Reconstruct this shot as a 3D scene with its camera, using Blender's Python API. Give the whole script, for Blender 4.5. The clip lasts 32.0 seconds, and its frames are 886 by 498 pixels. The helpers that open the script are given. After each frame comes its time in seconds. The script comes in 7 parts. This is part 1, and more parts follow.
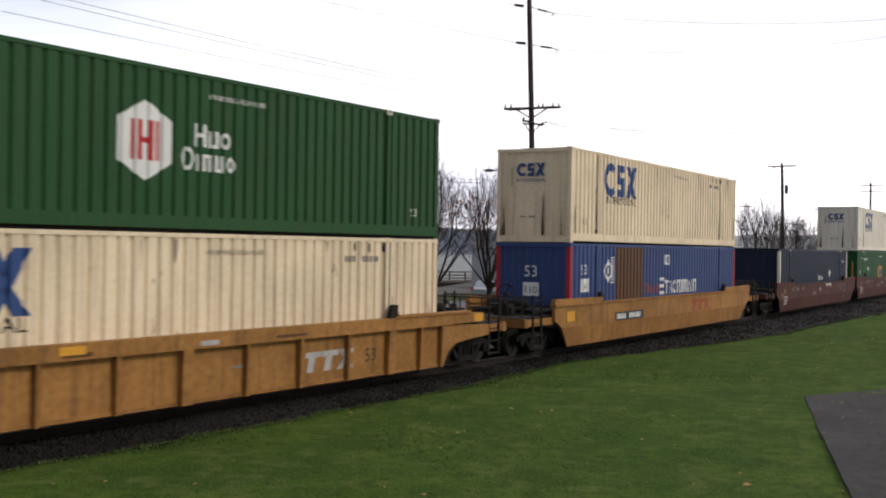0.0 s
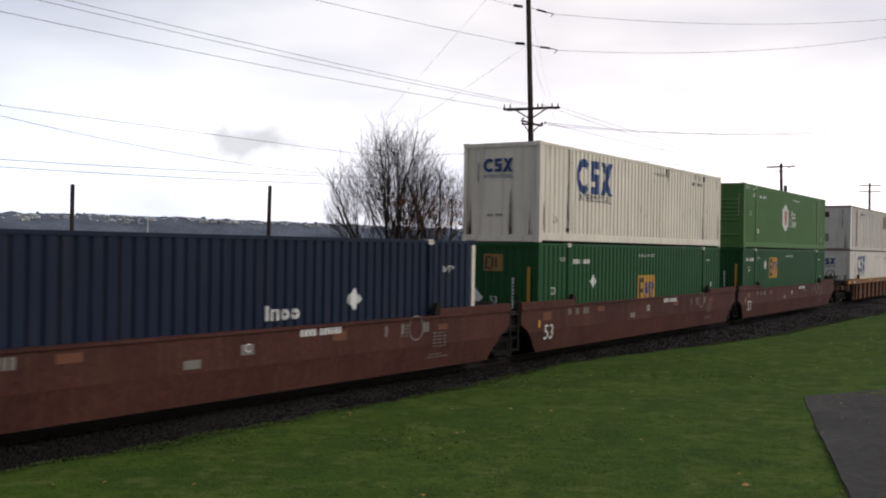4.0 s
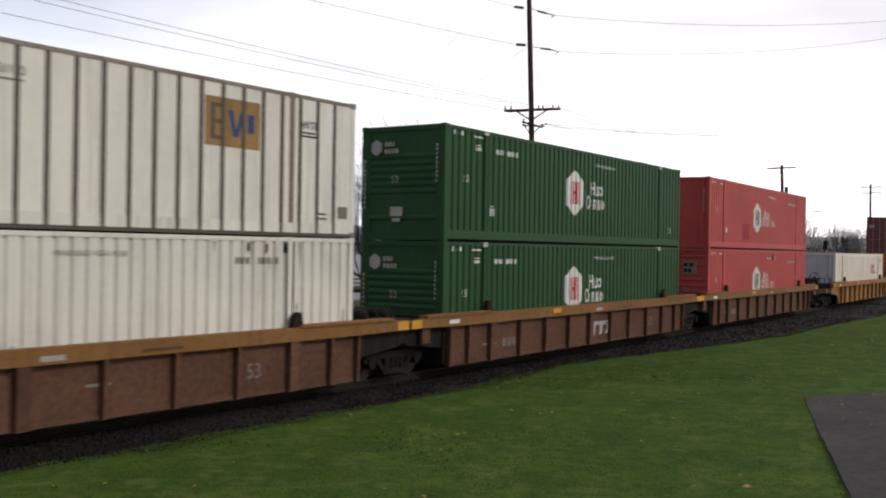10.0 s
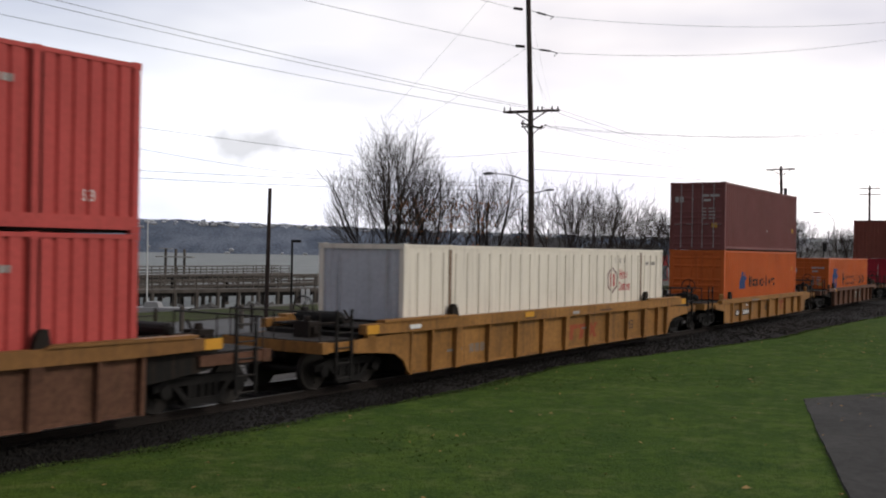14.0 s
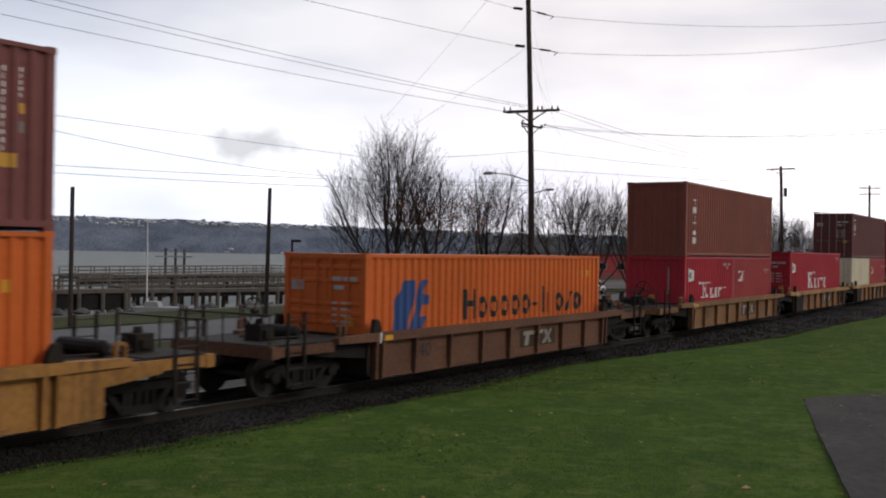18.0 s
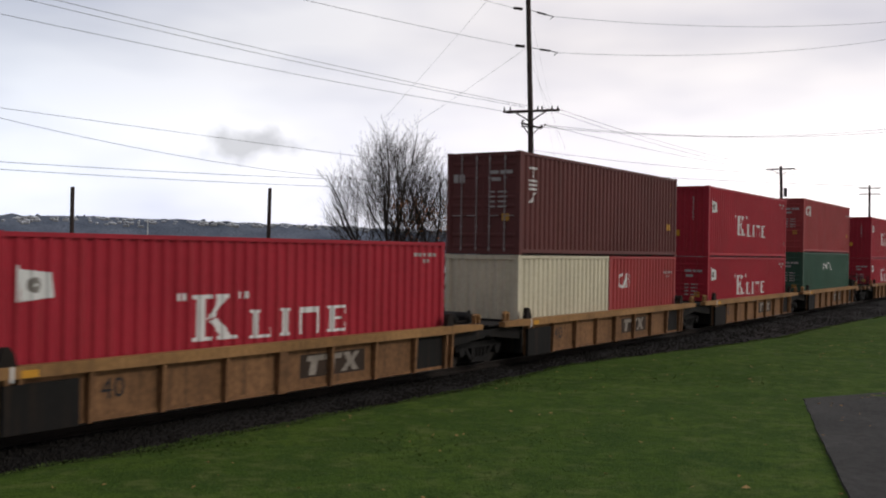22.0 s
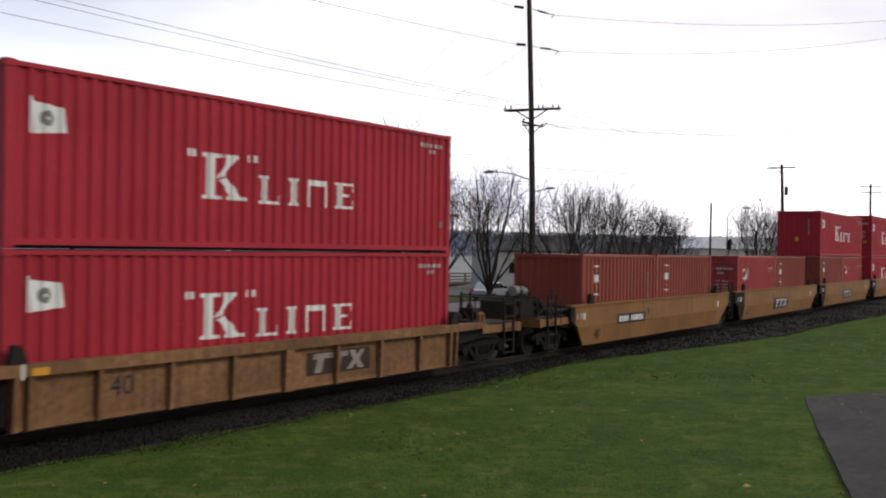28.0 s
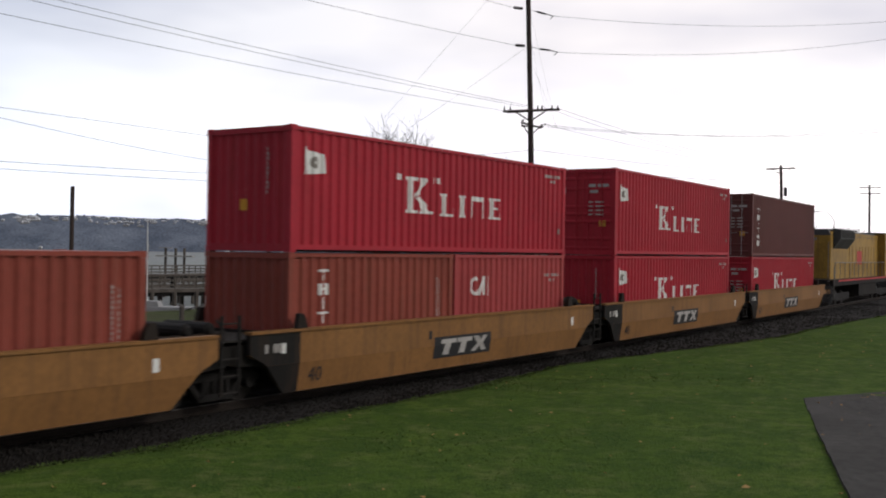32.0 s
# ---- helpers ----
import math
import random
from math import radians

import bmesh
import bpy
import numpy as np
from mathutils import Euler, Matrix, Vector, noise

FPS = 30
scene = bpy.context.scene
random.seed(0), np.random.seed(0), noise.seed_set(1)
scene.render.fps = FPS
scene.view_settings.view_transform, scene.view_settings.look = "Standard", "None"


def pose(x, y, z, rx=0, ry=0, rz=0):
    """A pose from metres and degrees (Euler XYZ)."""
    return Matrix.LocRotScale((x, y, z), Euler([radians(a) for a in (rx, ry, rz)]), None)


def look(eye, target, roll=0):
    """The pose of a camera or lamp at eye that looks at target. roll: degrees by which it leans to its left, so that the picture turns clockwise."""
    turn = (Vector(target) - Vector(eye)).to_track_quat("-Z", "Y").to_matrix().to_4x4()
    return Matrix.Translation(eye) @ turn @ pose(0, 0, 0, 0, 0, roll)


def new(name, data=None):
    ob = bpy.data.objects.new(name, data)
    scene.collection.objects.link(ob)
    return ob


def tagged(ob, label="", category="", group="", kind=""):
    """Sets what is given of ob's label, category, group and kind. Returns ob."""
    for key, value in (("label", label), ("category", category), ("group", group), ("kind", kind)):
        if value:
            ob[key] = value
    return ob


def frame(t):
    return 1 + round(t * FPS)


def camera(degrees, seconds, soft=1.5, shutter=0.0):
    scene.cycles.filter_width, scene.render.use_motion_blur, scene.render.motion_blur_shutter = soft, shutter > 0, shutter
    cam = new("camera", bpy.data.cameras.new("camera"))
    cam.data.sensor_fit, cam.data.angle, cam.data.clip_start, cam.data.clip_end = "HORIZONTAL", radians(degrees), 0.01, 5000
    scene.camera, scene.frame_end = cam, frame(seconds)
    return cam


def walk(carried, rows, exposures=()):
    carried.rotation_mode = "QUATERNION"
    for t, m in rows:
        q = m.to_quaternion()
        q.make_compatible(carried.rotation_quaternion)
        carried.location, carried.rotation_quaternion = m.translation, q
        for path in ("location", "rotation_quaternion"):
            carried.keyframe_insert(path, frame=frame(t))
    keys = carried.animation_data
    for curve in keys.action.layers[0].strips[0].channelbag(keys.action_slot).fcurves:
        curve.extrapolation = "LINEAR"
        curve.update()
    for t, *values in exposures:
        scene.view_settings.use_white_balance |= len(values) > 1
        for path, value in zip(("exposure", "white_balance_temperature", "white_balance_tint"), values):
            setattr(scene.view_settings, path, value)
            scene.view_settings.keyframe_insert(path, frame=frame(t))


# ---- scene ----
# The camera stands still on the lawn beside the line; rail top at the near crossing is z = 0.
CAM_Z = 2.92
cam = camera(46.6, 32.0, soft=2.0, shutter=0.25)
SWAY = ((0, .015, -.094), (.5, .015, -.131), (1, .003, -.143), (1.5, -.008, -.118), (2, -.032, -.082), (2.5, -.032, -.07),
        (4.5, -.032, -.07), (5, -.032, -.047), (5.5, -.02, -.022), (6, .015, -.034), (6.5, .065, -.034), (7, .077, -.01),
        (8, .077, .027), (8.5, .04, .038), (9, .015, .038), (10, .015, .002), (11, .003, -.021), (12, .015, -.058),
        (12.5, .028, -.058), (13, .015, .026), (13.5, -.02, .063), (15.5, -.032, .111), (17, -.032, .098), (18, -.032, .063),
        (19, -.032, .051), (20, -.032, .063), (21, -.032, .063), (22, -.032, .063), (22.5, -.008, .027), (23, .003, .002),
        (24, .015, -.034), (24.5, .015, -.047), (25, .052, -.094), (26, .065, -.106), (26.5, .015, -.058), (28.5, .015, -.01),
        (29.5, .003, .002), (30, -.032, .002), (31, -.032, .038), (32, -.032, .038))


def view(dyaw, dpitch):
    yaw, pitch = radians(dyaw), radians(.266 + dpitch)
    aim = (-math.sin(yaw) * math.cos(pitch), math.cos(yaw) * math.cos(pitch), CAM_Z + math.sin(pitch))
    return look((0, 0, CAM_Z), aim, 1.083)


walk(cam, [(t, view(a, b)) for t, a, b in SWAY],
     exposures=[(0, .45), (1, .35), (2, .18), (2.5, .15), (4.5, .05), (5, .1), (6, .6), (7, .95), (8, .85), (8.5, .4), (9, .1), (10, .27), (11, .9), (12, 1.2), (13, .7), (15.5, -.3), (16, -.3),
                (17, .22), (18, 0), (19, -.1), (20, -.05), (21, .45), (22, -.1), (23, .2), (24, .9), (25, 1.1), (26, 1.12), (27, .8), (28.5, .1), (29, 0), (30, -.15), (31, -.1), (32, .08)])

# ---- light: overcast winter sky with a bright patch ----
world = bpy.data.worlds.new("world")
scene.world = world
world.use_nodes = True
wt = world.node_tree
wt.nodes.clear()


def wn(kind, **props):
    n = wt.nodes.new(kind)
    for k, v in props.items():
        n.inputs[k].default_value = v
    return n


sky = wt.nodes.new("ShaderNodeTexSky")
sky.sky_type, sky.sun_disc, sky.sun_elevation, sky.sun_rotation = "NISHITA", False, radians(35), radians(111)
coord = wt.nodes.new("ShaderNodeTexCoord")
stretch = wt.nodes.new("ShaderNodeMapping")
stretch.inputs["Scale"].default_value = (1.6, 1.6, 5.0)
cloud = wn("ShaderNodeTexNoise", Scale=1.3, Detail=4.0, Roughness=.5)
tone = wt.nodes.new("ShaderNodeValToRGB")
tone.color_ramp.elements[0].position, tone.color_ramp.elements[0].color = .34, (.635, .635, .725, 1)
tone.color_ramp.elements[1].position, tone.color_ramp.elements[1].color = .62, (1.07, 1.03, 1.03, 1)
cover = wn("ShaderNodeBackground", Strength=1.0)
clear = wn("ShaderNodeBackground", Strength=.1)
mix = wn("ShaderNodeMixShader", Fac=.88)
wout = wt.nodes.new("ShaderNodeOutputWorld")
wt.links.new(coord.outputs["Generated"], stretch.inputs["Vector"])
wt.links.new(stretch.outputs[0], cloud.inputs["Vector"])
wt.links.new(cloud.outputs["Fac"], tone.inputs[0])
split = wt.nodes.new("ShaderNodeSeparateXYZ")
low = wt.nodes.new("ShaderNodeMapRange")
low.inputs["From Min"].default_value, low.inputs["From Max"].default_value = 0.0, .2
low.inputs["To Min"].default_value, low.inputs["To Max"].default_value = 1.65, .97
glow = wt.nodes.new("ShaderNodeVectorMath")
glow.operation = "SCALE"
wt.links.new(coord.outputs["Generated"], split.inputs[0])
wt.links.new(split.outputs["Z"], low.inputs["Value"])
# one small dark cloud low over the far shore
apart = wt.nodes.new("ShaderNodeVectorMath")
apart.operation = "DISTANCE"
squeeze = wt.nodes.new("ShaderNodeVectorMath")
squeeze.operation = "MULTIPLY"
squeeze.inputs[1].default_value = (.8, .8, 2.4)
apart.inputs[1].default_value = (-.152, .782, .242)
wobble = wn("ShaderNodeTexNoise", Scale=34.0, Detail=5.0)
edge = wt.nodes.new("ShaderNodeMath")
edge.operation = "MULTIPLY_ADD"
edge.inputs[1].default_value = -.085
puff = wt.nodes.new("ShaderNodeMapRange")
puff.inputs["From Min"].default_value, puff.inputs["From Max"].default_value = -.028, .004
puff.inputs["To Min"].default_value, puff.inputs["To Max"].default_value = .62, 1.0
shade = wt.nodes.new("ShaderNodeVectorMath")
shade.operation = "SCALE"
wt.links.new(coord.outputs["Generated"], squeeze.inputs[0])
wt.links.new(squeeze.outputs[0], apart.inputs[0])
wt.links.new(coord.outputs["Generated"], wobble.inputs["Vector"])
wt.links.new(wobble.outputs["Fac"], edge.inputs[0])
wt.links.new(apart.outputs["Value"], edge.inputs[2])
wt.links.new(edge.outputs[0], puff.inputs["Value"])
wt.links.new(tone.outputs[0], shade.inputs[0])
wt.links.new(puff.outputs[0], shade.inputs["Scale"])
wt.links.new(shade.outputs[0], glow.inputs[0])
# the cloud is thin ahead, over the water, and thick behind
thick = wt.nodes.new("ShaderNodeMapRange")
thick.inputs["From Min"].default_value, thick.inputs["From Max"].default_value = -.7, .7
thick.inputs["To Min"].default_value, thick.inputs["To Max"].default_value = .36, 1.0
both = wt.nodes.new("ShaderNodeMath")
both.operation = "MULTIPLY"
wt.links.new(split.outputs["Y"], thick.inputs["Value"])
# brightest to the right of the pole, dull and bluish to the left
across = wt.nodes.new("ShaderNodeMapRange")
across.inputs["From Min"].default_value, across.inputs["From Max"].default_value = -.95, .12
across.inputs["To Min"].default_value, across.inputs["To Max"].default_value = .60, 1.1
sided = wt.nodes.new("ShaderNodeMath")
sided.operation = "MULTIPLY"
wt.links.new(split.outputs["X"], across.inputs["Value"])
wt.links.new(low.outputs[0], sided.inputs[0])
wt.links.new(across.outputs[0], sided.inputs[1])
wt.links.new(sided.outputs[0], both.inputs[0])
wt.links.new(thick.outputs[0], both.inputs[1])
wt.links.new(both.outputs[0], glow.inputs["Scale"])
side_tint = wt.nodes.new("ShaderNodeMix")
side_tint.data_type = "RGBA"
side_tint.inputs["A"].default_value, side_tint.inputs["B"].default_value = (.93, 1.0, 1.10, 1), (1.03, 1.0, .985, 1)
share = wt.nodes.new("ShaderNodeMapRange")
share.inputs["From Min"].default_value, share.inputs["From Max"].default_value = -.42, .1
tinted = wt.nodes.new("ShaderNodeVectorMath")
tinted.operation = "MULTIPLY"
wt.links.new(split.outputs["X"], share.inputs["Value"])
wt.links.new(share.outputs[0], side_tint.inputs["Factor"])
wt.links.new(glow.outputs[0], tinted.inputs[0])
wt.links.new(side_tint.outputs["Result"], tinted.inputs[1])
wt.links.new(tinted.outputs[0], cover.inputs["Color"])
wt.links.new(sky.outputs[0], clear.inputs["Color"])
wt.links.new(clear.outputs[0], mix.inputs[1])
wt.links.new(cover.outputs[0], mix.inputs[2])
wt.links.new(mix.outputs[0], wout.inputs["Surface"])
sun_data = bpy.data.lights.new("sun", "SUN")
sun_data.energy, sun_data.angle, sun_data.color = 1.05, radians(12), (1, .95, .87)
sun = new("sun", sun_data)
sun.matrix_world = look((60, -22, 44), (0, 0, 0))


# ---- materials ----
def material(name, color, rough=.6, metal=0.0, vary=.12, scale=3.0, dark=None, streak=0.0, bump=0.0, bump_scale=40.0, spec=.25, spots=0.0):
    """Paint, metal, earth: a base colour with broad stains, fine grain, and, on request, streaks that run down and relief."""
    m = bpy.data.materials.new(name)
    m.use_nodes = True
    nt = m.node_tree
    bsdf = nt.nodes["Principled BSDF"]
    tc = nt.nodes.new("ShaderNodeTexCoord")
    info = nt.nodes.new("ShaderNodeObjectInfo")
    shift = nt.nodes.new("ShaderNodeVectorMath")
    shift.operation = "MULTIPLY_ADD"
    nt.links.new(info.outputs["Random"], shift.inputs[0])
    shift.inputs[1].default_value = (37, 23, 11)
    nt.links.new(tc.outputs["Object"], shift.inputs[2])
    big = nt.nodes.new("ShaderNodeTexNoise")
    big.inputs["Scale"].default_value, big.inputs["Detail"].default_value = scale * .35, 4
    fine = nt.nodes.new("ShaderNodeTexNoise")
    fine.inputs["Scale"].default_value, fine.inputs["Detail"].default_value = scale * 6, 5
    nt.links.new(shift.outputs[0], big.inputs["Vector"])
    nt.links.new(shift.outputs[0], fine.inputs["Vector"])
    dark = dark or tuple(c * .55 for c in color)
    ramp = nt.nodes.new("ShaderNodeMapRange")
    ramp.inputs["From Min"].default_value, ramp.inputs["From Max"].default_value = .35, .75
    nt.links.new(big.outputs["Fac"], ramp.inputs["Value"])
    mul = nt.nodes.new("ShaderNodeMath")
    mul.operation = "MULTIPLY"
    nt.links.new(ramp.outputs[0], mul.inputs[0])
    mul.inputs[1].default_value = min(1, vary * 3)
    mix1 = nt.nodes.new("ShaderNodeMix")
    mix1.data_type = "RGBA"
    mix1.inputs["A"].default_value, mix1.inputs["B"].default_value = (*color, 1), (*dark, 1)
    nt.links.new(mul.outputs[0], mix1.inputs["Factor"])
    last = mix1
    if streak:
        st = nt.nodes.new("ShaderNodeMapping")
        st.inputs["Scale"].default_value = (7, 7, .35)
        nt.links.new(shift.outputs[0], st.inputs["Vector"])
        sn = nt.nodes.new("ShaderNodeTexNoise")
        sn.inputs["Scale"].default_value, sn.inputs["Detail"].default_value = 1.0, 6
        nt.links.new(st.outputs[0], sn.inputs["Vector"])
        sr = nt.nodes.new("ShaderNodeMapRange")
        sr.inputs["From Min"].default_value, sr.inputs["From Max"].default_value = .5, .72
        sr.inputs["To Max"].default_value = streak
        nt.links.new(sn.outputs["Fac"], sr.inputs["Value"])
        mix2 = nt.nodes.new("ShaderNodeMix")
        mix2.data_type = "RGBA"
        mix2.inputs["B"].default_value = (.10, .055, .03, 1)
        nt.links.new(sr.outputs[0], mix2.inputs["Factor"])
        nt.links.new(last.outputs["Result"], mix2.inputs["A"])
        last = mix2
    if spots:
        sp = nt.nodes.new("ShaderNodeMapping")
        sp.inputs["Scale"].default_value = (4.5, 4.5, 1.3)
        nt.links.new(shift.outputs[0], sp.inputs["Vector"])
        pn = nt.nodes.new("ShaderNodeTexNoise")
        pn.inputs["Scale"].default_value, pn.inputs["Detail"].default_value, pn.inputs["Roughness"].default_value = 1.0, 8, .65
        nt.links.new(sp.outputs[0], pn.inputs["Vector"])
        pr = nt.nodes.new("ShaderNodeMapRange")
        pr.inputs["From Min"].default_value, pr.inputs["From Max"].default_value = .66, .73
        pr.inputs["To Max"].default_value = spots
        nt.links.new(pn.outputs["Fac"], pr.inputs["Value"])
        mix3 = nt.nodes.new("ShaderNodeMix")
        mix3.data_type = "RGBA"
        mix3.inputs["B"].default_value = (.055, .026, .015, 1)
        nt.links.new(pr.outputs[0], mix3.inputs["Factor"])
        nt.links.new(last.outputs["Result"], mix3.inputs["A"])
        last = mix3
    gr = nt.nodes.new("ShaderNodeMix")
    gr.data_type, gr.blend_type = "RGBA", "OVERLAY"
    gr.inputs["Factor"].default_value = vary * 1.5
    nt.links.new(last.outputs["Result"], gr.inputs["A"])
    nt.links.new(fine.outputs["Fac"], gr.inputs["B"])
    nt.links.new(gr.outputs["Result"], bsdf.inputs["Base Color"])
    rr = nt.nodes.new("ShaderNodeMapRange")
    rr.inputs["To Min"].default_value, rr.inputs["To Max"].default_value = max(.05, rough - .12), min(1, rough + .15)
    nt.links.new(fine.outputs["Fac"], rr.inputs["Value"])
    nt.links.new(rr.outputs[0], bsdf.inputs["Roughness"])
    bsdf.inputs["Metallic"].default_value = metal
    bsdf.inputs["Specular IOR Level"].default_value = spec
    if bump:
        bn = nt.nodes.new("ShaderNodeTexNoise")
        bn.inputs["Scale"].default_value, bn.inputs["Detail"].default_value = bump_scale, 4
        nt.links.new(tc.outputs["Object"], bn.inputs["Vector"])
        bp = nt.nodes.new("ShaderNodeBump")
        bp.inputs["Strength"].default_value, bp.inputs["Distance"].default_value = bump, .05
        nt.links.new(bn.outputs["Fac"], bp.inputs["Height"])
        nt.links.new(bp.outputs[0], bsdf.inputs["Normal"])
    return m


def stain(name, color):
    """Rust and soot that run down in thin uneven streaks, clear between them."""
    m = material(name, color, .8, 0, .3, 5)
    nt = m.node_tree
    tc = nt.nodes.new("ShaderNodeTexCoord")
    mp = nt.nodes.new("ShaderNodeMapping")
    mp.inputs["Scale"].default_value = (9, 9, .8)
    n = nt.nodes.new("ShaderNodeTexNoise")
    n.inputs["Scale"].default_value, n.inputs["Detail"].default_value = 1.2, 7
    r = nt.nodes.new("ShaderNodeMapRange")
    r.inputs["From Min"].default_value, r.inputs["From Max"].default_value, r.inputs["To Max"].default_value = .43, .66, .75
    nt.links.new(tc.outputs["Object"], mp.inputs["Vector"])
    nt.links.new(mp.outputs[0], n.inputs["Vector"])
    nt.links.new(n.outputs["Fac"], r.inputs["Value"])
    nt.links.new(r.outputs[0], nt.nodes["Principled BSDF"].inputs["Alpha"])
    return m


PAINT = {}


def paint(name, color, streak=.25, vary=.1, rough=.5, spots=.0, gloss=.15):
    PAINT[name] = material("paint_" + name, color, rough=rough, vary=vary, scale=1.6, streak=streak, bump=.05, bump_scale=3, spec=gloss, spots=spots)


paint("bottle_green", (.022, .076, .026), .15, .12, .5, .15)
paint("leaf_green", (.074, .176, .052), .15, .12, .5, .15)
paint("deep_green", (.014, .078, .024), .15, .12, .5, .15)
paint("white", (.80, .74, .64), .24, .10, .5, .8)
paint("cream", (.80, .66, .47), .26, .16, .55, .95)
# off-white with the cool cast of skylight put into the paint
paint("sky_tinted_white", (.50, .52, .56), .2, .12, .5, .3)
paint("pale", (.76, .73, .67), .2, .12, .5, .4)
paint("blue", (.04, .07, .19), .2, .14, .5, .3)
paint("navy", (.012, .02, .045), .15, .12, .5, .15)
paint("faded_red", (.50, .084, .076), .12, .14, .5, .3)
paint("orange", (.55, .12, .025), .15, .14, .5, .3)
paint("plum", (.19, .068, .064), .25, .14, .5, .3)
paint("maroon", (.13, .045, .042), .25, .14, .5, .3)
paint("brown", (.222, .068, .049), .25, .14, .5, .3)
paint("crimson", (.38, .026, .042), .15, .14, .5, .3)
paint("brick_red", (.36, .058, .060), .2, .14, .5, .3)
paint("old_brown", (.25, .058, .042), .3, .14, .5, .3)
paint("grey_green", (.045, .105, .072), .2, .14, .5, .3)
paint("beige", (.66, .60, .45), .2, .14, .5, .3)
paint("post_red", (.36, .03, .04), .1)
paint("rust_patch", (.10, .05, .025), .4)
paint("car_yellow", (.34, .165, .048), .6, .32, .6, .7)
paint("car_ochre", (.235, .115, .040), .5, .2, .6, .6)
paint("car_brown", (.135, .066, .042), .5, .42, .7, .9)
paint("car_oxide", (.082, .030, .0235), .5, .4, .65, .9)
paint("car_tan", (.24, .125, .06), .7, .42, .7, .9)
paint("sill_orange", (.34, .185, .075), .4, .3, .6, .7)
paint("post_brown", (.22, .15, .10), .3)
paint("placard", (.33, .20, .075), .3, .2)
paint("rail_grime", (.30, .25, .205), .5, .3, .7, .6)
paint("post_grey", (.105, .088, .072), .3)
paint("oxide_light", (.155, .066, .04), .3)
# near-black: grime with the shade under the cars mixed in
paint("grime_and_shade", (.016, .015, .014), .2, .3, .8)
STEEL = material("worn_steel", (.045, .04, .036), .6, .6, .25, 4, bump=.2)
RAIL_TOP = material("rail_steel", (.22, .21, .20), .42, .9, .1, 4)
RUST = material("rusty_steel", (.022, .0165, .0135), .85, .1, .3, 5, bump=.3)
DARK = material("dark_iron", (.016, .0145, .0135), .75, .3, .3, 5, bump=.2)
W_MARK = material("white_marking", (.72, .72, .70), .6, 0, .12, 4)
B_MARK = material("blue_marking", (.032, .07, .2), .6, 0, .1, 4)
K_MARK = material("black_marking", (.02, .02, .022), .6, 0, .1, 4)
DIM_MARK = material("dull_white_marking", (.42, .40, .38), .7, 0, .25, 6)
RED_WORN = material("worn_red_marking", (.33, .075, .03), .7, 0, .3, 6)
H_MARK = material("dark_olive_marking", (.075, .07, .05), .6, 0, .2, 4)
R_MARK = material("red_marking", (.45, .03, .03), .6, 0, .1, 4)
Y_MARK = material("yellow_marking", (.62, .30, .03), .6, 0, .1, 4)
O_MARK = material("ochre_marking", (.5, .27, .05), .6, 0, .1, 4)
WORN_MARK = material("worn_pale_marking", (.29, .25, .21), .7, 0, .3, 6)
BOARD = material("dark_board", (.05, .032, .022), .8, 0, .3, 5)
STAIN = stain("rust_stain", (.085, .042, .023))
G_MARK = material("grey_marking", (.22, .20, .18), .7, 0, .2, 4)
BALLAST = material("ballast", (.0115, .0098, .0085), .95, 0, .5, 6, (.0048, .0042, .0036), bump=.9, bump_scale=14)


def turf(name):
    """Mown grass: green, broad yellowish and dark patches, short streaks, fine relief."""
    m = bpy.data.materials.new(name)
    m.use_nodes = True
    nt = m.node_tree
    bsdf = nt.nodes["Principled BSDF"]
    tc = nt.nodes.new("ShaderNodeTexCoord")
    last = None
    for scale, lo, hi, col in ((.22, .44, .58, (0.072, 0.113, 0.019)), (.8, .46, .60, (0.025, 0.055, 0.010)), (1.9, .51, .66, (0.092, 0.114, 0.034)), (2.6, .50, .62, (0.027, 0.059, 0.012)), (5.0, .50, .63, (0.024, 0.049, 0.009)), (20.0, .48, .66, (0.081, 0.125, 0.023))):
        n = nt.nodes.new("ShaderNodeTexNoise")
        n.inputs["Scale"].default_value, n.inputs["Detail"].default_value = scale, 5
        nt.links.new(tc.outputs["Object"], n.inputs["Vector"])
        r = nt.nodes.new("ShaderNodeMapRange")
        r.inputs["From Min"].default_value, r.inputs["From Max"].default_value, r.inputs["To Max"].default_value = lo, hi, .7
        nt.links.new(n.outputs["Fac"], r.inputs["Value"])
        x = nt.nodes.new("ShaderNodeMix")
        x.data_type = "RGBA"
        x.inputs["A"].default_value, x.inputs["B"].default_value = (.046, .085, .013, 1), (*col, 1)
        nt.links.new(r.outputs[0], x.inputs["Factor"])
        if last:
            nt.links.new(last.outputs["Result"], x.inputs["A"])
        last = x
    nt.links.new(last.outputs["Result"], bsdf.inputs["Base Color"])
    bsdf.inputs["Roughness"].default_value, bsdf.inputs["Specular IOR Level"].default_value = .95, .05
    b = nt.nodes.new("ShaderNodeTexNoise")
    b.inputs["Scale"].default_value, b.inputs["Detail"].default_value = 22, 6
    nt.links.new(tc.outputs["Object"], b.inputs["Vector"])
    bp = nt.nodes.new("ShaderNodeBump")
    bp.inputs["Strength"].default_value, bp.inputs["Distance"].default_value = .8, .06
    nt.links.new(b.outputs["Fac"], bp.inputs["Height"])
    nt.links.new(bp.outputs[0], bsdf.inputs["Normal"])
    return m


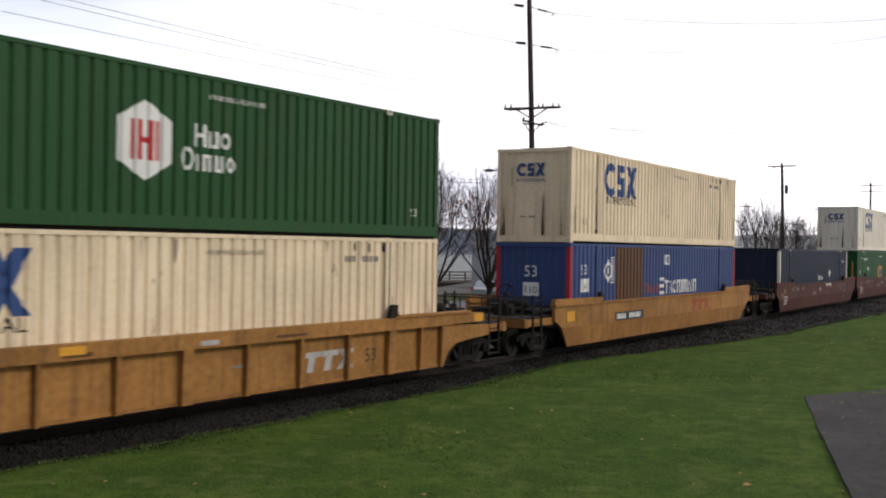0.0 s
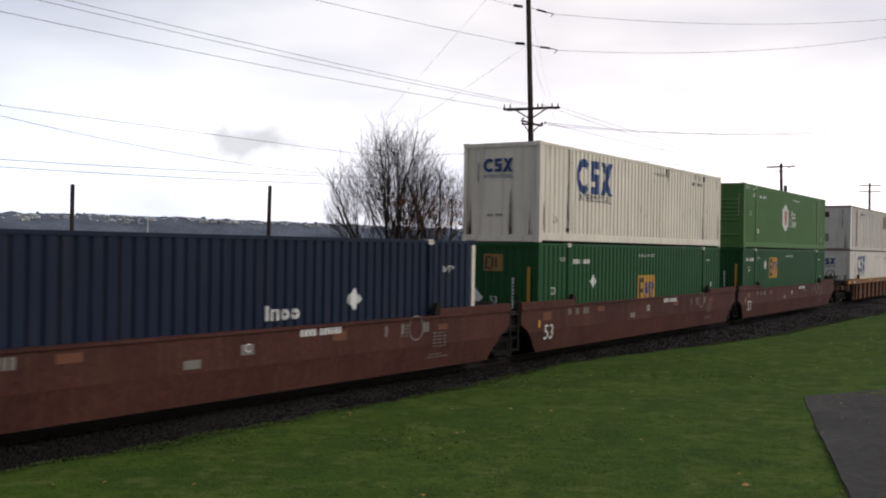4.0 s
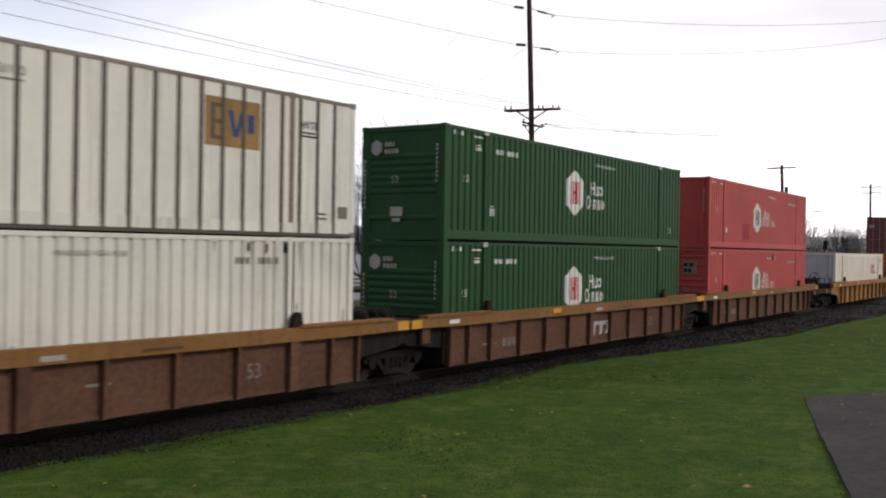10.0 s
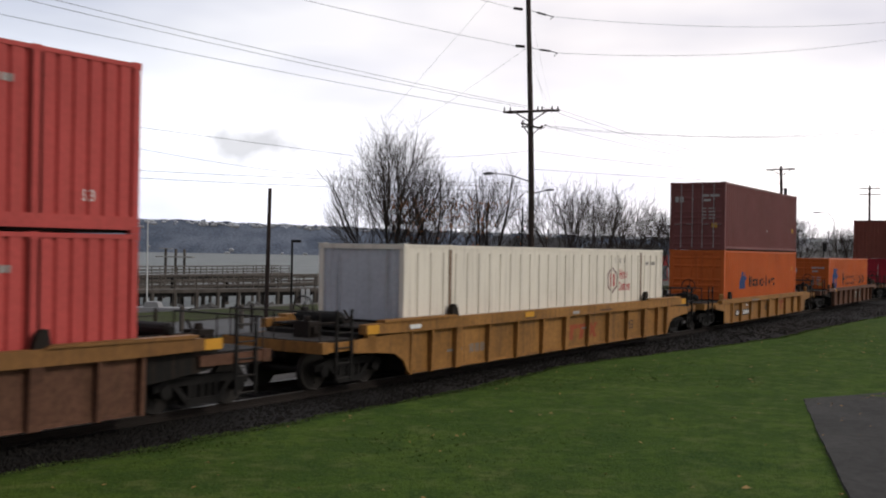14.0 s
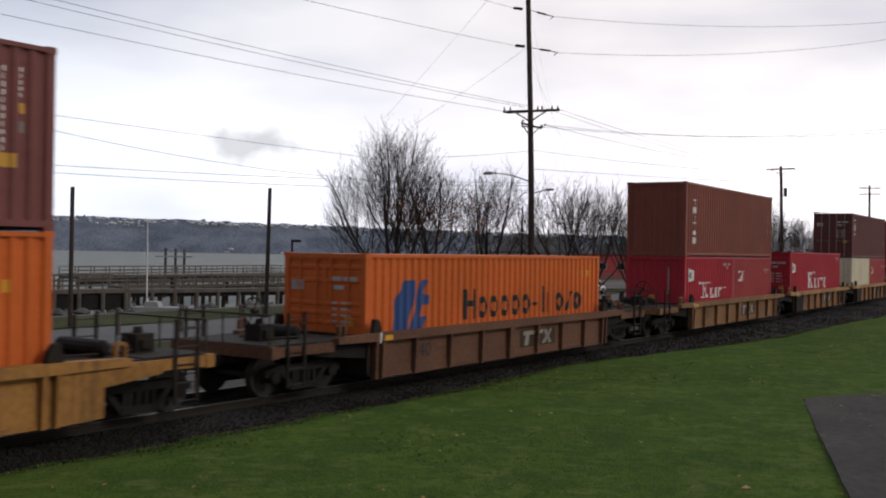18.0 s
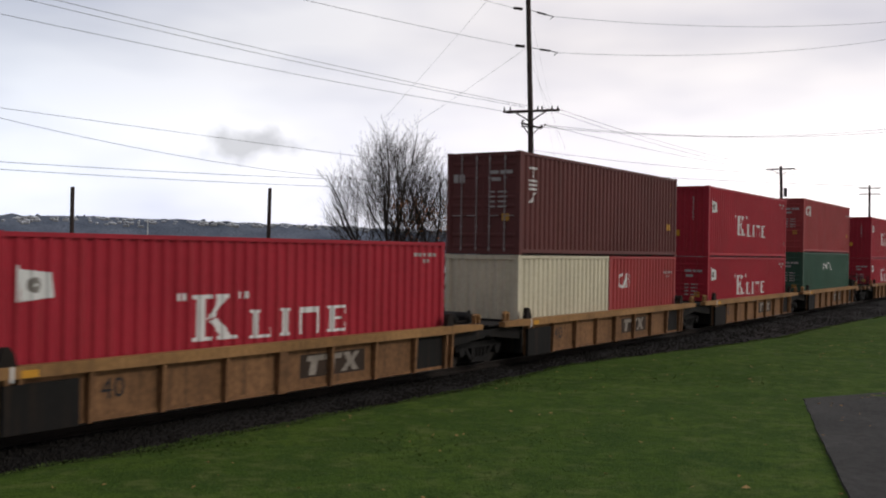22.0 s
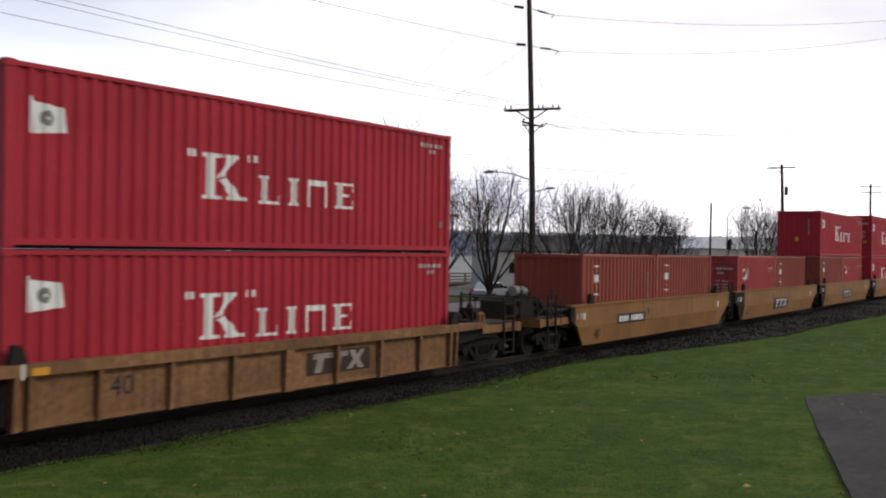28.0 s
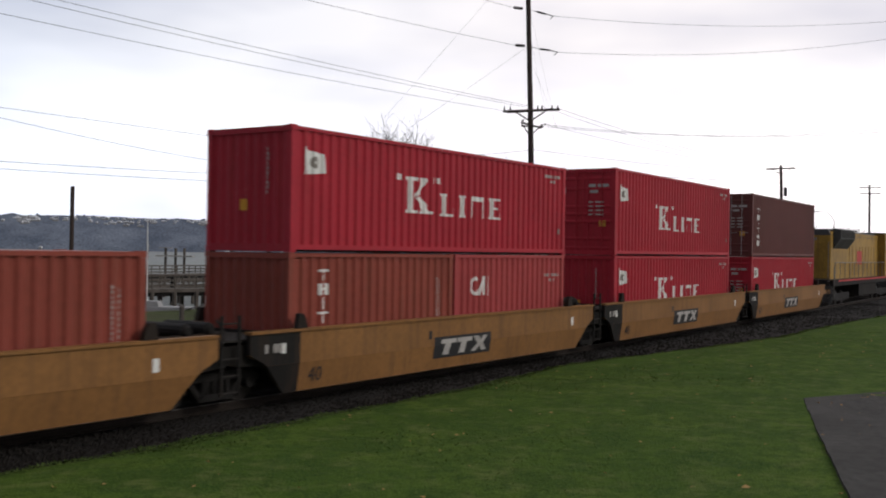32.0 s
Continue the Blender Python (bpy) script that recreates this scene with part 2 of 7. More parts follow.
LAWN = turf("lawn")
ASPHALT = material("asphalt", (.044, .043, .039), .92, 0, .7, 1.1, (.024, .0235, .021), bump=.5, bump_scale=60)
CONCRETE = material("concrete", (.30, .29, .27), .9, 0, .3, 1, bump=.3)
GRAVEL = material("gravel_lot", (.11, .10, .088), .95, 0, .4, 1, bump=.4)
WATER = material("water", (.165, .18, .172), .6, 0, .4, .25, (.095, .11, .108), bump=.9, bump_scale=.7, spec=.2)
POLE = material("pole_wood", (.055, .04, .035), .85, 0, .3, 5, bump=.4)
WIRE = material("wire", (.05, .05, .055), .6)
SLEEPER = material("tarred_timber", (.028, .024, .021), .9, 0, .4, 3, bump=.5)
WEATHERED = material("weathered_timber", (.115, .10, .086), .9, 0, .4, 3, bump=.5)
BARK = material("bark", (.040, .031, .027), .95, 0, .4, 4, bump=.6)
TWIG = material("twigs", (.046, .035, .030), .95, 0, .3, 4)
W_RODS = material("pale_rod", (.34, .30, .29), .6, .1, .2, 4)
ROD = material("galvanised_rod", (.21, .20, .19), .55, .3, .2, 4)
RUSSET = material("russet_leaves", (.30, .11, .035), .9, 0, .3, 4)
GRASS = material("grass_blades", (.066, .098, .026), .9, 0, .5, 2, (.040, .066, .016), spec=.05)
LEAF = material("fallen_leaves", (.32, .20, .07), .9, 0, .4, 9)
BLACK_CAR = material("dark_car_paint", (.03, .033, .04), .3, .3, .05, 2)
SILVER_CAR = material("silver_car_paint", (.32, .34, .36), .3, .5, .05, 2)
ROADBED = material("wet_road", (.055, .054, .054), .65, 0, .4, 1.2, (.035, .033, .031))
VERGE = material("rough_grass", (.050, .062, .020), .95, 0, .6, .8, (.040, .034, .022), bump=.8, bump_scale=9, spec=.05)
DECK = material("grimy_deck", (.030, .026, .023), .85, .1, .4, 3, bump=.3)
WALLS = material("pale_siding", (.32, .32, .32), .8, 0, .2, 2)
ROOFING = material("grey_roofing", (.12, .12, .13), .85, 0, .2, 2)
ENGINE_YELLOW = material("engine_yellow", (.36, .21, .035), .55, 0, .4, 2, streak=.5, spots=.5)
ENGINE_GREY = material("engine_grey", (.07, .072, .076), .6, 0, .3, 2, streak=.2)
GLASS = material("dark_glass", (.012, .014, .016), .08, 0, 0, 4)
WHITE_CAR = material("white_car_paint", (.75, .75, .75), .25, 0, .05, 2)
RUBBER = material("rubber", (.018, .018, .018), .85)
# the blue-grey of distance haze is mixed into this colour
HILL = material("far_wood_hazed", (.135, .155, .195), .95, 0, .6, .03, (.058, .074, .105), spec=.1)
SNOW = material("snow_roof", (.78, .8, .84), .8, 0, .1, 1)


# ---- mesh making ----
class Build:
    """Collects vertices and faces of one part."""

    def __init__(self):
        self.v, self.f = [], []

    def add(self, verts, faces):
        n = len(self.v)
        self.v += [tuple(p) for p in verts]
        self.f += [tuple(i + n for i in f) for f in faces]
        return self

    def box(self, x0, x1, y0, y1, z0, z1):
        return self.add([(x0, y0, z0), (x1, y0, z0), (x1, y1, z0), (x0, y1, z0), (x0, y0, z1), (x1, y0, z1), (x1, y1, z1), (x0, y1, z1)],
                        [(0, 3, 2, 1), (4, 5, 6, 7), (0, 1, 5, 4), (1, 2, 6, 5), (2, 3, 7, 6), (3, 0, 4, 7)])

    def prism(self, outline, y0, y1, axis="y"):
        """An outline of (x, z) pushed from y0 to y1; axis x: outline of (y, z); axis z: outline of (x, y)."""
        put = {"y": lambda a, b, c: (a, c, b), "x": lambda a, b, c: (c, a, b), "z": lambda a, b, c: (a, b, c)}[axis]
        n = len(outline)
        v = [put(a, b, y0) for a, b in outline] + [put(a, b, y1) for a, b in outline]
        return self.add(v, [tuple(range(n)), tuple(range(2 * n - 1, n - 1, -1))] + [(i, i + n, (i + 1) % n + n, (i + 1) % n) for i in range(n)])

    def tube(self, a, b, r0, r1=None, n=8, caps=True):
        a, b = Vector(a), Vector(b)
        r1 = r0 if r1 is None else r1
        d = (b - a).normalized()
        u = d.orthogonal().normalized()
        w = d.cross(u)
        ring = [(math.cos(2 * math.pi * i / n), math.sin(2 * math.pi * i / n)) for i in range(n)]
        v = [a + (u * c + w * s) * r0 for c, s in ring] + [b + (u * c + w * s) * r1 for c, s in ring]
        f = [(i, (i + 1) % n, (i + 1) % n + n, i + n) for i in range(n)]
        if caps:
            f += [tuple(range(n - 1, -1, -1)), tuple(range(n, 2 * n))]
        return self.add(v, f)

    def mesh(self, name, mat, smooth=False):
        me = bpy.data.meshes.new(name)
        me.from_pydata(self.v, [], self.f)
        me.materials.append(mat)
        if smooth:
            me.polygons.foreach_set("use_smooth", [True] * len(me.polygons))
        bm = bmesh.new()
        bm.from_mesh(me)
        bmesh.ops.recalc_face_normals(bm, faces=bm.faces)
        bm.to_mesh(me)
        bm.free()
        return me


def part(name, shape, mat, parent, label="", smooth=False, at=None):
    """One mesh object under a thing or part. shape: a Build, or a mesh to share."""
    me = shape.mesh(name, mat, smooth) if isinstance(shape, Build) else shape
    ob = new(name, me)
    ob.parent = parent
    if at is not None:
        ob.matrix_local = at
    if isinstance(shape, bpy.types.Mesh) and mat is not None and me.materials[0] != mat:
        ob.material_slots[0].link = "OBJECT"
        ob.material_slots[0].material = mat
    return tagged(ob, label)


def thing(name, label, category, group="", kind=""):
    return tagged(new(name), label, category, group, kind)


# ---- the line: a long, nearly straight track that runs off to the right ----
STEP = 1.0
STATIONS = np.arange(-140, 560.5, STEP)
_u = np.clip(STATIONS, -30, 90) / 100
HEADING = radians(33.768) - .107 * _u + .119 * _u ** 2
_dx, _dy = np.sin(HEADING), np.cos(HEADING)
LINE_X = np.concatenate([[0], np.cumsum((_dx[1:] + _dx[:-1]) / 2)])
LINE_Y = np.concatenate([[0], np.cumsum((_dy[1:] + _dy[:-1]) / 2)])
LINE_X -= LINE_X[140]
LINE_Y += 27.704 - LINE_Y[140]
GRADE = .00558


def rise(s):
    return GRADE * float(np.clip(s, -60, 110))


def on_line(s, side=0.0, z=0.0):
    """A place beside the line: side is metres to the camera's side of the centre line, z above the rail top."""
    h = float(np.interp(s, STATIONS, HEADING))
    return Vector((float(np.interp(s, STATIONS, LINE_X)) + side * math.cos(h),
                   float(np.interp(s, STATIONS, LINE_Y)) - side * math.sin(h), z + rise(s)))


def on_rails(s, base=6.0):
    """The pose of a vehicle whose middle stands at s: x along the line, -y towards the lawn."""
    a, b = on_line(s - base), on_line(s + base)
    d = b - a
    return Matrix.Translation((a + b) / 2) @ pose(0, 0, 0, 0, -math.degrees(math.atan2(d.z, d.xy.length)), math.degrees(math.atan2(d.y, d.x)))


SPEED_T = (0, 4, 8, 12, 16, 20, 24, 28, 32)
SPEED_V = (11.271, 11.3, 11.248, 11.237, 11.264, 11.257, 11.222, 11.245, 11.267)


def travelled(t):
    ts = np.linspace(0, 32, 961)
    vs = np.interp(ts, SPEED_T, SPEED_V)
    return float(np.interp(t, ts, np.concatenate([[0], np.cumsum((vs[1:] + vs[:-1]) / 60)])))


MOVING = []     # things that ride on the line, with their station at the start
WHEELS = []     # wheelsets, with the station of their axle


def rides(ob, s, lift=0.0):
    MOVING.append((ob, s, lift))


# ---- containers ----
SIZES = {"53": (16.154, 2.591, 2.896), "40h": (12.192, 2.438, 2.896), "40": (12.192, 2.438, 2.591), "20": (6.058, 2.438, 2.591)}
SIZES["53s"] = (16.154, 2.591, 2.84)
SHARED = {}


def shared(key, maker):
    if key not in SHARED:
        SHARED[key] = maker()
    return SHARED[key]


def folds(x0, x1, pitch=.29, depth=.05, broad=False):
    """The pressed profile of a sheet between x0 and x1: (x, how far in)."""
    n = max(1, round((x1 - x0) / pitch))
    p = (x1 - x0) / n
    out = []
    for i in range(n):
        a = x0 + i * p
        if broad:
            out += [(a, 0), (a + p * .66, 0), (a + p * .77, depth), (a + p * .89, depth)]
        else:
            out += [(a, 0), (a + p * .27, 0), (a + p * .45, depth), (a + p * .82, depth)]
    return out + [(x1, 0)]


def side_fields(kind):
    L, W, H = SIZES[kind]
    if kind[:2] == "53":
        return [(-L / 2 + .12, -6.21), (-5.96, 5.96), (6.21, L / 2 - .12)]
    return [(-L / 2 + .14, L / 2 - .14)]


def relief(kind, x):
    for a, b in side_fields(kind):
        if a <= x <= b:
            f = folds(a, b, broad=kind[:2] == "53")
            return float(np.interp(x, [q[0] for q in f], [q[1] for q in f])) + .012
    return 0.0


def sheet_mesh(kind):
    L, W, H = SIZES[kind]
    lo, hi = (.27 if kind[:2] == "53" else .15), H - .08
    b = Build()
    for x0, x1 in side_fields(kind):
        f = folds(x0, x1, broad=kind[:2] == "53")
        y = [-(W / 2 - .012 - d) for _, d in f]
        v = [(f[i][0], y[i], lo) for i in range(len(f))] + [(f[i][0], y[i], hi) for i in range(len(f))]
        n = len(f)
        b.add(v, [(i, i + 1, i + 1 + n, i + n) for i in range(n - 1)])
    return b.mesh("side_panel", PAINT["white"])


def flat_sheet_mesh(kind):
    L, W, H = SIZES[kind]
    b = Build().box(-L / 2 + .1, L / 2 - .1, -W / 2 + .012, -W / 2 + .03, .27, H - .08)
    return b.mesh("side_panel", PAINT["white"])


def end_wall_mesh(kind):
    L, W, H = SIZES[kind]
    b = Build()
    f = folds(-W / 2 + .13, W / 2 - .13, .26, .04)
    n = len(f)
    v = [(-L / 2 + .03 + d, y, .15) for y, d in f] + [(-L / 2 + .03 + d, y, H - .1) for y, d in f]
    b.add(v, [(i, i + 1, i + 1 + n, i + n) for i in range(n - 1)])
    return b.mesh("end_wall", PAINT["white"])


def leaf_mesh(kind, style):
    """One door leaf, or half of a nose wall: a framed plate with pressed cross ribs."""
    L, W, H = SIZES[kind]
    w = W / 2 - .14
    x = -L / 2
    b = Build().box(x + .05, x + .09, 0, w, .16, H - .12)
    if style == "door":
        b.box(x + .03, x + .05, 0, .05, .16, H - .12).box(x + .03, x + .05, w - .05, w, .16, H - .12)
        for k in (0, .13, .36, .46, .56, .80, .94):
            z = .16 + (H - .40) * k
            b.prism([(x + .05, z), (x + .03, z + .03), (x + .03, z + .09), (x + .05, z + .12)], .05, w - .05)
    elif style == "ribbed":
        b.box(x + .02, x + .05, w - .12, w, .16, H - .12)
        for k in (.14, .40, .47, .54, .61, .68, .75):
            z = .16 + (H - .34) * k
            b.prism([(x + .05, z), (x + .012, z + .02), (x + .012, z + .07), (x + .05, z + .13)], 0, w - .12)
    else:
        f = folds(w * .62, w - .02, .2, .04)
        n = len(f)
        b.add([(x + .012 + d, y, .16) for y, d in f] + [(x + .012 + d, y, H - .12) for y, d in f], [(i, i + 1, i + 1 + n, i + n) for i in range(n - 1)])
        b.box(x + .03, x + .05, w * .56, w * .62, .16, H - .12)
    return b.mesh("door_leaf", PAINT["white"])


def rod_mesh(kind):
    L, W, H = SIZES[kind]
    x = -L / 2 + .012
    b = Build().tube((x, 0, .08), (x, 0, H - .06), .018, n=6)
    for z in (.12, .75, H - .75, H - .2):
        b.box(x - .012, x + .03, -.032, .032, z, z + .06)
    b.box(x - .01, x + .01, 0, .3, 1.08, 1.105)
    return b.mesh("locking_rod", ROD)


def end_frame_mesh(kind):
    L, W, H = SIZES[kind]
    return Build().box(-L / 2 + .005, -L / 2 + .12, -W / 2 + .12, W / 2 - .12, 0, .16).mesh("end_sill", PAINT["white"])


def end_head_mesh(kind):
    L, W, H = SIZES[kind]
    return Build().box(-L / 2 + .005, -L / 2 + .12, -W / 2 + .12, W / 2 - .12, H - .12, H).mesh("end_header", PAINT["white"])


def box_mesh(name, *b6):
    return Build().box(*b6).mesh(name, PAINT["white"])


def casting_mesh():
    b = Build().box(0, .178, 0, .162, 0, .118)
    b.box(.06, .12, -.003, .0, .03, .09)
    return b.mesh("corner_casting", PAINT["white"])


TURN = pose(0, 0, 0, 0, 0, 180)


def drape(shape_mesh, kind, x, z, smooth_side=False, lift=.004):
    """Lays a flat mesh (x, z from its y coordinate) on the pressed near side of a container, a little proud."""
    W = SIZES[kind][1]
    bm = bmesh.new()
    bm.from_mesh(shape_mesh)
    for v in bm.verts:
        v.co = Vector((v.co.x + x, 0, v.co.y + z))
    if not smooth_side:
        xs = [v.co.x for v in bm.verts]
        lo, hi = min(xs), max(xs)
        for a, b in side_fields(kind):
            for q, _ in folds(a, b, broad=kind[:2] == "53"):
                if lo < q < hi:
                    bmesh.ops.bisect_plane(bm, geom=bm.verts[:] + bm.edges[:] + bm.faces[:], plane_co=(q, 0, 0), plane_no=(1, 0, 0), dist=1e-5)
    for v in bm.verts:
        v.co.y = -(W / 2 - (.012 if smooth_side else relief(kind, v.co.x)) + lift)
    bmesh.ops.recalc_face_normals(bm, faces=bm.faces)
    me = bpy.data.meshes.new("marking")
    bm.to_mesh(me)
    bm.free()
    return me


def letters(text, size, stretch=1.0, fit=0.0):
    """Flat lettering in the built-in font, its lower left corner at the origin."""
    cu = bpy.data.curves.new("lettering", "FONT")
    cu.body, cu.size, cu.resolution_u, cu.fill_mode = text, size, 2, "FRONT"
    ob = new("lettering", cu)
    me = bpy.data.meshes.new_from_object(ob.evaluated_get(bpy.context.evaluated_depsgraph_get()))
    bpy.data.objects.remove(ob)
    if fit:
        stretch = fit / max(v.co.x for v in me.vertices)
    for v in me.vertices:
        v.co.x *= stretch
    return me


def flat(polys):
    me = bpy.data.meshes.new("shape")
    v, f = [], []
    for p in polys:
        f.append(tuple(range(len(v), len(v) + len(p))))
        v += [(a, b, 0) for a, b in p]
    me.from_pydata(v, [], f)
    return me


def rect(x0, z0, x1, z1):
    return [(x0, z0), (x1, z0), (x1, z1), (x0, z1)]


def ring(cx, cz, r, t, n=20, squash=1.0):
    out = []
    for i in range(n):
        a, b = 2 * math.pi * i / n, 2 * math.pi * (i + 1) / n
        out.append([(cx + squash * r * math.cos(a), cz + r * math.sin(a)), (cx + squash * r * math.cos(b), cz + r * math.sin(b)),
                    (cx + squash * (r - t) * math.cos(b), cz + (r - t) * math.sin(b)), (cx + squash * (r - t) * math.cos(a), cz + (r - t) * math.sin(a))])
    return out


def wordmark(pattern, h, w, x=0.0, z=0.0, gap=.25, weight=.27):
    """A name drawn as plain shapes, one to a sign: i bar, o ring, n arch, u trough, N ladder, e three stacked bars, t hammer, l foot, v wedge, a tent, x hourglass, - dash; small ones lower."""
    out = []
    for ch in pattern:
        k, hh = (1.0, h) if ch.isupper() else (.82, h * .74)
        ww, c, t = w * k, ch.lower(), w * weight
        s = min(t, hh * .2)
        if c == "i":
            ww = t
            out.append(rect(x, z, x + t, z + hh))
        elif c == "o":
            out += ring(x + ww / 2, z + hh / 2, hh / 2, t, 16, ww / hh)
        elif c == "n":
            bar = z + hh * .42 if ch == "N" else z + hh - s
            out.append(rect(x, z, x + t, z + hh))
            out.append(rect(x + ww - t, z, x + ww, z + hh))
            out.append(rect(x + t, bar, x + ww - t, bar + s))
        elif c == "u":
            out += [rect(x, z, x + t, z + hh), rect(x + ww - t, z, x + ww, z + hh), rect(x + t, z, x + ww - t, z + s)]
        elif c == "e":
            out += [rect(x, z + hh * q, x + ww, z + hh * (q + .2)) for q in (0, .4, .8)]
        elif c == "t":
            out += [rect(x, z + hh - s, x + ww, z + hh), rect(x + (ww - t) / 2, z, x + (ww + t) / 2, z + hh - s)]
        elif c == "l":
            out += [rect(x, z, x + t, z + hh), rect(x + t, z, x + ww * .85, z + s)]
        elif c == "v":
            out.append([(x, z), (x + t, z), (x + ww, z + hh), (x + ww - t, z + hh)])
        elif c == "a":
            m = x + ww / 2
            out += [[(x, z), (x + t, z), (m, z + hh - t), (m, z + hh)], [(x + ww - t, z), (x + ww, z), (m, z + hh), (m, z + hh - t)]]
        elif c == "x":
            out.append([(x, z), (x + t, z), (x + ww / 2, z + hh * .4), (x + ww - t, z), (x + ww, z), (x + ww * .6, z + hh / 2), (x + ww, z + hh), (x + ww - t, z + hh), (x + ww / 2, z + hh * .6), (x + t, z + hh), (x, z + hh), (x + ww * .4, z + hh / 2)])
        elif c == "-":
            out.append(rect(x, z + h * .3, x + ww * .7, z + h * .42))
        x += ww + w * gap
    return out


def hexagon(w, h):
    return [[(0, h * .25), (w / 2, 0), (w, h * .25), (w, h * .75), (w / 2, h), (0, h * .75)]]


def shifted(polys, dx, dz):
    return [[(a + dx, b + dz) for a, b in p] for p in polys]


def container(kind, color, end="wall", label="", marks=(), posts=None, smooth_side=False, rail=None, end_color=None):
    """A container with its middle at the origin; the end that faces the camera is at -x, the near side at -y."""
    L, W, H = SIZES[kind]
    paint_ = PAINT[color]
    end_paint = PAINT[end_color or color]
    post_paint = PAINT[posts or color]
    rail_paint = PAINT[rail or color]
    mid_paint = PAINT["post_brown"] if smooth_side else rail_paint
    box = thing("container", label, "container", "containers on the train")
    sheet = shared((kind, "flat" if smooth_side else "sheet"), lambda: (flat_sheet_mesh if smooth_side else sheet_mesh)(kind))
    part("side_panel", sheet, paint_, box)
    part("side_panel", sheet, paint_, box, at=TURN)
    low = .27 if kind[:2] == "53" else .15
    br = shared((kind, "br"), lambda: box_mesh("bottom_rail", -L / 2 + .1, L / 2 - .1, -W / 2, -W / 2 + .09, .045, low))
    tr = shared((kind, "tr"), lambda: box_mesh("top_rail", -L / 2 + .1, L / 2 - .1, -W / 2, -W / 2 + .08, H - .08, H - .004))
    for m in (None, TURN):
        part("bottom_rail", br, paint_ if smooth_side else rail_paint, box, at=m)
        part("top_rail", tr, rail_paint, box, at=m)
    po = shared((kind, "post"), lambda: box_mesh("corner_post", -L / 2 + .008, -L / 2 + .15, -W / 2 + .004, -W / 2 + .14, .11, H - .11))
    pm = shared((kind, "postm"), lambda: box_mesh("corner_post", -L / 2 + .008, -L / 2 + .15, W / 2 - .14, W / 2 - .004, .11, H - .11))
    for me in (po, pm):
        for m in (None, TURN):
            part("corner_post", me, post_paint, box, at=m)
    cast = shared("cast", casting_mesh)
    for sx in (-1, 1):
        for sy in (-1, 1):
            for z in (-.012, H - .104):
                at = pose(sx * (L / 2 + .004), sy * (W / 2 + .004), z, 0, 0, 0) @ Matrix.Diagonal((-sx, -sy, 1, 1))
                part("corner_casting", cast, rail_paint, box, at=at)
    if kind[:2] == "53":
        mp = shared((kind, "mid"), lambda: box_mesh("lifting_post", -6.15, -6.02, -W / 2 + .002, -W / 2 + .1, .18, H - .06))
        for m in (None, TURN):
            part("lifting_post", mp, mid_paint, box, at=m)
        mq = shared((kind, "midq"), lambda: box_mesh("lifting_post", -6.15, -6.02, W / 2 - .1, W / 2 - .002, .18, H - .06))
        for m in (None, TURN):
            part("lifting_post", mq, mid_paint, box, at=m)
        for sx in (-1, 1):
            for sy in (-1, 1):
                at = pose(sx * 6.17, sy * (W / 2 + .006), H - .11) @ Matrix.Diagonal((-sx, -sy, 1, 1))
                pale = color in ("bottle_green", "leaf_green", "deep_green", "navy") and sy < 0
                part("corner_casting", cast, PAINT["white"] if pale else rail_paint, box, "white lifting casting" if pale else "", at=at)
                if pale:
                    slot = shared("slot", lambda: Build().box(.06, .115, -.007, -.004, .03, .09).mesh("slot", K_MARK))
                    part("slot", slot, K_MARK, box, at=at)
    roof = shared((kind, "roof"), lambda: box_mesh("roof", -L / 2 + .1, L / 2 - .1, -W / 2 + .08, W / 2 - .08, H - .05, H - .002))
    part("roof", roof, paint_, box)
    base = shared((kind, "base"), lambda: box_mesh("floor_frame", -L / 2 + .12, L / 2 - .12, -W / 2 + .09, W / 2 - .09, -.006, .14))
    part("floor_frame", base, PAINT["grime_and_shade"], box)
    wall = shared((kind, "wall"), lambda: end_wall_mesh(kind))
    es, eh = shared((kind, "es"), lambda: end_frame_mesh(kind)), shared((kind, "eh"), lambda: end_head_mesh(kind))
    for m in (None, TURN):
        part("end_sill", es, rail_paint, box, at=m)
        part("end_header", eh, rail_paint, box, at=m)
    part("end_wall", wall, paint_, box, at=TURN)
    if end == "wall":
        part("end_wall", wall, end_paint, box)
    else:
        leaf = shared((kind, end), lambda: leaf_mesh(kind, end))
        rod = shared((kind, "rod"), lambda: rod_mesh(kind))
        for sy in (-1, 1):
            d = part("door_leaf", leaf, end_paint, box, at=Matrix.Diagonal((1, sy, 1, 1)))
            if end == "door":
                for y in (.22, .72):
                    part("locking_rod", rod, W_RODS if color in ("maroon", "plum") else end_paint, d, at=pose(0, y, 0))
    for i, (polys, mat, x, z, note) in enumerate(marks):
        me = polys if isinstance(polys, bpy.types.Mesh) else flat(polys)
        for piece in pieces(me):
            me2 = drape(piece, kind, x, z, smooth_side, .004 + .0008 * i)
            me2.materials.append(mat)
            part("marking", me2, mat, box, note)
    return box


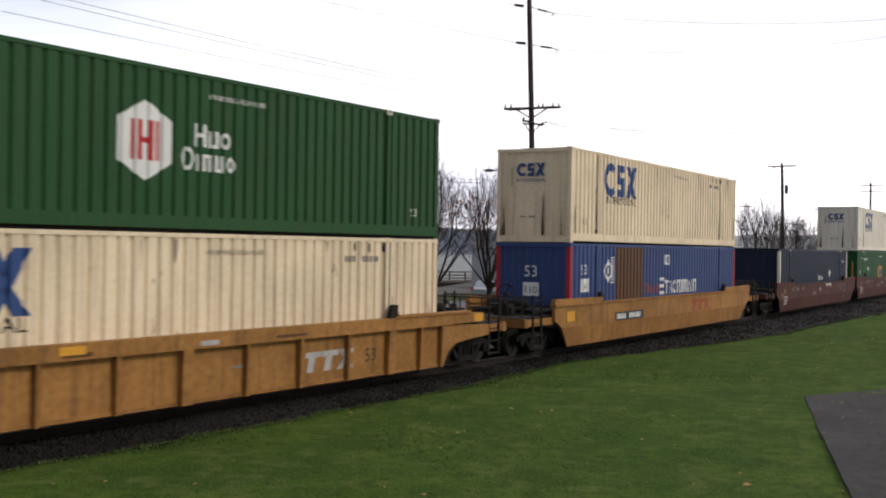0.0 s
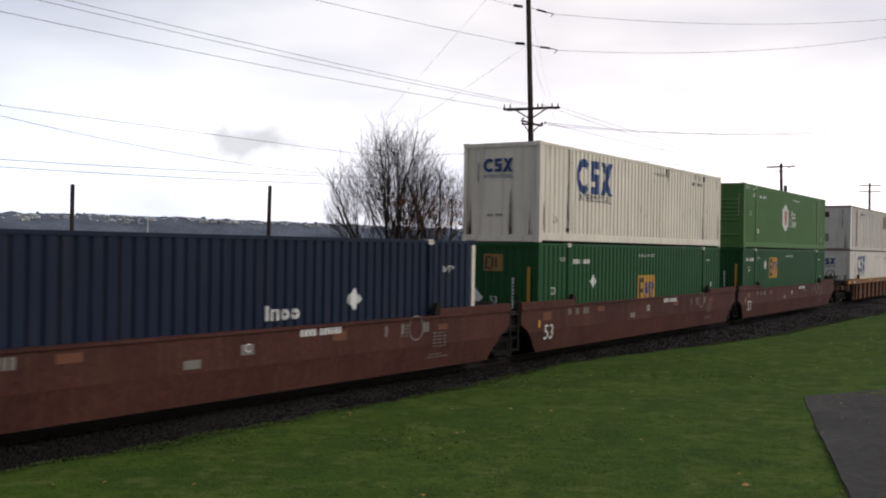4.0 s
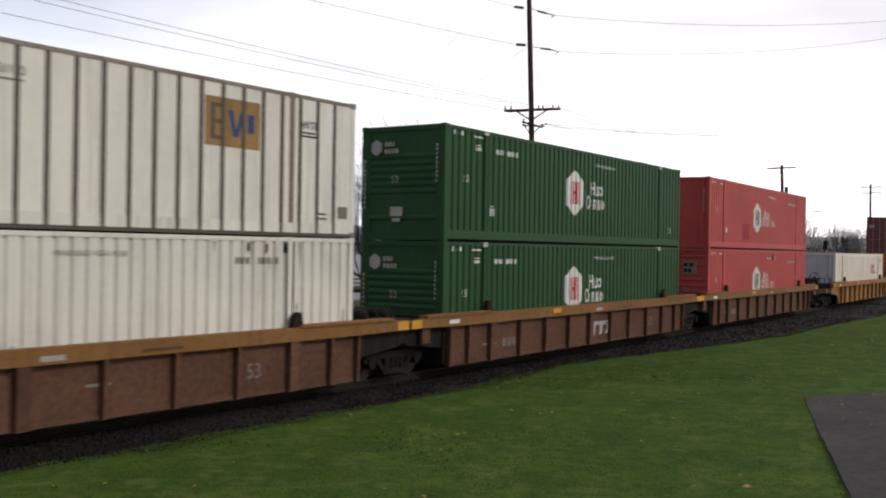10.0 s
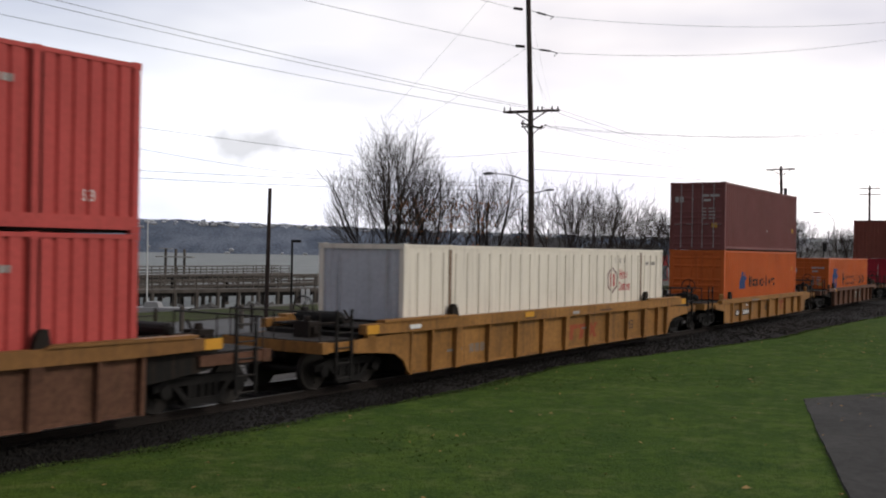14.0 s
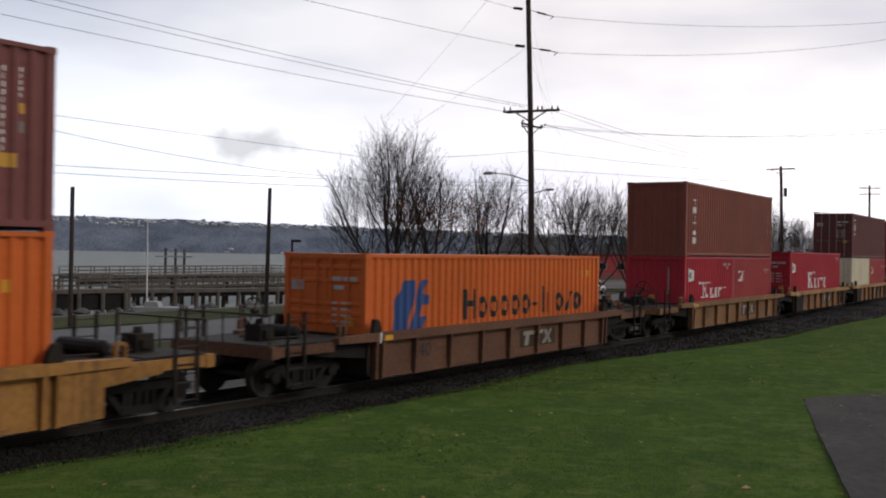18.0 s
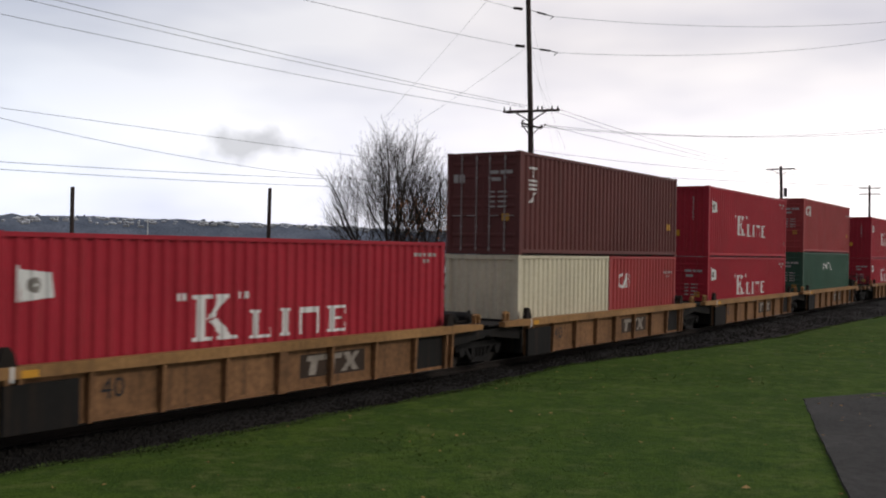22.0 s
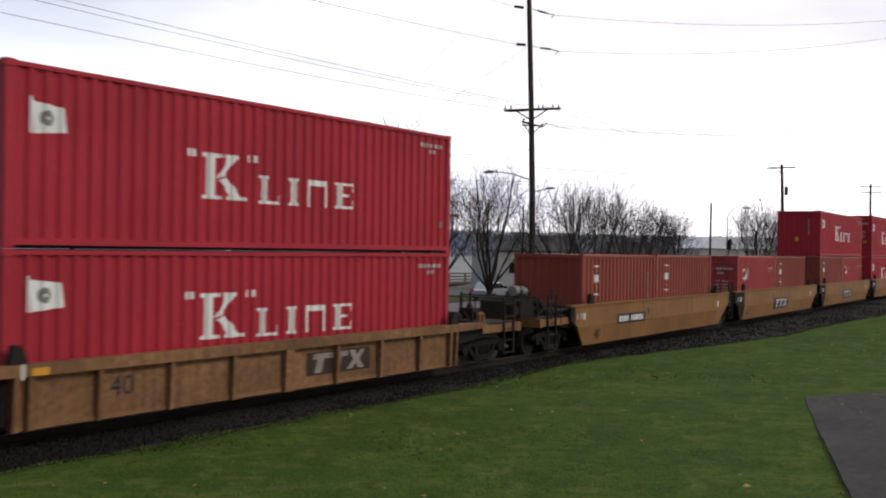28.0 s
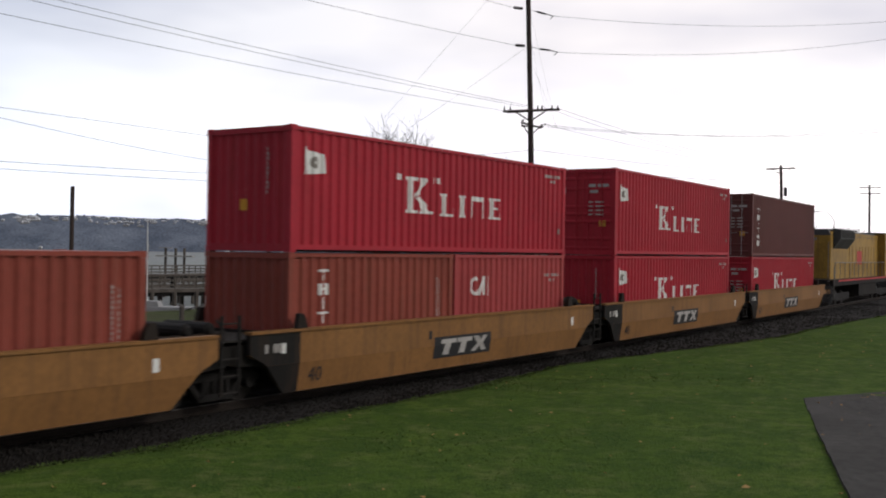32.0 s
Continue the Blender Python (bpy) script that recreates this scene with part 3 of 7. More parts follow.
def pieces(me):
    """The separate shapes of a flat mesh, each as a mesh."""
    bm = bmesh.new()
    bm.from_mesh(me)
    bmesh.ops.remove_doubles(bm, verts=bm.verts, dist=1e-4)
    left, out = set(bm.faces), []
    while left:
        todo, group = [left.pop()], []
        while todo:
            f = todo.pop()
            group.append(f)
            for e in f.edges:
                for g in e.link_faces:
                    if g in left:
                        left.discard(g)
                        todo.append(g)
        index, v, fs = {}, [], []
        for f in group:
            row = []
            for q in f.verts:
                if q not in index:
                    index[q] = len(v)
                    v.append(tuple(q.co))
                row.append(index[q])
            fs.append(row)
        m = bpy.data.meshes.new("shape")
        m.from_pydata(v, [], fs)
        out.append(m)
    bm.free()
    return out


def end_mark(box, kind, polys, mat, y, z, note="", lift=.0):
    """A flat marking on the end that faces the camera; y runs from the far corner to the near one."""
    L, W, H = SIZES[kind]
    me = polys if isinstance(polys, bpy.types.Mesh) else flat(polys)
    for m in pieces(me):
        for v in m.vertices:
            v.co = Vector((-L / 2 + .008 - lift, W / 2 - (v.co.x + y), v.co.y + z))
        m.materials.append(mat)
        part("end_marking", m, mat, box, note)


# ---- well cars ----
def side_frame_mesh():
    b = Build()
    y0, y1 = -.08, .08
    b.prism([(-1.15, .42), (-1.15, .56), (-.75, .66), (.75, .66), (1.15, .56), (1.15, .42), (.72, .5), (-.72, .5)], y0, y1)
    b.prism([(-.72, .5), (-.58, .5), (-.3, .2), (-.42, .16)], y0, y1).prism([(.72, .5), (.58, .5), (.3, .2), (.42, .16)], y0, y1)
    b.prism([(-.45, .13), (.45, .13), (.36, .25), (-.36, .25)], y0 - .03, y1 + .03)
    b.box(-.36, -.27, y0, y1, .25, .5).box(.27, .36, y0, y1, .25, .5)
    for x in (-.18, 0, .18):
        b.tube((x, 0, .25), (x, 0, .5), .07, n=8)
    for x in (-.89, .89):
        b.tube((x, -.12, .42), (x, .1, .42), .13, n=12)
    return b.mesh("side_frame", DARK)


def wheelset_mesh():
    b = Build().tube((0, -1.0, 0), (0, 1.0, 0), .075, n=10)
    for sy in (-1, 1):
        b.tube((0, sy * .68, 0), (0, sy * .715, 0), .445, .445, 28)
        b.tube((0, sy * .715, 0), (0, sy * .80, 0), .42, .415, 28)
        b.tube((0, sy * .80, 0), (0, sy * .83, 0), .16, .14, 14)
        for k in range(5):
            a = 2 * math.pi * k / 5
            b.tube((.25 * math.cos(a), sy * .8, .25 * math.sin(a)), (.25 * math.cos(a), sy * .812, .25 * math.sin(a)), .04, n=6)
    return b.mesh("wheelset", STEEL)


def bolster_mesh():
    return Build().prism([(-1.0, .5), (-.6, .36), (.6, .36), (1.0, .5), (1.0, .58), (.4, .72), (-.4, .72), (-1.0, .58)], -.2, .2, "x").mesh("bolster", DARK)


def bogie(car, x, s_car):
    root = new("bogie")
    root.parent = car
    root.location = (x, 0, 0)
    tagged(root, "dark four-wheel freight bogie with cast side frames")
    sf, ws, bo = shared("sf", side_frame_mesh), shared("ws", wheelset_mesh), shared("bo", bolster_mesh)
    for sy in (-1, 1):
        part("side_frame", sf, DARK, root, at=pose(0, sy * 1.0, 0))
    part("bolster", bo, DARK, root)
    for dx in (-.89, .89):
        w = part("wheelset", ws, STEEL, root, at=pose(dx, 0, .42))
        WHEELS.append((w, dx, s_car + x + dx))
    return root


def guide_mesh():
    return Build().prism([(-.16, 0), (.16, 0), (.1, .2), (.02, .3), (-.1, .3)], -.06, .06).mesh("container_guide", RUST)


def well_car(kind, style, s_left, sill, body, label, first=True, last=True, top=None, bottom=None, accents=()):
    """One unit of a stack car, its middle at the middle of its well. style: ribbed or smooth sides."""
    L = SIZES[kind][0]
    half = L / 2
    s = s_left + half
    out = 1.69 if kind[:2] == "53" else 1.85
    car = thing("well_car", label, "rail car", "cars of the train")
    P, B = PAINT[sill], PAINT[body]
    top = top or (1.42 if kind[:2] == "53" else 1.18)
    bottom = bottom or .2
    reach = half + (1.75 if kind[:2] == "53" and first else 1.3)
    if style == "ribbed":
        deep = .27 if kind[:2] == "53" else .19
        ch = shared((kind, "chord", top, reach), lambda: Build().prism(
            [(-reach, top - deep + .03), (-half + .3, top - deep), (half - .3, top - deep), (reach, top - deep + .03), (reach, top - .03), (half + .2, top), (-half - .2, top), (-reach, top - .03)],
            -1.56, -1.36).mesh("top_chord", P))
        pa = shared((kind, "plate", top), lambda: Build().box(-half + .02, half - .02, -1.41, -1.38, bottom, top - deep + .02).mesh("side_plate", B))
        fl = shared((kind, "flange", top), lambda: Build().box(-half + .02, half - .02, -1.43, -1.37, bottom - .05, bottom + .02).mesh("bottom_flange", B))
        rib = shared((kind, "rib", top), lambda: Build().prism([(-1.41, bottom - .05), (-1.515, bottom - .05), (-1.548, top - deep), (-1.41, top - deep)], -.04, .04, "x").mesh("rib", B))
        lip = shared((kind, "lip", top), lambda: Build().prism([(-half - 1.1, top - .01), (-half + 1.95, top), (-half + 1.85, top + .05), (-half - 1.1, top + .05)], -1.60, -1.36).mesh("end_lip", P))
        lip2 = shared((kind, "lip2", top), lambda: Build().prism([(-half - 1.1, top - .01), (-half + 1.95, top), (-half + 1.85, top + .05), (-half - 1.1, top + .05)], 1.36, 1.60).mesh("end_lip", P))
        eye = shared((kind, "eye", top), lambda: Build().prism([(-.12, 0), (-.07, 0), (-.07, .17), (-.03, .2), (.03, .2), (.07, .17), (.07, 0), (.12, 0), (.12, .2), (.06, .25), (-.06, .25), (-.12, .2)], -.05, .05).mesh("lifting_eye", P))
        leg = shared((kind, "leg", top), lambda: Build().box(-.16, .16, -1.5, -1.4, top - .62, top - .24).mesh("jacking_pad", B))
        ribs = (-8.03, -7.16, -6, -4.5, -3, -1.5, 0, 1.5, 3, 4.5, 6, 7.16, 8.03) if kind[:2] == "53" else (-6.03, -5.78, -4.5, -3, -1.5, 0, 1.5, 3, 4.5, 5.78, 6.03)
        for m in (None, TURN):
            part("top_chord", ch, P, car, at=m)
            part("side_plate", pa, B, car, at=m)
            part("bottom_flange", fl, B, car, at=m)
            for x in ribs:
                at = pose(x, 0, 0)
                if x in (0, -6, 6):
                    at = at @ Matrix.Diagonal((3.0, 1.004, 1, 1))
                part("rib", rib, B, car, at=at if m is None else m @ at)
            if kind[:2] == "53":
                part("end_lip", lip, P, car, at=m)
                part("end_lip", lip2, P, car, at=m)
                part("jacking_pad", leg, B, car, at=pose(-reach + .3, 0, 0) if m is None else m @ pose(-reach + .3, 0, 0))
            else:
                for q in (-half - 1.12, half + 1.12):
                    part("lifting_eye", eye, P, car, at=pose(q, -1.46, top) if m is None else m @ pose(q, -1.46, top))
                dark = shared((kind, "endplate", top), lambda: Build().box(-half + .0, -half + 1.36, -1.552, -1.474, bottom - .052, top - .275).mesh("end_plate", PAINT["grime_and_shade"]))
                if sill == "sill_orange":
                    part("end_plate", dark, PAINT["grime_and_shade"], car, "dark grey unpainted end plate", at=m)
                    far_dark = shared((kind, "farplate", top), lambda: Build().box(4.54, 5.76, -1.425, -1.405, bottom - .045, top - .2).mesh("end_plate", PAINT["grime_and_shade"]))
                    part("end_plate", far_dark, PAINT["grime_and_shade"], car, "dark grey unpainted end plate", at=m)
    else:
        up = shared((kind, "wale", top), lambda: Build().prism(
            [(-half - 1.4, top), (-half - 1.4, top - .4), (-half - 1.05, .8), (-half - .93, .72), (half + .93, .72), (half + 1.05, .8), (half + 1.4, top - .4), (half + 1.4, top)],
            -1.52, -1.42).mesh("side_plate", B))
        lo = shared((kind, "lower", top), lambda: Build().add(
            [(-half - .93, -1.515, .72), (half + .93, -1.515, .72), (half + .38, -1.43, bottom - .06), (-half - .38, -1.43, bottom - .06),
             (-half - .93, -1.42, .72), (half + .93, -1.42, .72), (half + .38, -1.38, bottom - .06), (-half - .38, -1.38, bottom - .06)],
            [(0, 1, 2, 3), (4, 7, 6, 5), (0, 4, 5, 1), (3, 2, 6, 7), (0, 3, 7, 4), (1, 5, 6, 2)]).mesh("lower_plate", B))
        cap = shared((kind, "cap", top), lambda: Build().box(-half - 1.4, half + 1.4, -1.56, -1.36, top, top + .05).mesh("top_chord", P))
        ear = shared((kind, "ear", top), lambda: Build().prism([(-half - 1.4, top + .05), (-half + 1.95, top + .05), (-half + 1.9, top + .2), (-half - 1.4, top + .22)], -1.535, -1.4).mesh("end_wale", P))
        ear2 = shared((kind, "ear2", top), lambda: Build().prism([(-half - 1.4, top + .05), (-half + 1.95, top + .05), (-half + 1.9, top + .2), (-half - 1.4, top + .22)], 1.4, 1.535).mesh("end_wale", P))
        for m in (None, TURN):
            part("side_plate", up, B, car, at=m)
            part("lower_plate", lo, B, car, at=m)
            part("top_chord", cap, P, car, at=m)
            if kind == "40" and not first:
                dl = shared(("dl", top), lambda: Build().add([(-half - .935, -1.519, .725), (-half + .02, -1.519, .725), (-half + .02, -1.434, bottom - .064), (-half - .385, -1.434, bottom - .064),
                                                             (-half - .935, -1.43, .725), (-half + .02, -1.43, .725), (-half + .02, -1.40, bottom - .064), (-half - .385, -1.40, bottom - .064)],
                                                            [(0, 1, 2, 3), (4, 7, 6, 5), (0, 4, 5, 1), (3, 2, 6, 7), (0, 3, 7, 4), (1, 5, 6, 2)]).mesh("end_plate", PAINT["grime_and_shade"]))
                du = shared(("du", top), lambda: Build().prism([(-half - 1.405, top - .005), (-half - 1.405, top - .395), (-half - 1.055, .8), (-half - .935, .722), (-half + .02, .722), (-half + .02, top - .005)], -1.524, -1.41).mesh("end_plate", PAINT["grime_and_shade"]))
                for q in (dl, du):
                    part("end_plate", q, PAINT["grime_and_shade"], car, "dark grey end plate", at=m)
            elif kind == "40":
                dk = shared(("dk", top), lambda: Build().prism([(-half - 1.405, top - .005), (-half - 1.405, top - .395), (-half - 1.1, .84), (-half - 1.1, top - .005)], -1.524, -1.41).mesh("end_plate", PAINT["grime_and_shade"]))
                part("end_plate", dk, PAINT["grime_and_shade"], car, "dark grey end plate", at=m)
            # added dark plates that stand for the shade behind the tapered ends
            shut = shared((kind, "shut", top), lambda: Build().box(-half - .03, -half + 1.0, -1.35, -1.32, .22, top - .1).mesh("well_end_plate", PAINT["grime_and_shade"]))
            shut2 = shared((kind, "shut2", top), lambda: Build().box(-half - .03, -half + 1.0, 1.32, 1.35, .22, top - .1).mesh("well_end_plate", PAINT["grime_and_shade"]))
            part("well_end_plate", shut, PAINT["grime_and_shade"], car, at=m)
            part("well_end_plate", shut2, PAINT["grime_and_shade"], car, at=m)
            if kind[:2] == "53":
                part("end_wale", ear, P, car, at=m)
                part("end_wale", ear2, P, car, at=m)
    fl2 = shared((kind, "well"), lambda: Build().box(-half, half, -1.36, 1.36, .2, .33).mesh("well_floor", PAINT["grime_and_shade"]))
    part("well_floor", fl2, PAINT["grime_and_shade"], car)
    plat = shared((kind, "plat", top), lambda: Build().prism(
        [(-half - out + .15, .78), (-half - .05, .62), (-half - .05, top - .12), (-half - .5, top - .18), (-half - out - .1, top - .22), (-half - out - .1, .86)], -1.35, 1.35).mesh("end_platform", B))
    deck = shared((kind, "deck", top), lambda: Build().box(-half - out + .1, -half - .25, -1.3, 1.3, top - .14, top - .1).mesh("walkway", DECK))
    bulk = shared((kind, "bulk", top), lambda: Build().box(-half - .12, -half - .04, -1.4, 1.4, .25, top - .05).mesh("bulkhead", PAINT["grime_and_shade"]))
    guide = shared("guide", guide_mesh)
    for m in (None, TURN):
        part("end_platform", plat, PAINT["grime_and_shade"], car, at=m)
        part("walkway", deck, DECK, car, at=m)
        part("bulkhead", bulk, PAINT["grime_and_shade"], car, at=m)
        for sy in (-1, 1):
            g = pose(-half + (1.95 if kind[:2] == "53" else .12), sy * 1.44, top + (.05 if style == "smooth" else 0))
            part("container_guide", guide, RUST, car, at=g if m is None else m @ g)
    bogie(car, -half - out, s)
    if last:
        bogie(car, half + out, s)
    coup = shared("coupler", lambda: Build().box(-.9, 0, -.09, .09, .66, .86).box(-1.12, -.9, -.16, .14, .62, .92).mesh("coupler", DARK))
    endbeam = shared(("endbeam", kind, top), lambda: Build().box(-.08, .12, -1.45, 1.45, .84, 1.08).mesh("end_beam", B))
    ladder_side = shared("lad", lambda: Build().box(-.03, .03, -.02, .02, .25, 1.75).mesh("ladder_rail", PAINT["grime_and_shade"]))
    rung = shared("rung", lambda: Build().tube((-.25, 0, 0), (.25, 0, 0), .014, n=6).mesh("rung", STEEL))
    rail_m = shared("endrail", lambda: Build().tube((0, -1.3, 1.7), (0, 1.3, 1.7), .02, n=6).tube((0, -1.3, 1.1), (0, -1.3, 1.7), .02, n=6).tube((0, 1.3, 1.1), (0, 1.3, 1.7), .02, n=6).tube((0, 0, 1.1), (0, 0, 1.7), .02, n=6).mesh("handrail", STEEL))
    wheel = shared("bw", lambda: brake_wheel_mesh())
    for flag, sg in ((first, -1), (last, 1)):
        if not flag:
            continue
        x = sg * (half + out + 1.35)
        turn = None if sg < 0 else TURN
        at = pose(-(half + out + 1.3), 0, 0)
        side_sill = shared(("side_sill", kind), lambda: Build().box(-half - out - 1.25, -half - 1.3, -1.43, -1.37, .86, 1.06).mesh("side_sill", B))
        side_sill2 = shared(("side_sill2", kind), lambda: Build().box(-half - out - 1.25, -half - 1.3, 1.37, 1.43, .86, 1.06).mesh("side_sill", B))
        for q in (side_sill, side_sill2):
            part("side_sill", q, B, car, at=turn)
        part("coupler", coup, DARK, car, "dark iron coupler", at=at if turn is None else turn @ at)
        part("end_beam", endbeam, B, car, at=at if turn is None else turn @ at)
        deck2 = shared(("deck2", kind, top), lambda: Build().box(-half - out - 1.35, -half - out + .1, -1.3, 1.3, 1.06, 1.1).mesh("walkway", DECK))
        sills = shared(("sills", kind), lambda: Build().box(-half - out - 1.3, -half - out + .1, -.35, .35, .7, 1.0).mesh("draft_sill", PAINT["grime_and_shade"]))
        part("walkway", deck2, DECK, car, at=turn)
        part("draft_sill", sills, PAINT["grime_and_shade"], car, at=turn)
        part("handrail", rail_m, STEEL, car, at=at if turn is None else turn @ at)
        for sy in (-1, 1):
            l1 = pose(-(half + out + .95), sy * 1.47, 0)
            l2 = pose(-(half + out + .45), sy * 1.47, 0)
            for q in (l1, l2):
                part("ladder_rail", ladder_side, PAINT["grime_and_shade"], car, at=q if turn is None else turn @ q)
            for z in (.3, .62, .94, 1.26, 1.6):
                q = pose(-(half + out + .7), sy * 1.47, z)
                part("rung", rung, STEEL, car, at=q if turn is None else turn @ q)
        if sg < 0:
            q = pose(-(half + out + 1.15), -.7, 1.75)
            part("brake_wheel", wheel, DARK, car, at=q)
    tank = shared("tank", lambda: Build().tube((0, -.7, 0), (0, -.6, 0), .08, .15, 12).tube((0, -.6, 0), (0, .6, 0), .15, n=12).tube((0, .6, 0), (0, .7, 0), .15, .08, 12).mesh("air_reservoir", DARK))
    valve = shared("valve", lambda: Build().box(-.2, .2, -.22, .22, 0, .34).box(-.12, .12, -.3, .3, .08, .24).tube((0, 0, .34), (0, 0, .46), .1, .07, 8).mesh("brake_valve", RUST))
    pipe = shared("pipe", lambda: Build().tube((-.9, -.5, .06), (.5, -.5, .06), .03, n=6).tube((.5, -.5, .06), (.6, -.2, .3), .03, n=6).tube((-.6, .45, .05), (.7, .5, .05), .025, n=6).mesh("brake_pipe", RUST))
    for sg, flag in ((-1, first), (1, last)):
        base = pose(sg * (half + out - .25), 0, top - .1)
        part("air_reservoir", tank, DARK, car, at=base @ pose(-.1 * sg, .1, .15))
        part("brake_pipe", pipe, RUST, car, at=base)
        if flag:
            part("brake_valve", valve, RUST, car, at=pose(sg * (half + out + .55), -.3, 1.1))
    if not first and style == "smooth":
        for q in (-half - out - .25, -half - out + .2):
            part("ladder_rail", ladder_side, PAINT["grime_and_shade"], car, at=pose(q, -1.47, 0))
        for z in (.3, .62, .94, 1.26, 1.6):
            part("rung", rung, STEEL, car, at=pose(-half - out - .025, -1.47, z))
    if style == "ribbed" and sill == "car_yellow":
        # plates that carry the sides on past the well, arched over the wheels
        rim = [(half - .1, bottom - .04), (half + .05, bottom), (half + .24, .49), (half + .57, .68), (half + 1.37, .76), (half + 2.1, .8), (half + 2.1, 1.08), (half - .1, 1.15)] if kind[:2] == "53" else [(half - .1, bottom - .04), (half + .8, bottom), (half + .8, .7), (half + 2.0, .83), (half + 2.0, 1.0), (half - .1, 1.0)]
        for sx in (-1, 1):
            for sy in (-1, 1):
                b = Build().prism([(sx * a, c) for a, c in rim], *sorted((sy * 1.47, sy * 1.50)))
                part("end_plate", b, B, car)
    if style == "smooth" and kind == "40" and first:
        # brake gear on the end platform
        part("gear_box", Build().prism([(-half - 3.4, 1.1), (-half - 3.3, 1.55), (-half - 3.0, 1.72), (-half - 2.7, 1.6), (-half - 2.55, 1.1)], -.9, .5).tube((-half - 3.7, -.7, 1.3), (-half - 3.4, -.7, 1.3), .16, n=10), RUST, car, "rusty brake gear housing")
        part("brake_pipe", Build().tube((-half - 3.9, -.9, 1.12), (-half - 3.6, -.8, 1.6), .035, n=6).tube((-half - 3.6, -.8, 1.6), (-half - 2.4, -.9, 1.66), .035, n=6).tube((-half - 2.4, -.9, 1.66), (-half - 2.0, -1.0, 1.12), .035, n=6).tube((-half - 2.9, -1.1, 1.1), (-half - 2.2, -1.1, 1.4), .03, n=6), RUST, car)
        part("air_reservoir", Build().tube((-half - 3.2, -.5, 1.86), (-half - 2.5, -.5, 1.86), .15, n=14), ROD, car, "pale grey air reservoir")
        part("grab_iron", Build().tube((-half - 4.3, -1.4, 1.1), (-half - 4.3, -1.4, 2.15), .025, n=6).tube((-half - 2.5, -1.42, .9), (-half - 2.5, -1.42, 1.9), .025, n=6).tube((-half - 1.9, -1.42, .9), (-half - 1.9, -1.42, 1.6), .025, n=6), STEEL, car)
    for i, (polys, mat, x, z, note) in enumerate(accents):
        me = polys if isinstance(polys, bpy.types.Mesh) else flat(polys)
        me = me.copy()
        yy = -1.415 if style == "ribbed" else -1.525
        for m in pieces(me):
            for v in m.vertices:
                v.co = Vector((v.co.x + x, (yy if z + v.co.y > .72 or style == "ribbed" else -1.525 + (.72 - z - v.co.y) * .14) if z + v.co.y < top - .27 or style == "smooth" else -1.565, v.co.y + z))
            zs = [v.co.z for v in m.vertices]
            bent = style == "smooth" and min(zs) < .71 and max(zs) > .73 and not any(abs(q - .72) < .002 for q in zs)
            for v in m.vertices:
                v.co.y -= .001 * i + (.014 if bent else 0)
            m.materials.append(mat)
            part("marking", m, mat, car, note)
    rides(car, s)
    return car


def brake_wheel_mesh():
    b = Build()
    n, m, v = 18, 6, []
    for k in range(n):
        a = 2 * math.pi * k / n
        for j in range(m):
            r = .28 + .018 * math.cos(2 * math.pi * j / m)
            v.append((.018 * math.sin(2 * math.pi * j / m), r * math.cos(a), r * math.sin(a)))
    b.add(v, [(k * m + j, k * m + (j + 1) % m, (k + 1) % n * m + (j + 1) % m, (k + 1) % n * m + j) for k in range(n) for j in range(m)])
    for k in range(2):
        a = math.pi * k / 2 + .4
        c, q = .28 * math.cos(a), .28 * math.sin(a)
        b.tube((0, -c, -q), (0, c, q), .014, n=5)
    b.tube((-.03, 0, 0), (.12, 0, 0), .05, n=8)
    return b.mesh("brake_wheel", DARK)


def load(box, kind, s_left, z):
    """Puts a container on the train: s_left is the station of its near end at the start, z its underside above the rail."""
    rides(box, s_left + SIZES[kind][0] / 2, z)
    return box


# ---- ground ----
def shore(s):
    """How far the shore lies beyond the line."""
    return float(np.interp(s, (-60, 45, 90, 160, 400), (37, 37, 54, 95, 130)))


def land(s, side):
    """The height of the land beside the line."""
    z = -.14 + rise(s)
    if side < -3:
        z -= .9 * min(1, (-3 - side) / 12)
    edge = -shore(s)
    if side < edge:
        z -= 3.6 * min(1, (edge - side) / 3)
    return z


def spread(s, side, z=0.0):
    """A place on the land by the straight frame of the line."""
    h = radians(33.77)
    return (s * math.sin(h) + side * math.cos(h), 27.7 + s * math.cos(h) - side * math.sin(h), land(s, side) + z)


def sheet(name, ss, sides, mat, z=0.0, label="", wave=0.0, kind="structure"):
    v, f = [], []
    for a in ss:
        for b in sides:
            x, y, zz = spread(a, b, z)
            v.append((x, y, zz + wave * noise.noise((x * .12, y * .12, 3.1))))
    n = len(sides)
    for i in range(len(ss) - 1):
        for j in range(n - 1):
            f.append((i * n + j, i * n + j + 1, i * n + n + j + 1, i * n + n + j))
    ob = new(name, Build().add(v, f).mesh(name, mat, True))
    return tagged(ob, label, name.split("_")[0], kind=kind)


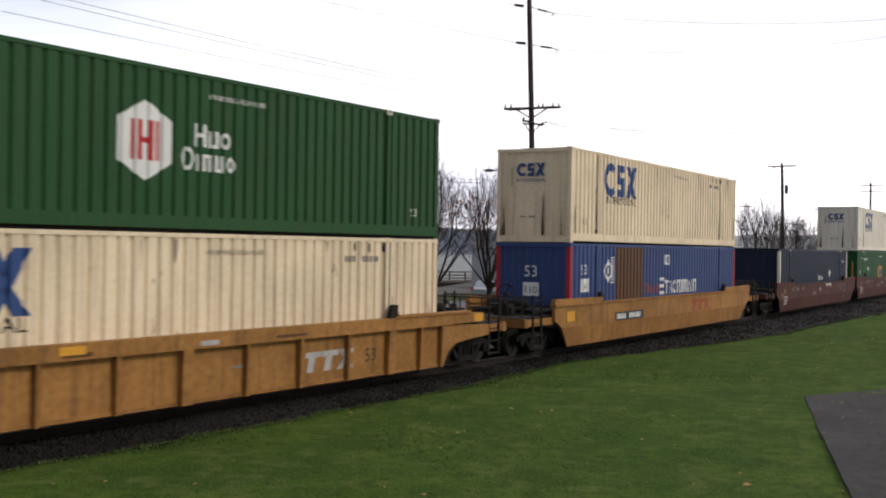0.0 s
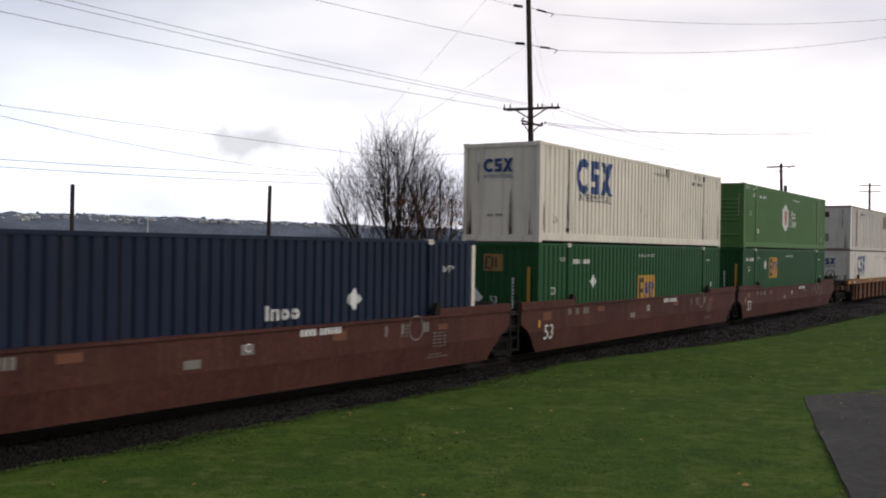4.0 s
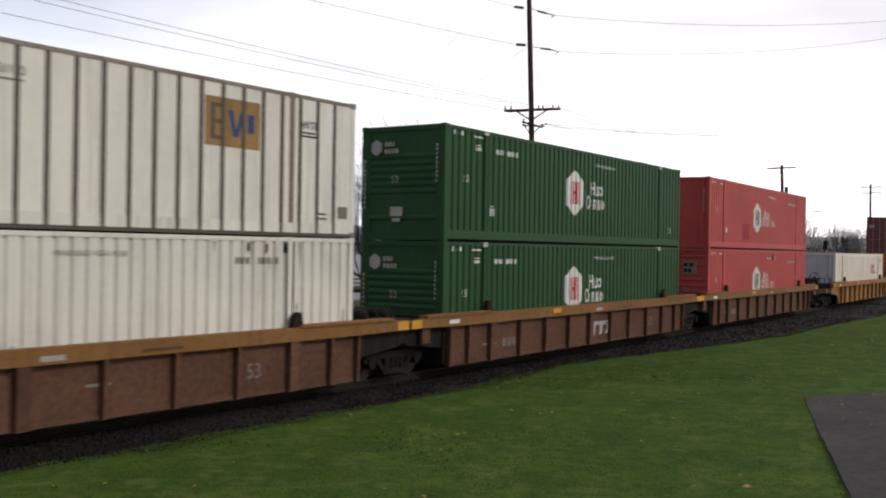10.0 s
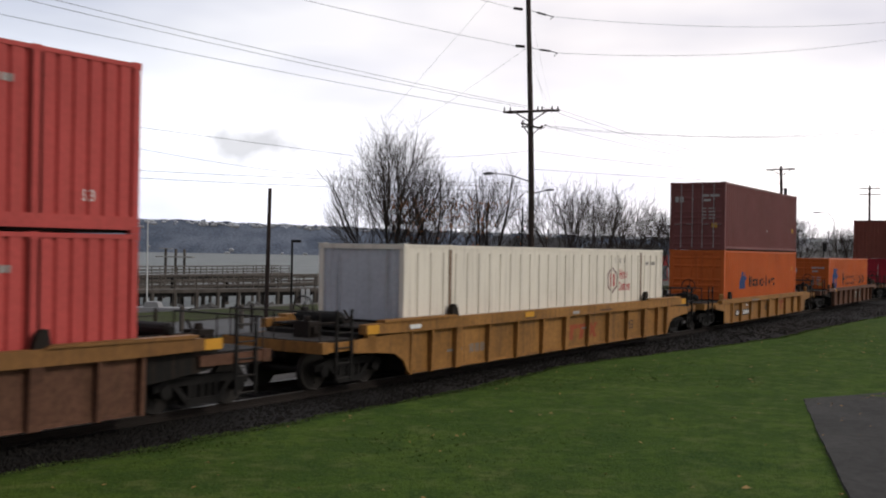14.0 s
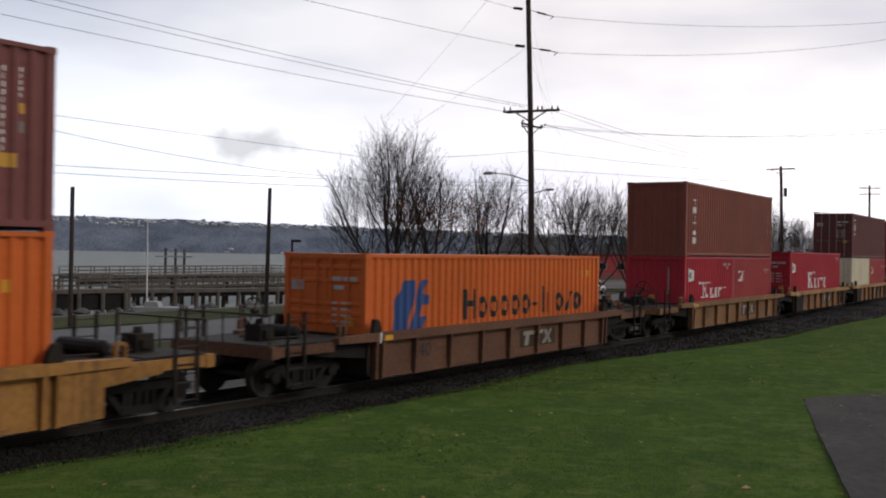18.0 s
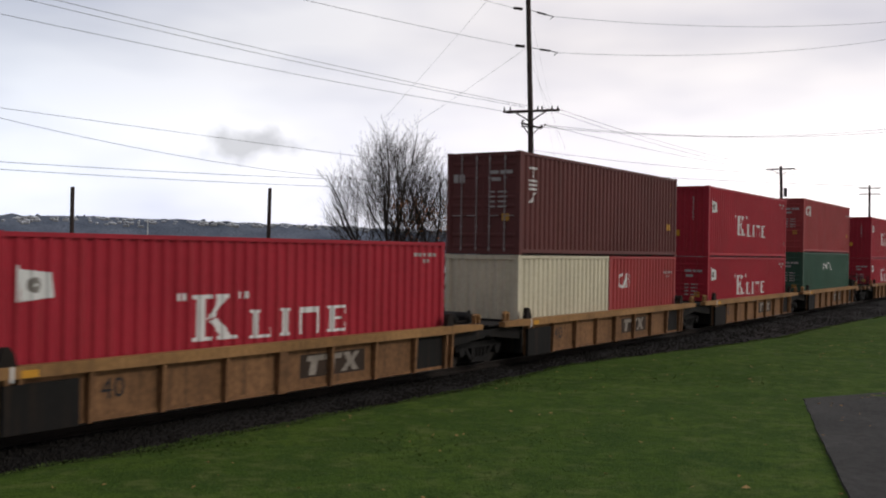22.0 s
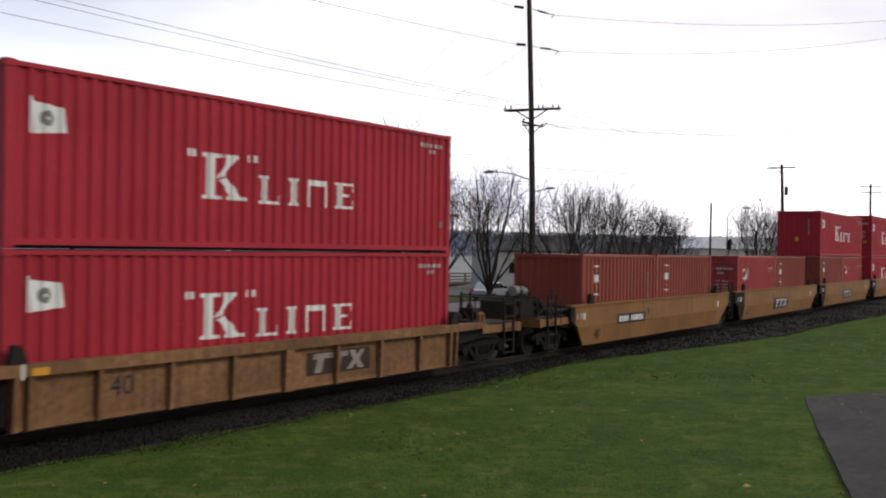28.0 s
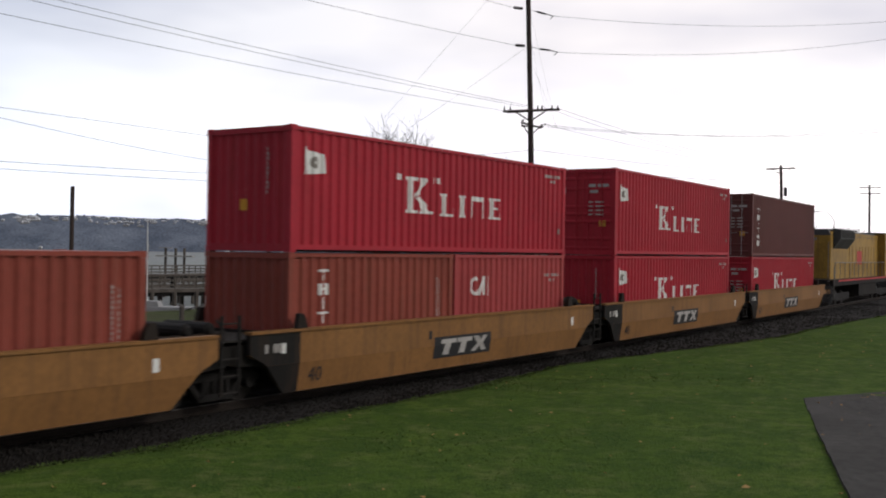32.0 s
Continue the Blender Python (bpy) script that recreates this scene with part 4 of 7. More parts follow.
def ground_sheet():
    ss = [-600, -200, -120, -80, -60] + list(range(-50, 120, 5)) + [130, 160, 200, 300, 500, 1200, 2600]
    cols = [900, 200, 80, 30, 10, 3, -3, -5, -9]
    v, f = [], []
    for a in ss:
        row = cols + [-9 - (shore(a) - 9) * k for k in (.25, .5, .75, .9, 1.0)] + [-shore(a) - d for d in (1, 3, 6)]
        for b in row:
            x, y, z = spread(a, b, -.12)
            v.append((x, y, z + .04 * noise.noise((x * .3, y * .3, 1))))
    n = len(row)
    for i in range(len(ss) - 1):
        for j in range(n - 1):
            f.append((i * n + j, i * n + j + 1, i * n + n + j + 1, i * n + n + j))
    ob = new("ground", Build().add(v, f).mesh("ground", GRAVEL, True))
    tagged(ob, "flat gravel and earth ground between the track and the shore", "ground", kind="structure")


ground_sheet()


def strip(name, s0, s1, side0, side1, mat, lift, label, wave=0.0):
    """A band of ground along the line."""
    v, f, k = [], [], 0
    ss = np.arange(s0, s1 + .1, 3.0)
    cols = np.linspace(side0, side1, 5)
    for a in ss:
        for b in cols:
            w = wave * noise.noise((a * .2, b * .3, 9))
            v.append(spread(float(a), float(b) + w, lift))
    f = [(i * 5 + j, i * 5 + j + 1, i * 5 + 6 + j, i * 5 + 5 + j) for i in range(len(ss) - 1) for j in range(4)]
    tagged(new(name, Build().add(v, f).mesh(name, mat, True)), label, name.split("_")[0], kind="structure")


strip("verge", -40, 160, -9.5, -19.5, VERGE, -.06, "strip of rough grass between the track and the road", 1.0)
strip("road", -60, 300, -20.3, -27.6, ROADBED, -.05, "wet grey road that runs along the track")
strip("verge_shore", -40, 160, -28.4, -35, VERGE, -.06, "grass verge beside the shore road", 1.0)
water = new("water", Build().add([(-4000, 40, -3.0), (4000, 40, -3.0), (4000, 4200, -3.0), (-4000, 4200, -3.0)], [(0, 1, 2, 3)]).mesh("water", WATER))
tagged(water, "grey-green choppy water of a wide bay", "water", kind="structure")


def lawn_edge(s):
    return float(np.interp(s, (-30, -14, -4, 3.5, 11, 18.5, 22, 37, 80), (2.5, 2.5, 2.75, 2.2, 3.4, 4.15, 4.0, 4.4, 4.6))) + .06 * math.sin(s * 1.9) + .04 * math.sin(s * 4.3 + 1)


def lawn():
    v, f = [], []
    ss = [-60 + 1.0 * i for i in range(150)] + [100, 130, 200]
    cols = [0, .12, .3, .7, 1.2, 2, 3, 4, 5, 6.5, 8, 10, 12.5, 15, 19, 26, 40, 80]
    for a in ss:
        e = lawn_edge(a)
        for c in cols:
            x, y, z = spread(a, e + c)
            z += .04 * noise.noise((x * .25, y * .25, .5)) - (.1 if c == 0 else 0) + .02 * noise.noise((x * 1.1, y * 1.1, 2.5))
            v.append((x, y, z))
    n = len(cols)
    for i in range(len(ss) - 1):
        for j in range(n - 1):
            f.append((i * n + j, i * n + j + 1, i * n + n + j + 1, i * n + n + j))
    ob = new("lawn", Build().add(v, f).mesh("lawn", LAWN, True))
    tagged(ob, "mown green lawn with damp yellowish patches", "lawn", kind="structure")


lawn()


def ballast_bed():
    b = Build()
    prof = [(5.4, -.225), (3.2, -.215), (2.3, -.205), (1.6, -.19), (.9, -.17), (.6, -.2), (-.6, -.2), (-.9, -.17), (-1.6, -.19), (-2.6, -.42), (-4.5, -.6)]
    v, n = [], len(prof)
    ss = list(range(-80, 240, 1))
    for s in ss:
        for side, z in prof:
            side *= 1 + .009 * max(0, s - 25) if side > 2 else 1
            p = on_line(s, side + .12 * noise.noise((s * .9, side, 1)), z + .05 * noise.noise((s * 2.1, side * 3, 7)))
            v.append(p)
    f = [(i * n + j, i * n + j + 1, i * n + n + j + 1, i * n + n + j) for i in range(len(ss) - 1) for j in range(n - 1)]
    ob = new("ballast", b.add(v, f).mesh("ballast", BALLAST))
    tagged(ob, "dark grey crushed stone track bed", "ballast", kind="structure")


ballast_bed()


def rails():
    prof = [(-.07, -.16), (.07, -.16), (.07, -.14), (.015, -.11), (.015, -.045), (.036, -.035), (.036, 0), (-.036, 0), (-.036, -.035), (-.015, -.045), (-.015, -.11), (-.07, -.14)]
    for side in (-.7535, .7535):
        v, n = [], len(prof)
        ss = list(range(-80, 240, 2))
        for s in ss:
            for dy, z in prof:
                v.append(on_line(s, side + dy, z))
        f = [(i * n + j, i * n + (j + 1) % n, i * n + n + (j + 1) % n, i * n + n + j) for i in range(len(ss) - 1) for j in range(n)]
        r = thing("rail", "long steel rail with a worn bright head", "rail", "rails of the track")
        part("rail_web", Build().add(v, f), RUST, r)
        hv, hf = [], []
        for s in ss:
            hv += [on_line(s, side - .03, .002), on_line(s, side + .03, .002), on_line(s, side + .03, -.008), on_line(s, side - .03, -.008)]
        hf = [(i * 4 + j, i * 4 + (j + 1) % 4, i * 4 + 4 + (j + 1) % 4, i * 4 + 4 + j) for i in range(len(ss) - 1) for j in range(4)]
        part("rail_head", Build().add(hv, hf), RAIL_TOP, r)


rails()


# ---- asphalt path on the lawn ----
def path_slab():
    a, b, c = (8.06, 22.84), (5.29, 13.19), (10.75, 24.45)
    corners = [a, c, (40.0, 37.5), (45, 20), (30, 0), (8, 0), (2.5, 3.4), b]
    z = -.185
    outline = []
    for i, p in enumerate(corners):
        q = corners[(i + 1) % len(corners)]
        d = Vector(q) - Vector(p)
        n = max(1, int(d.length / .35)) if i in (0, 1, 6, 7) else 1
        for k in range(n):
            w = .035 * noise.noise((p[0] + d.x * k / n * 1.7, p[1] + d.y * k / n * 1.7, 4.4)) + .02 * noise.noise((k * .9, i, 2.2)) if k else 0
            side = Vector((-d.y, d.x)).normalized() * w
            outline.append((p[0] + d.x * k / n + side.x, p[1] + d.y * k / n + side.y))
    ob = new("pavement", Build().prism(outline, z - .2, z + .068, "z").mesh("pavement", ASPHALT))
    tagged(ob, "dark grey asphalt path across the lawn", "pavement", kind="structure")


path_slab()


# ---- far shore ----
def ridge(az):
    """Height of the far hills, by bearing in degrees."""
    return float(np.interp(az, (-60, -23, -20, -14, -6, 5, 14, 25, 60), (85, 80, 82, 80, 72, 62, 58, 55, 50)))


def far_hills():
    cols, rows = 240, 9
    v, f = [], []
    for i in range(cols + 1):
        az = -62 + 124 * i / cols
        top = ridge(az) + 3 + 5 * noise.noise((az * 1.3, 0, 0)) + 3 * noise.noise((az * 6, 1, 0))
        for j in range(rows + 1):
            k = j / rows
            d = 2550 + 260 * k + 20 * noise.noise((az * 2, k * 5, 4))
            z = -3.2 + (top + 3.2) * k ** .8
            v.append((d * math.sin(radians(az)), d * math.cos(radians(az)), z))
        v.append((3200 * math.sin(radians(az)), 3200 * math.cos(radians(az)), top - 6))
    n = rows + 2
    for i in range(cols):
        for j in range(n - 1):
            f.append((i * n + j, i * n + n + j, i * n + n + j + 1, i * n + j + 1))
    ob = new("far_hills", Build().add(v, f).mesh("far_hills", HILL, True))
    tagged(ob, "distant wooded hills across the water, blue haze in their colour", "hills", kind="structure")


far_hills()


# ---- poles and wires ----
def pole_thing(name, base, tops, r0, r1, label, n=10):
    """A wooden pole through the given points, from the base up."""
    p = thing(name, label, "pole")
    b = Build()
    pts = [Vector(base)] + [Vector(q) for q in tops]
    m = len(pts) - 1
    for i in range(m):
        b.tube(pts[i], pts[i + 1], r0 + (r1 - r0) * i / m, r0 + (r1 - r0) * (i + 1) / m, n)
    part("shaft", b, POLE, p)
    return p


def wire(a, b, sag, r=.012, label="thin dark overhead wire", n=14):
    a, b = Vector(a), Vector(b)
    side = (b - a).cross(Vector((0, 0, 1))).normalized() * r
    v, f = [], []
    for i in range(n + 1):
        k = i / n
        q = a.lerp(b, k) - Vector((0, 0, sag * 4 * k * (1 - k)))
        v += [q + side, q + Vector((0, 0, r)), q - side, q - Vector((0, 0, r))]
    for i in range(n):
        f += [(i * 4 + j, i * 4 + (j + 1) % 4, i * 4 + 4 + (j + 1) % 4, i * 4 + 4 + j) for j in range(4)]
    ob = new("overhead_wire", Build().add(v, f).mesh("overhead_wire", WIRE))
    tagged(ob, label, "wire", "overhead wires")


big = pole_thing("utility_pole", (5.42, 61.8, -1.3), [(5.27, 61.8, 7.08), (5.12, 61.8, 12.0), (4.88, 61.8, 18.3), (4.72, 61.8, 22)], .2, .13, "tall dark wooden utility pole with crossarms and braces")
part("crossarm", Build().tube((3.47, 61.6, 11.56), (6.86, 61.55, 11.73), .075, n=6), POLE, big)
part("crossarm", Build().tube((3.75, 62.0, 11.58), (6.5, 61.95, 11.78), .075, n=6), POLE, big)
part("lower_arm", Build().tube((4.55, 61.6, 10.93), (5.8, 61.55, 10.6), .06, n=6), POLE, big)
part("lower_arm", Build().tube((4.6, 61.95, 10.75), (5.95, 61.9, 10.72), .05, n=6), POLE, big)
part("brace", Build().tube((4.2, 61.6, 11.55), (5.1, 61.6, 11.02), .045, n=5), POLE, big)
part("brace", Build().tube((6.1, 61.55, 11.68), (5.15, 61.6, 11.02), .045, n=5), POLE, big)
part("brace", Build().tube((4.6, 61.6, 10.9), (5.1, 61.6, 10.13), .035, n=5), POLE, big)
part("brace", Build().tube((5.65, 61.6, 10.64), (5.15, 61.6, 10.13), .035, n=5), POLE, big)

two = pole_thing("utility_pole", (31.5, 95, -1.3), [(31.14, 95.03, 11.74)], .2, .13, "wooden utility pole with one crossarm beside the line")
part("crossarm", Build().tube((29.9, 95.4, 11.4), (32.3, 94.6, 11.48), .07, n=6), POLE, two)
three = pole_thing("utility_pole", (57.5, 138.5, -1.3), [(57.41, 138.58, 13.4)], .2, .13, "distant wooden utility pole with two crossarms")
part("crossarm", Build().tube((56.2, 139, 13.0), (58.7, 138, 13.0), .07, n=6), POLE, three)
part("crossarm", Build().tube((56.2, 139, 12.2), (58.7, 138, 12.2), .07, n=6), POLE, three)
pole_thing("timber_post", (-18.64, 51.74, -1.4), [(-18.66, 51.74, 6.0)], .12, .1, "plain weathered timber post without arms")
pole_thing("timber_post", (-10.41, 61.12, -1.4), [(-10.32, 61.14, 6.7)], .13, .11, "plain dark timber post leaning slightly")
pole_thing("timber_post", (27.6, 106.5, -1.4), [(27.64, 106.47, 8.7)], .13, .1, "slim bare timber post beyond the track")


# ---- bare trees ----
def tree(x, y, z, height, width, seed, label, limbs=9, russet=0, low=1.2, fine=.009, depth=3, dense=1.0, spread_=60):
    """A bare tree: a short trunk that forks low into many rising limbs, which fork into straight twigs inside a rounded crown."""
    rnd = random.Random(seed)
    root = thing("tree", label, "tree", "bare trees along the shore road")
    base = Vector((x, y, z))
    wood, twig, tips = Build(), Build(), []
    mid, rz, rx = height * .56, height * .46, width / 2
    lump = rnd.uniform(0, 50)

    def inside(p):
        q = p - base
        k = 1 + .16 * noise.noise((q.x * .5 + lump, q.y * .5, q.z * .5))
        up_ = (q.z - mid) / (rz if q.z > mid else height * .62)
        return (q.x / rx) ** 2 + (q.y / rx) ** 2 + up_ * up_ < k * k

    def grow(p, d, r, length, level):
        seg = (.55, .42, .32, .26)[level]
        n = max(1, int(length / seg))
        turn = rnd.uniform(0, 6.28)
        for i in range(n):
            k = 1 - .75 * (i + 1) / n
            d = (d + Vector((rnd.gauss(0, .06), rnd.gauss(0, .06), .045 + rnd.gauss(0, .04)))).normalized()
            q = p + d * seg
            if i > 1 and not inside(q):
                break
            r0, r1 = max(fine * .6, r * (1 - .75 * i / n)), max(fine * .5, r * k)
            (wood if r1 > .022 else twig).tube(p, q, r0, r1, 7 if r1 > .05 else (5 if r1 > .022 else 3), caps=False)
            p = q
            if level < depth and (i > n * .2 or level) and rnd.random() < dense:
                turn += 2.4 + rnd.gauss(0, .4)
                u = d.orthogonal().normalized()
                side = u * math.cos(turn) + d.cross(u) * math.sin(turn)
                a = rnd.uniform(.42, .75)
                e = (d * math.cos(a) + side * math.sin(a) + Vector((0, 0, .12))).normalized()
                grow(p, e, max(fine, r1 * rnd.uniform(.4, .55)), min(length * .6, (length - i * seg) * rnd.uniform(.5, .8) + .5), level + 1)
        if level >= 2:
            tips.append(p)

    top = base + Vector((rnd.gauss(0, .05), rnd.gauss(0, .05), low))
    r = .021 * height
    wood.tube(base - Vector((0, 0, .4)), base, r * 1.5, r * 1.15, 9)
    wood.tube(base, top, r * 1.15, r * .95, 9)
    for i in range(limbs):
        k = (i + .5) / limbs
        a, b = 2.4 * i + rnd.uniform(-.3, .3), radians(6 + spread_ * k ** .9)
        d = Vector((math.sin(b) * math.cos(a), math.sin(b) * math.sin(a), math.cos(b)))
        start = base + Vector((0, 0, low * rnd.uniform(.55, 1.0)))
        grow(start, d, r * rnd.uniform(.34, .5) * (1.1 - .4 * k), height * (.95 - .3 * k), 0)
    part("trunk", wood, BARK, root)
    part("crown", twig, TWIG, root, "bare crown of fine twigs")
    if russet:
        b = Build()
        for q in tips:
            if rnd.random() < russet * .5 and q.z - z < height * .8:
                for m in range(3):
                    c, s_ = q + Vector((rnd.gauss(0, .14), rnd.gauss(0, .14), rnd.gauss(-.1, .14))), rnd.uniform(.05, .09)
                    u, w = Vector((rnd.gauss(0, 1), rnd.gauss(0, 1), rnd.gauss(0, 1))).normalized() * s_, Vector((rnd.gauss(0, 1), rnd.gauss(0, 1), rnd.gauss(0, 1))).normalized() * s_
                    b.add([c - u, c + w, c + u, c - w], [(0, 1, 2, 3)])
        part("leaves", b, RUSSET, root, "last russet leaves clinging to the twigs")
    return root


for i, (x, y, h, w, ru, dp) in enumerate(((-2.95, 59.9, 10.6, 7.7, .0, 7), (-.5, 61.2, 8.4, 5.4, .9, 6), (2.9, 64, 8.6, 5.4, .12, 5), (7.3, 63, 7.9, 6.0, 0, 5), (10.0, 68, 7.8, 6.0, 0, 5),
                                          (15.3, 84, 8.0, 7.0, 0, 5), (18.6, 90, 7.4, 6.5, 0, 5), (21.8, 96, 6.8, 5.6, 0, 5), (30.2, 99, 8.8, 5.6, 0, 5), (36.5, 112, 8.0, 7.0, 0, 5), (45, 130, 8.2, 8, 0, 5), (52, 134, 7.5, 8, 0, 5),
                                          (60, 150, 8, 8, 0, 5))):
    tree(x, y, -1.0 + rise(30 + 5 * i) * .5, h + .5, w, 40 + i, "bare deciduous tree with fine upright twigs" if not ru else "bare tree with russet leaves clinging on",
         limbs={7: 15, 6: 9}.get(dp, 10), russet=ru, low=1.3 if dp > 6 else 1.9, spread_=60 if dp > 6 else 46, fine=.0085 if dp > 5 else .0115, dense=.96 if dp > 5 else .92)


# ---- the train ----
Z0 = .34


def up(kind):
    return Z0 + SIZES[kind][2] + .03


def hex_marks(kind, red=False):
    L, W, H = SIZES[kind]
    x, z = (-1.74, .74) if red else (-1.42, .85)
    ink = H_MARK if red else R_MARK
    out = [(hexagon(1.2, 1.42), W_MARK, x, z, "white six-sided emblem")]
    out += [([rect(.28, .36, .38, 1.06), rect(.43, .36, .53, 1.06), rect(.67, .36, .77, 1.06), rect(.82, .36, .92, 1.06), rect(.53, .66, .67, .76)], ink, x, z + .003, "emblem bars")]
    out += [(wordmark("Nuo", .42, .28), W_MARK, x + 1.71, z + .70, "white name drawn as bars"),
            (wordmark("Oinuo", .42, .28), W_MARK, x + 1.41, z + (.36 if red else .26), "white name drawn as bars")]
    if red:
        out += [(wordmark("Ino", .40, .27), W_MARK, x + 2.95, z + .36, "white name drawn as bars"), (bars((.35, .5, .35), .12, .1), DIM_MARK, L / 2 - 3.75, 2.26, "bars of small lettering")]
    else:
        out += [(bars((.45, .6), .13, .14), W_MARK, -L / 2 + 2.5, 2.33, "bars of small lettering"), ([rect(0, 0, .26, .08), rect(0, .12, .26, .15)], W_MARK, -L / 2 + 1.45, 2.35, "")]
    out += [(letters("53", .27), W_MARK, -L / 2 + .85, 1.5, ""), (letters("53", .27), W_MARK, L / 2 - 1.15, .5, ""), ([rect(0, 0, .07, .2), rect(.14, 0, .22, .2), rect(.02, .24, .2, .27)], W_MARK, -L / 2 + 2.2, .68, "small white sticker"),
            ([rect(0, 0, .05, .12), rect(.2, 0, .26, .1), rect(.34, 0, .42, .12), rect(.95, .02, 1.4, .06)], W_MARK, -L / 2 + .4, H - .24, "worn white paint flecks"), (letters("WARNING HIGH CUBE", .14), W_MARK, L * .04, 2.45, "")]
    return out


def arc(cx, cz, r, t, a0, a1, n=14, squash=1.0):
    out = []
    for i in range(n):
        a, b = radians(a0 + (a1 - a0) * i / n), radians(a0 + (a1 - a0) * (i + 1) / n)
        out.append([(cx + squash * q * math.cos(w), cz + q * math.sin(w)) for q, w in ((r, a), (r, b), (r - t, b), (r - t, a))])
    return out


def bars(widths, h, gap=.1):
    """Small unreadable lettering: one plain bar for each word."""
    out, x = [], 0
    for w in widths:
        n = max(1, round(w / .115))
        for i in range(n):
            out.append(rect(x + w * i / n, 0, x + w * (i + .68) / n, h))
        x += w + gap
    return out


def column(n, w, h, x=0.0, z=0.0):
    """Upright small lettering: a row of n small bars, one below the other."""
    return [rect(x, z + h * i / n, x + w * (1 if i % 3 else .7), z + h * (i + .66) / n) for i in range(n)]


def board_shapes(h, w):
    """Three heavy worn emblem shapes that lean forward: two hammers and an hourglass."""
    g, n = w * .06, h * .22
    x = 2 * (w + g)
    lean = [[(k + n * .7, h * .72), (k + w * .36, h * .72), (k + w * .22, 0), (k + w * .62, 0), (k + w * .76, h * .72), (k + w + n * .7, h * .72), (k + w + n, h), (k + n, h)] for k in (0, w + g)]
    return lean + [[(x + n, h), (x + w * .42, h * .5), (x, 0), (x + w * .36, 0), (x + w * .6, h * .32), (x + w * .72, 0), (x + w * 1.1, 0), (x + w * .82, h * .5), (x + w + n, h), (x + w * .7 + n, h), (x + w * .64, h * .7), (x + w * .4 + n, h)]]


def block(w, h):
    return [rect(0, 0, w, h)]


def triple(k=1.0):
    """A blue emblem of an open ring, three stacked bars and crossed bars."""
    p = arc(.5, .5, .54, .25, 45, 315, 16, .95) + [rect(1.0, -.02, 1.62, .22), rect(1.0, .38, 1.62, .62), rect(1.0, .78, 1.62, 1.02), rect(1.0, .62, 1.24, .78), rect(1.38, .22, 1.62, .38)]
    p += [[(1.72, -.02), (2.05, -.02), (2.62, 1.02), (2.29, 1.02)], [(2.29, -.02), (2.62, -.02), (2.28, .42), (2.1, .42)], [(1.72, 1.02), (2.05, 1.02), (2.24, .62), (2.1, .55)]]
    return [[(a * k, b * k) for a, b in q] for q in p]


def ring_marks(kind, seed=0):
    L, W, H = SIZES[kind]
    x, z = -5.65, 1.56
    rnd = random.Random(seed)
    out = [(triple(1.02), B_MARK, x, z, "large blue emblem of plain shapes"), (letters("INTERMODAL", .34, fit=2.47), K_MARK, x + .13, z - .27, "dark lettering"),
           (letters("WARNING HIGH CUBE", .14), G_MARK, L * .04, 2.5, ""), (bars((.4, .6), .13, .2), G_MARK, L / 2 - 3.5, 2.36, "bars of small black lettering"), (letters("53", .3), K_MARK, -L / 2 + .85, .55, "")]
    # rust runs below the top rail and at the seams
    for i in range(9):
        q, h = rnd.uniform(-L / 2 + .3, L / 2 - .5), rnd.uniform(.25, .7)
        out.append(([[(0, 0), (.03, -h), (.06, -h * .8), (.1, 0)]], STAIN, q, H - .1, "rust run"))
    for q, w, h in ((-6.32, .16, 1.5), (-6.0, .12, 1.0), (5.78, .2, .9), (6.22, .12, 1.3), (-L / 2 + .2, .2, .9), (L / 2 - .4, .16, 1.1)):
        out.append(([[(0, 0), (w, 0), (w * .8, h), (w * .3, h * rnd.uniform(.8, 1))]], STAIN, q, .3, "rust run"))
    out += [([[(0, 0), (.16, .1), (.2, .3), (.06, .34)]], STAIN, -.7, 1.05, "rusty scrape"), ([[(0, 0), (.2, .05), (.16, .16), (.04, .2)]], STAIN, -.2, .95, "rusty scrape"),
            ([rect(0, 0, .05, .18), rect(.55, 0, .6, .2), rect(-.5, .03, -.45, .2)], K_MARK, L / 2 - 2.7, 2.58, "rusty scrape"), ([rect(0, 0, .04, .16), rect(.12, 0, .15, .1)], K_MARK, -L / 2 + 1.72, .32, "rusty scrape")]
    return out


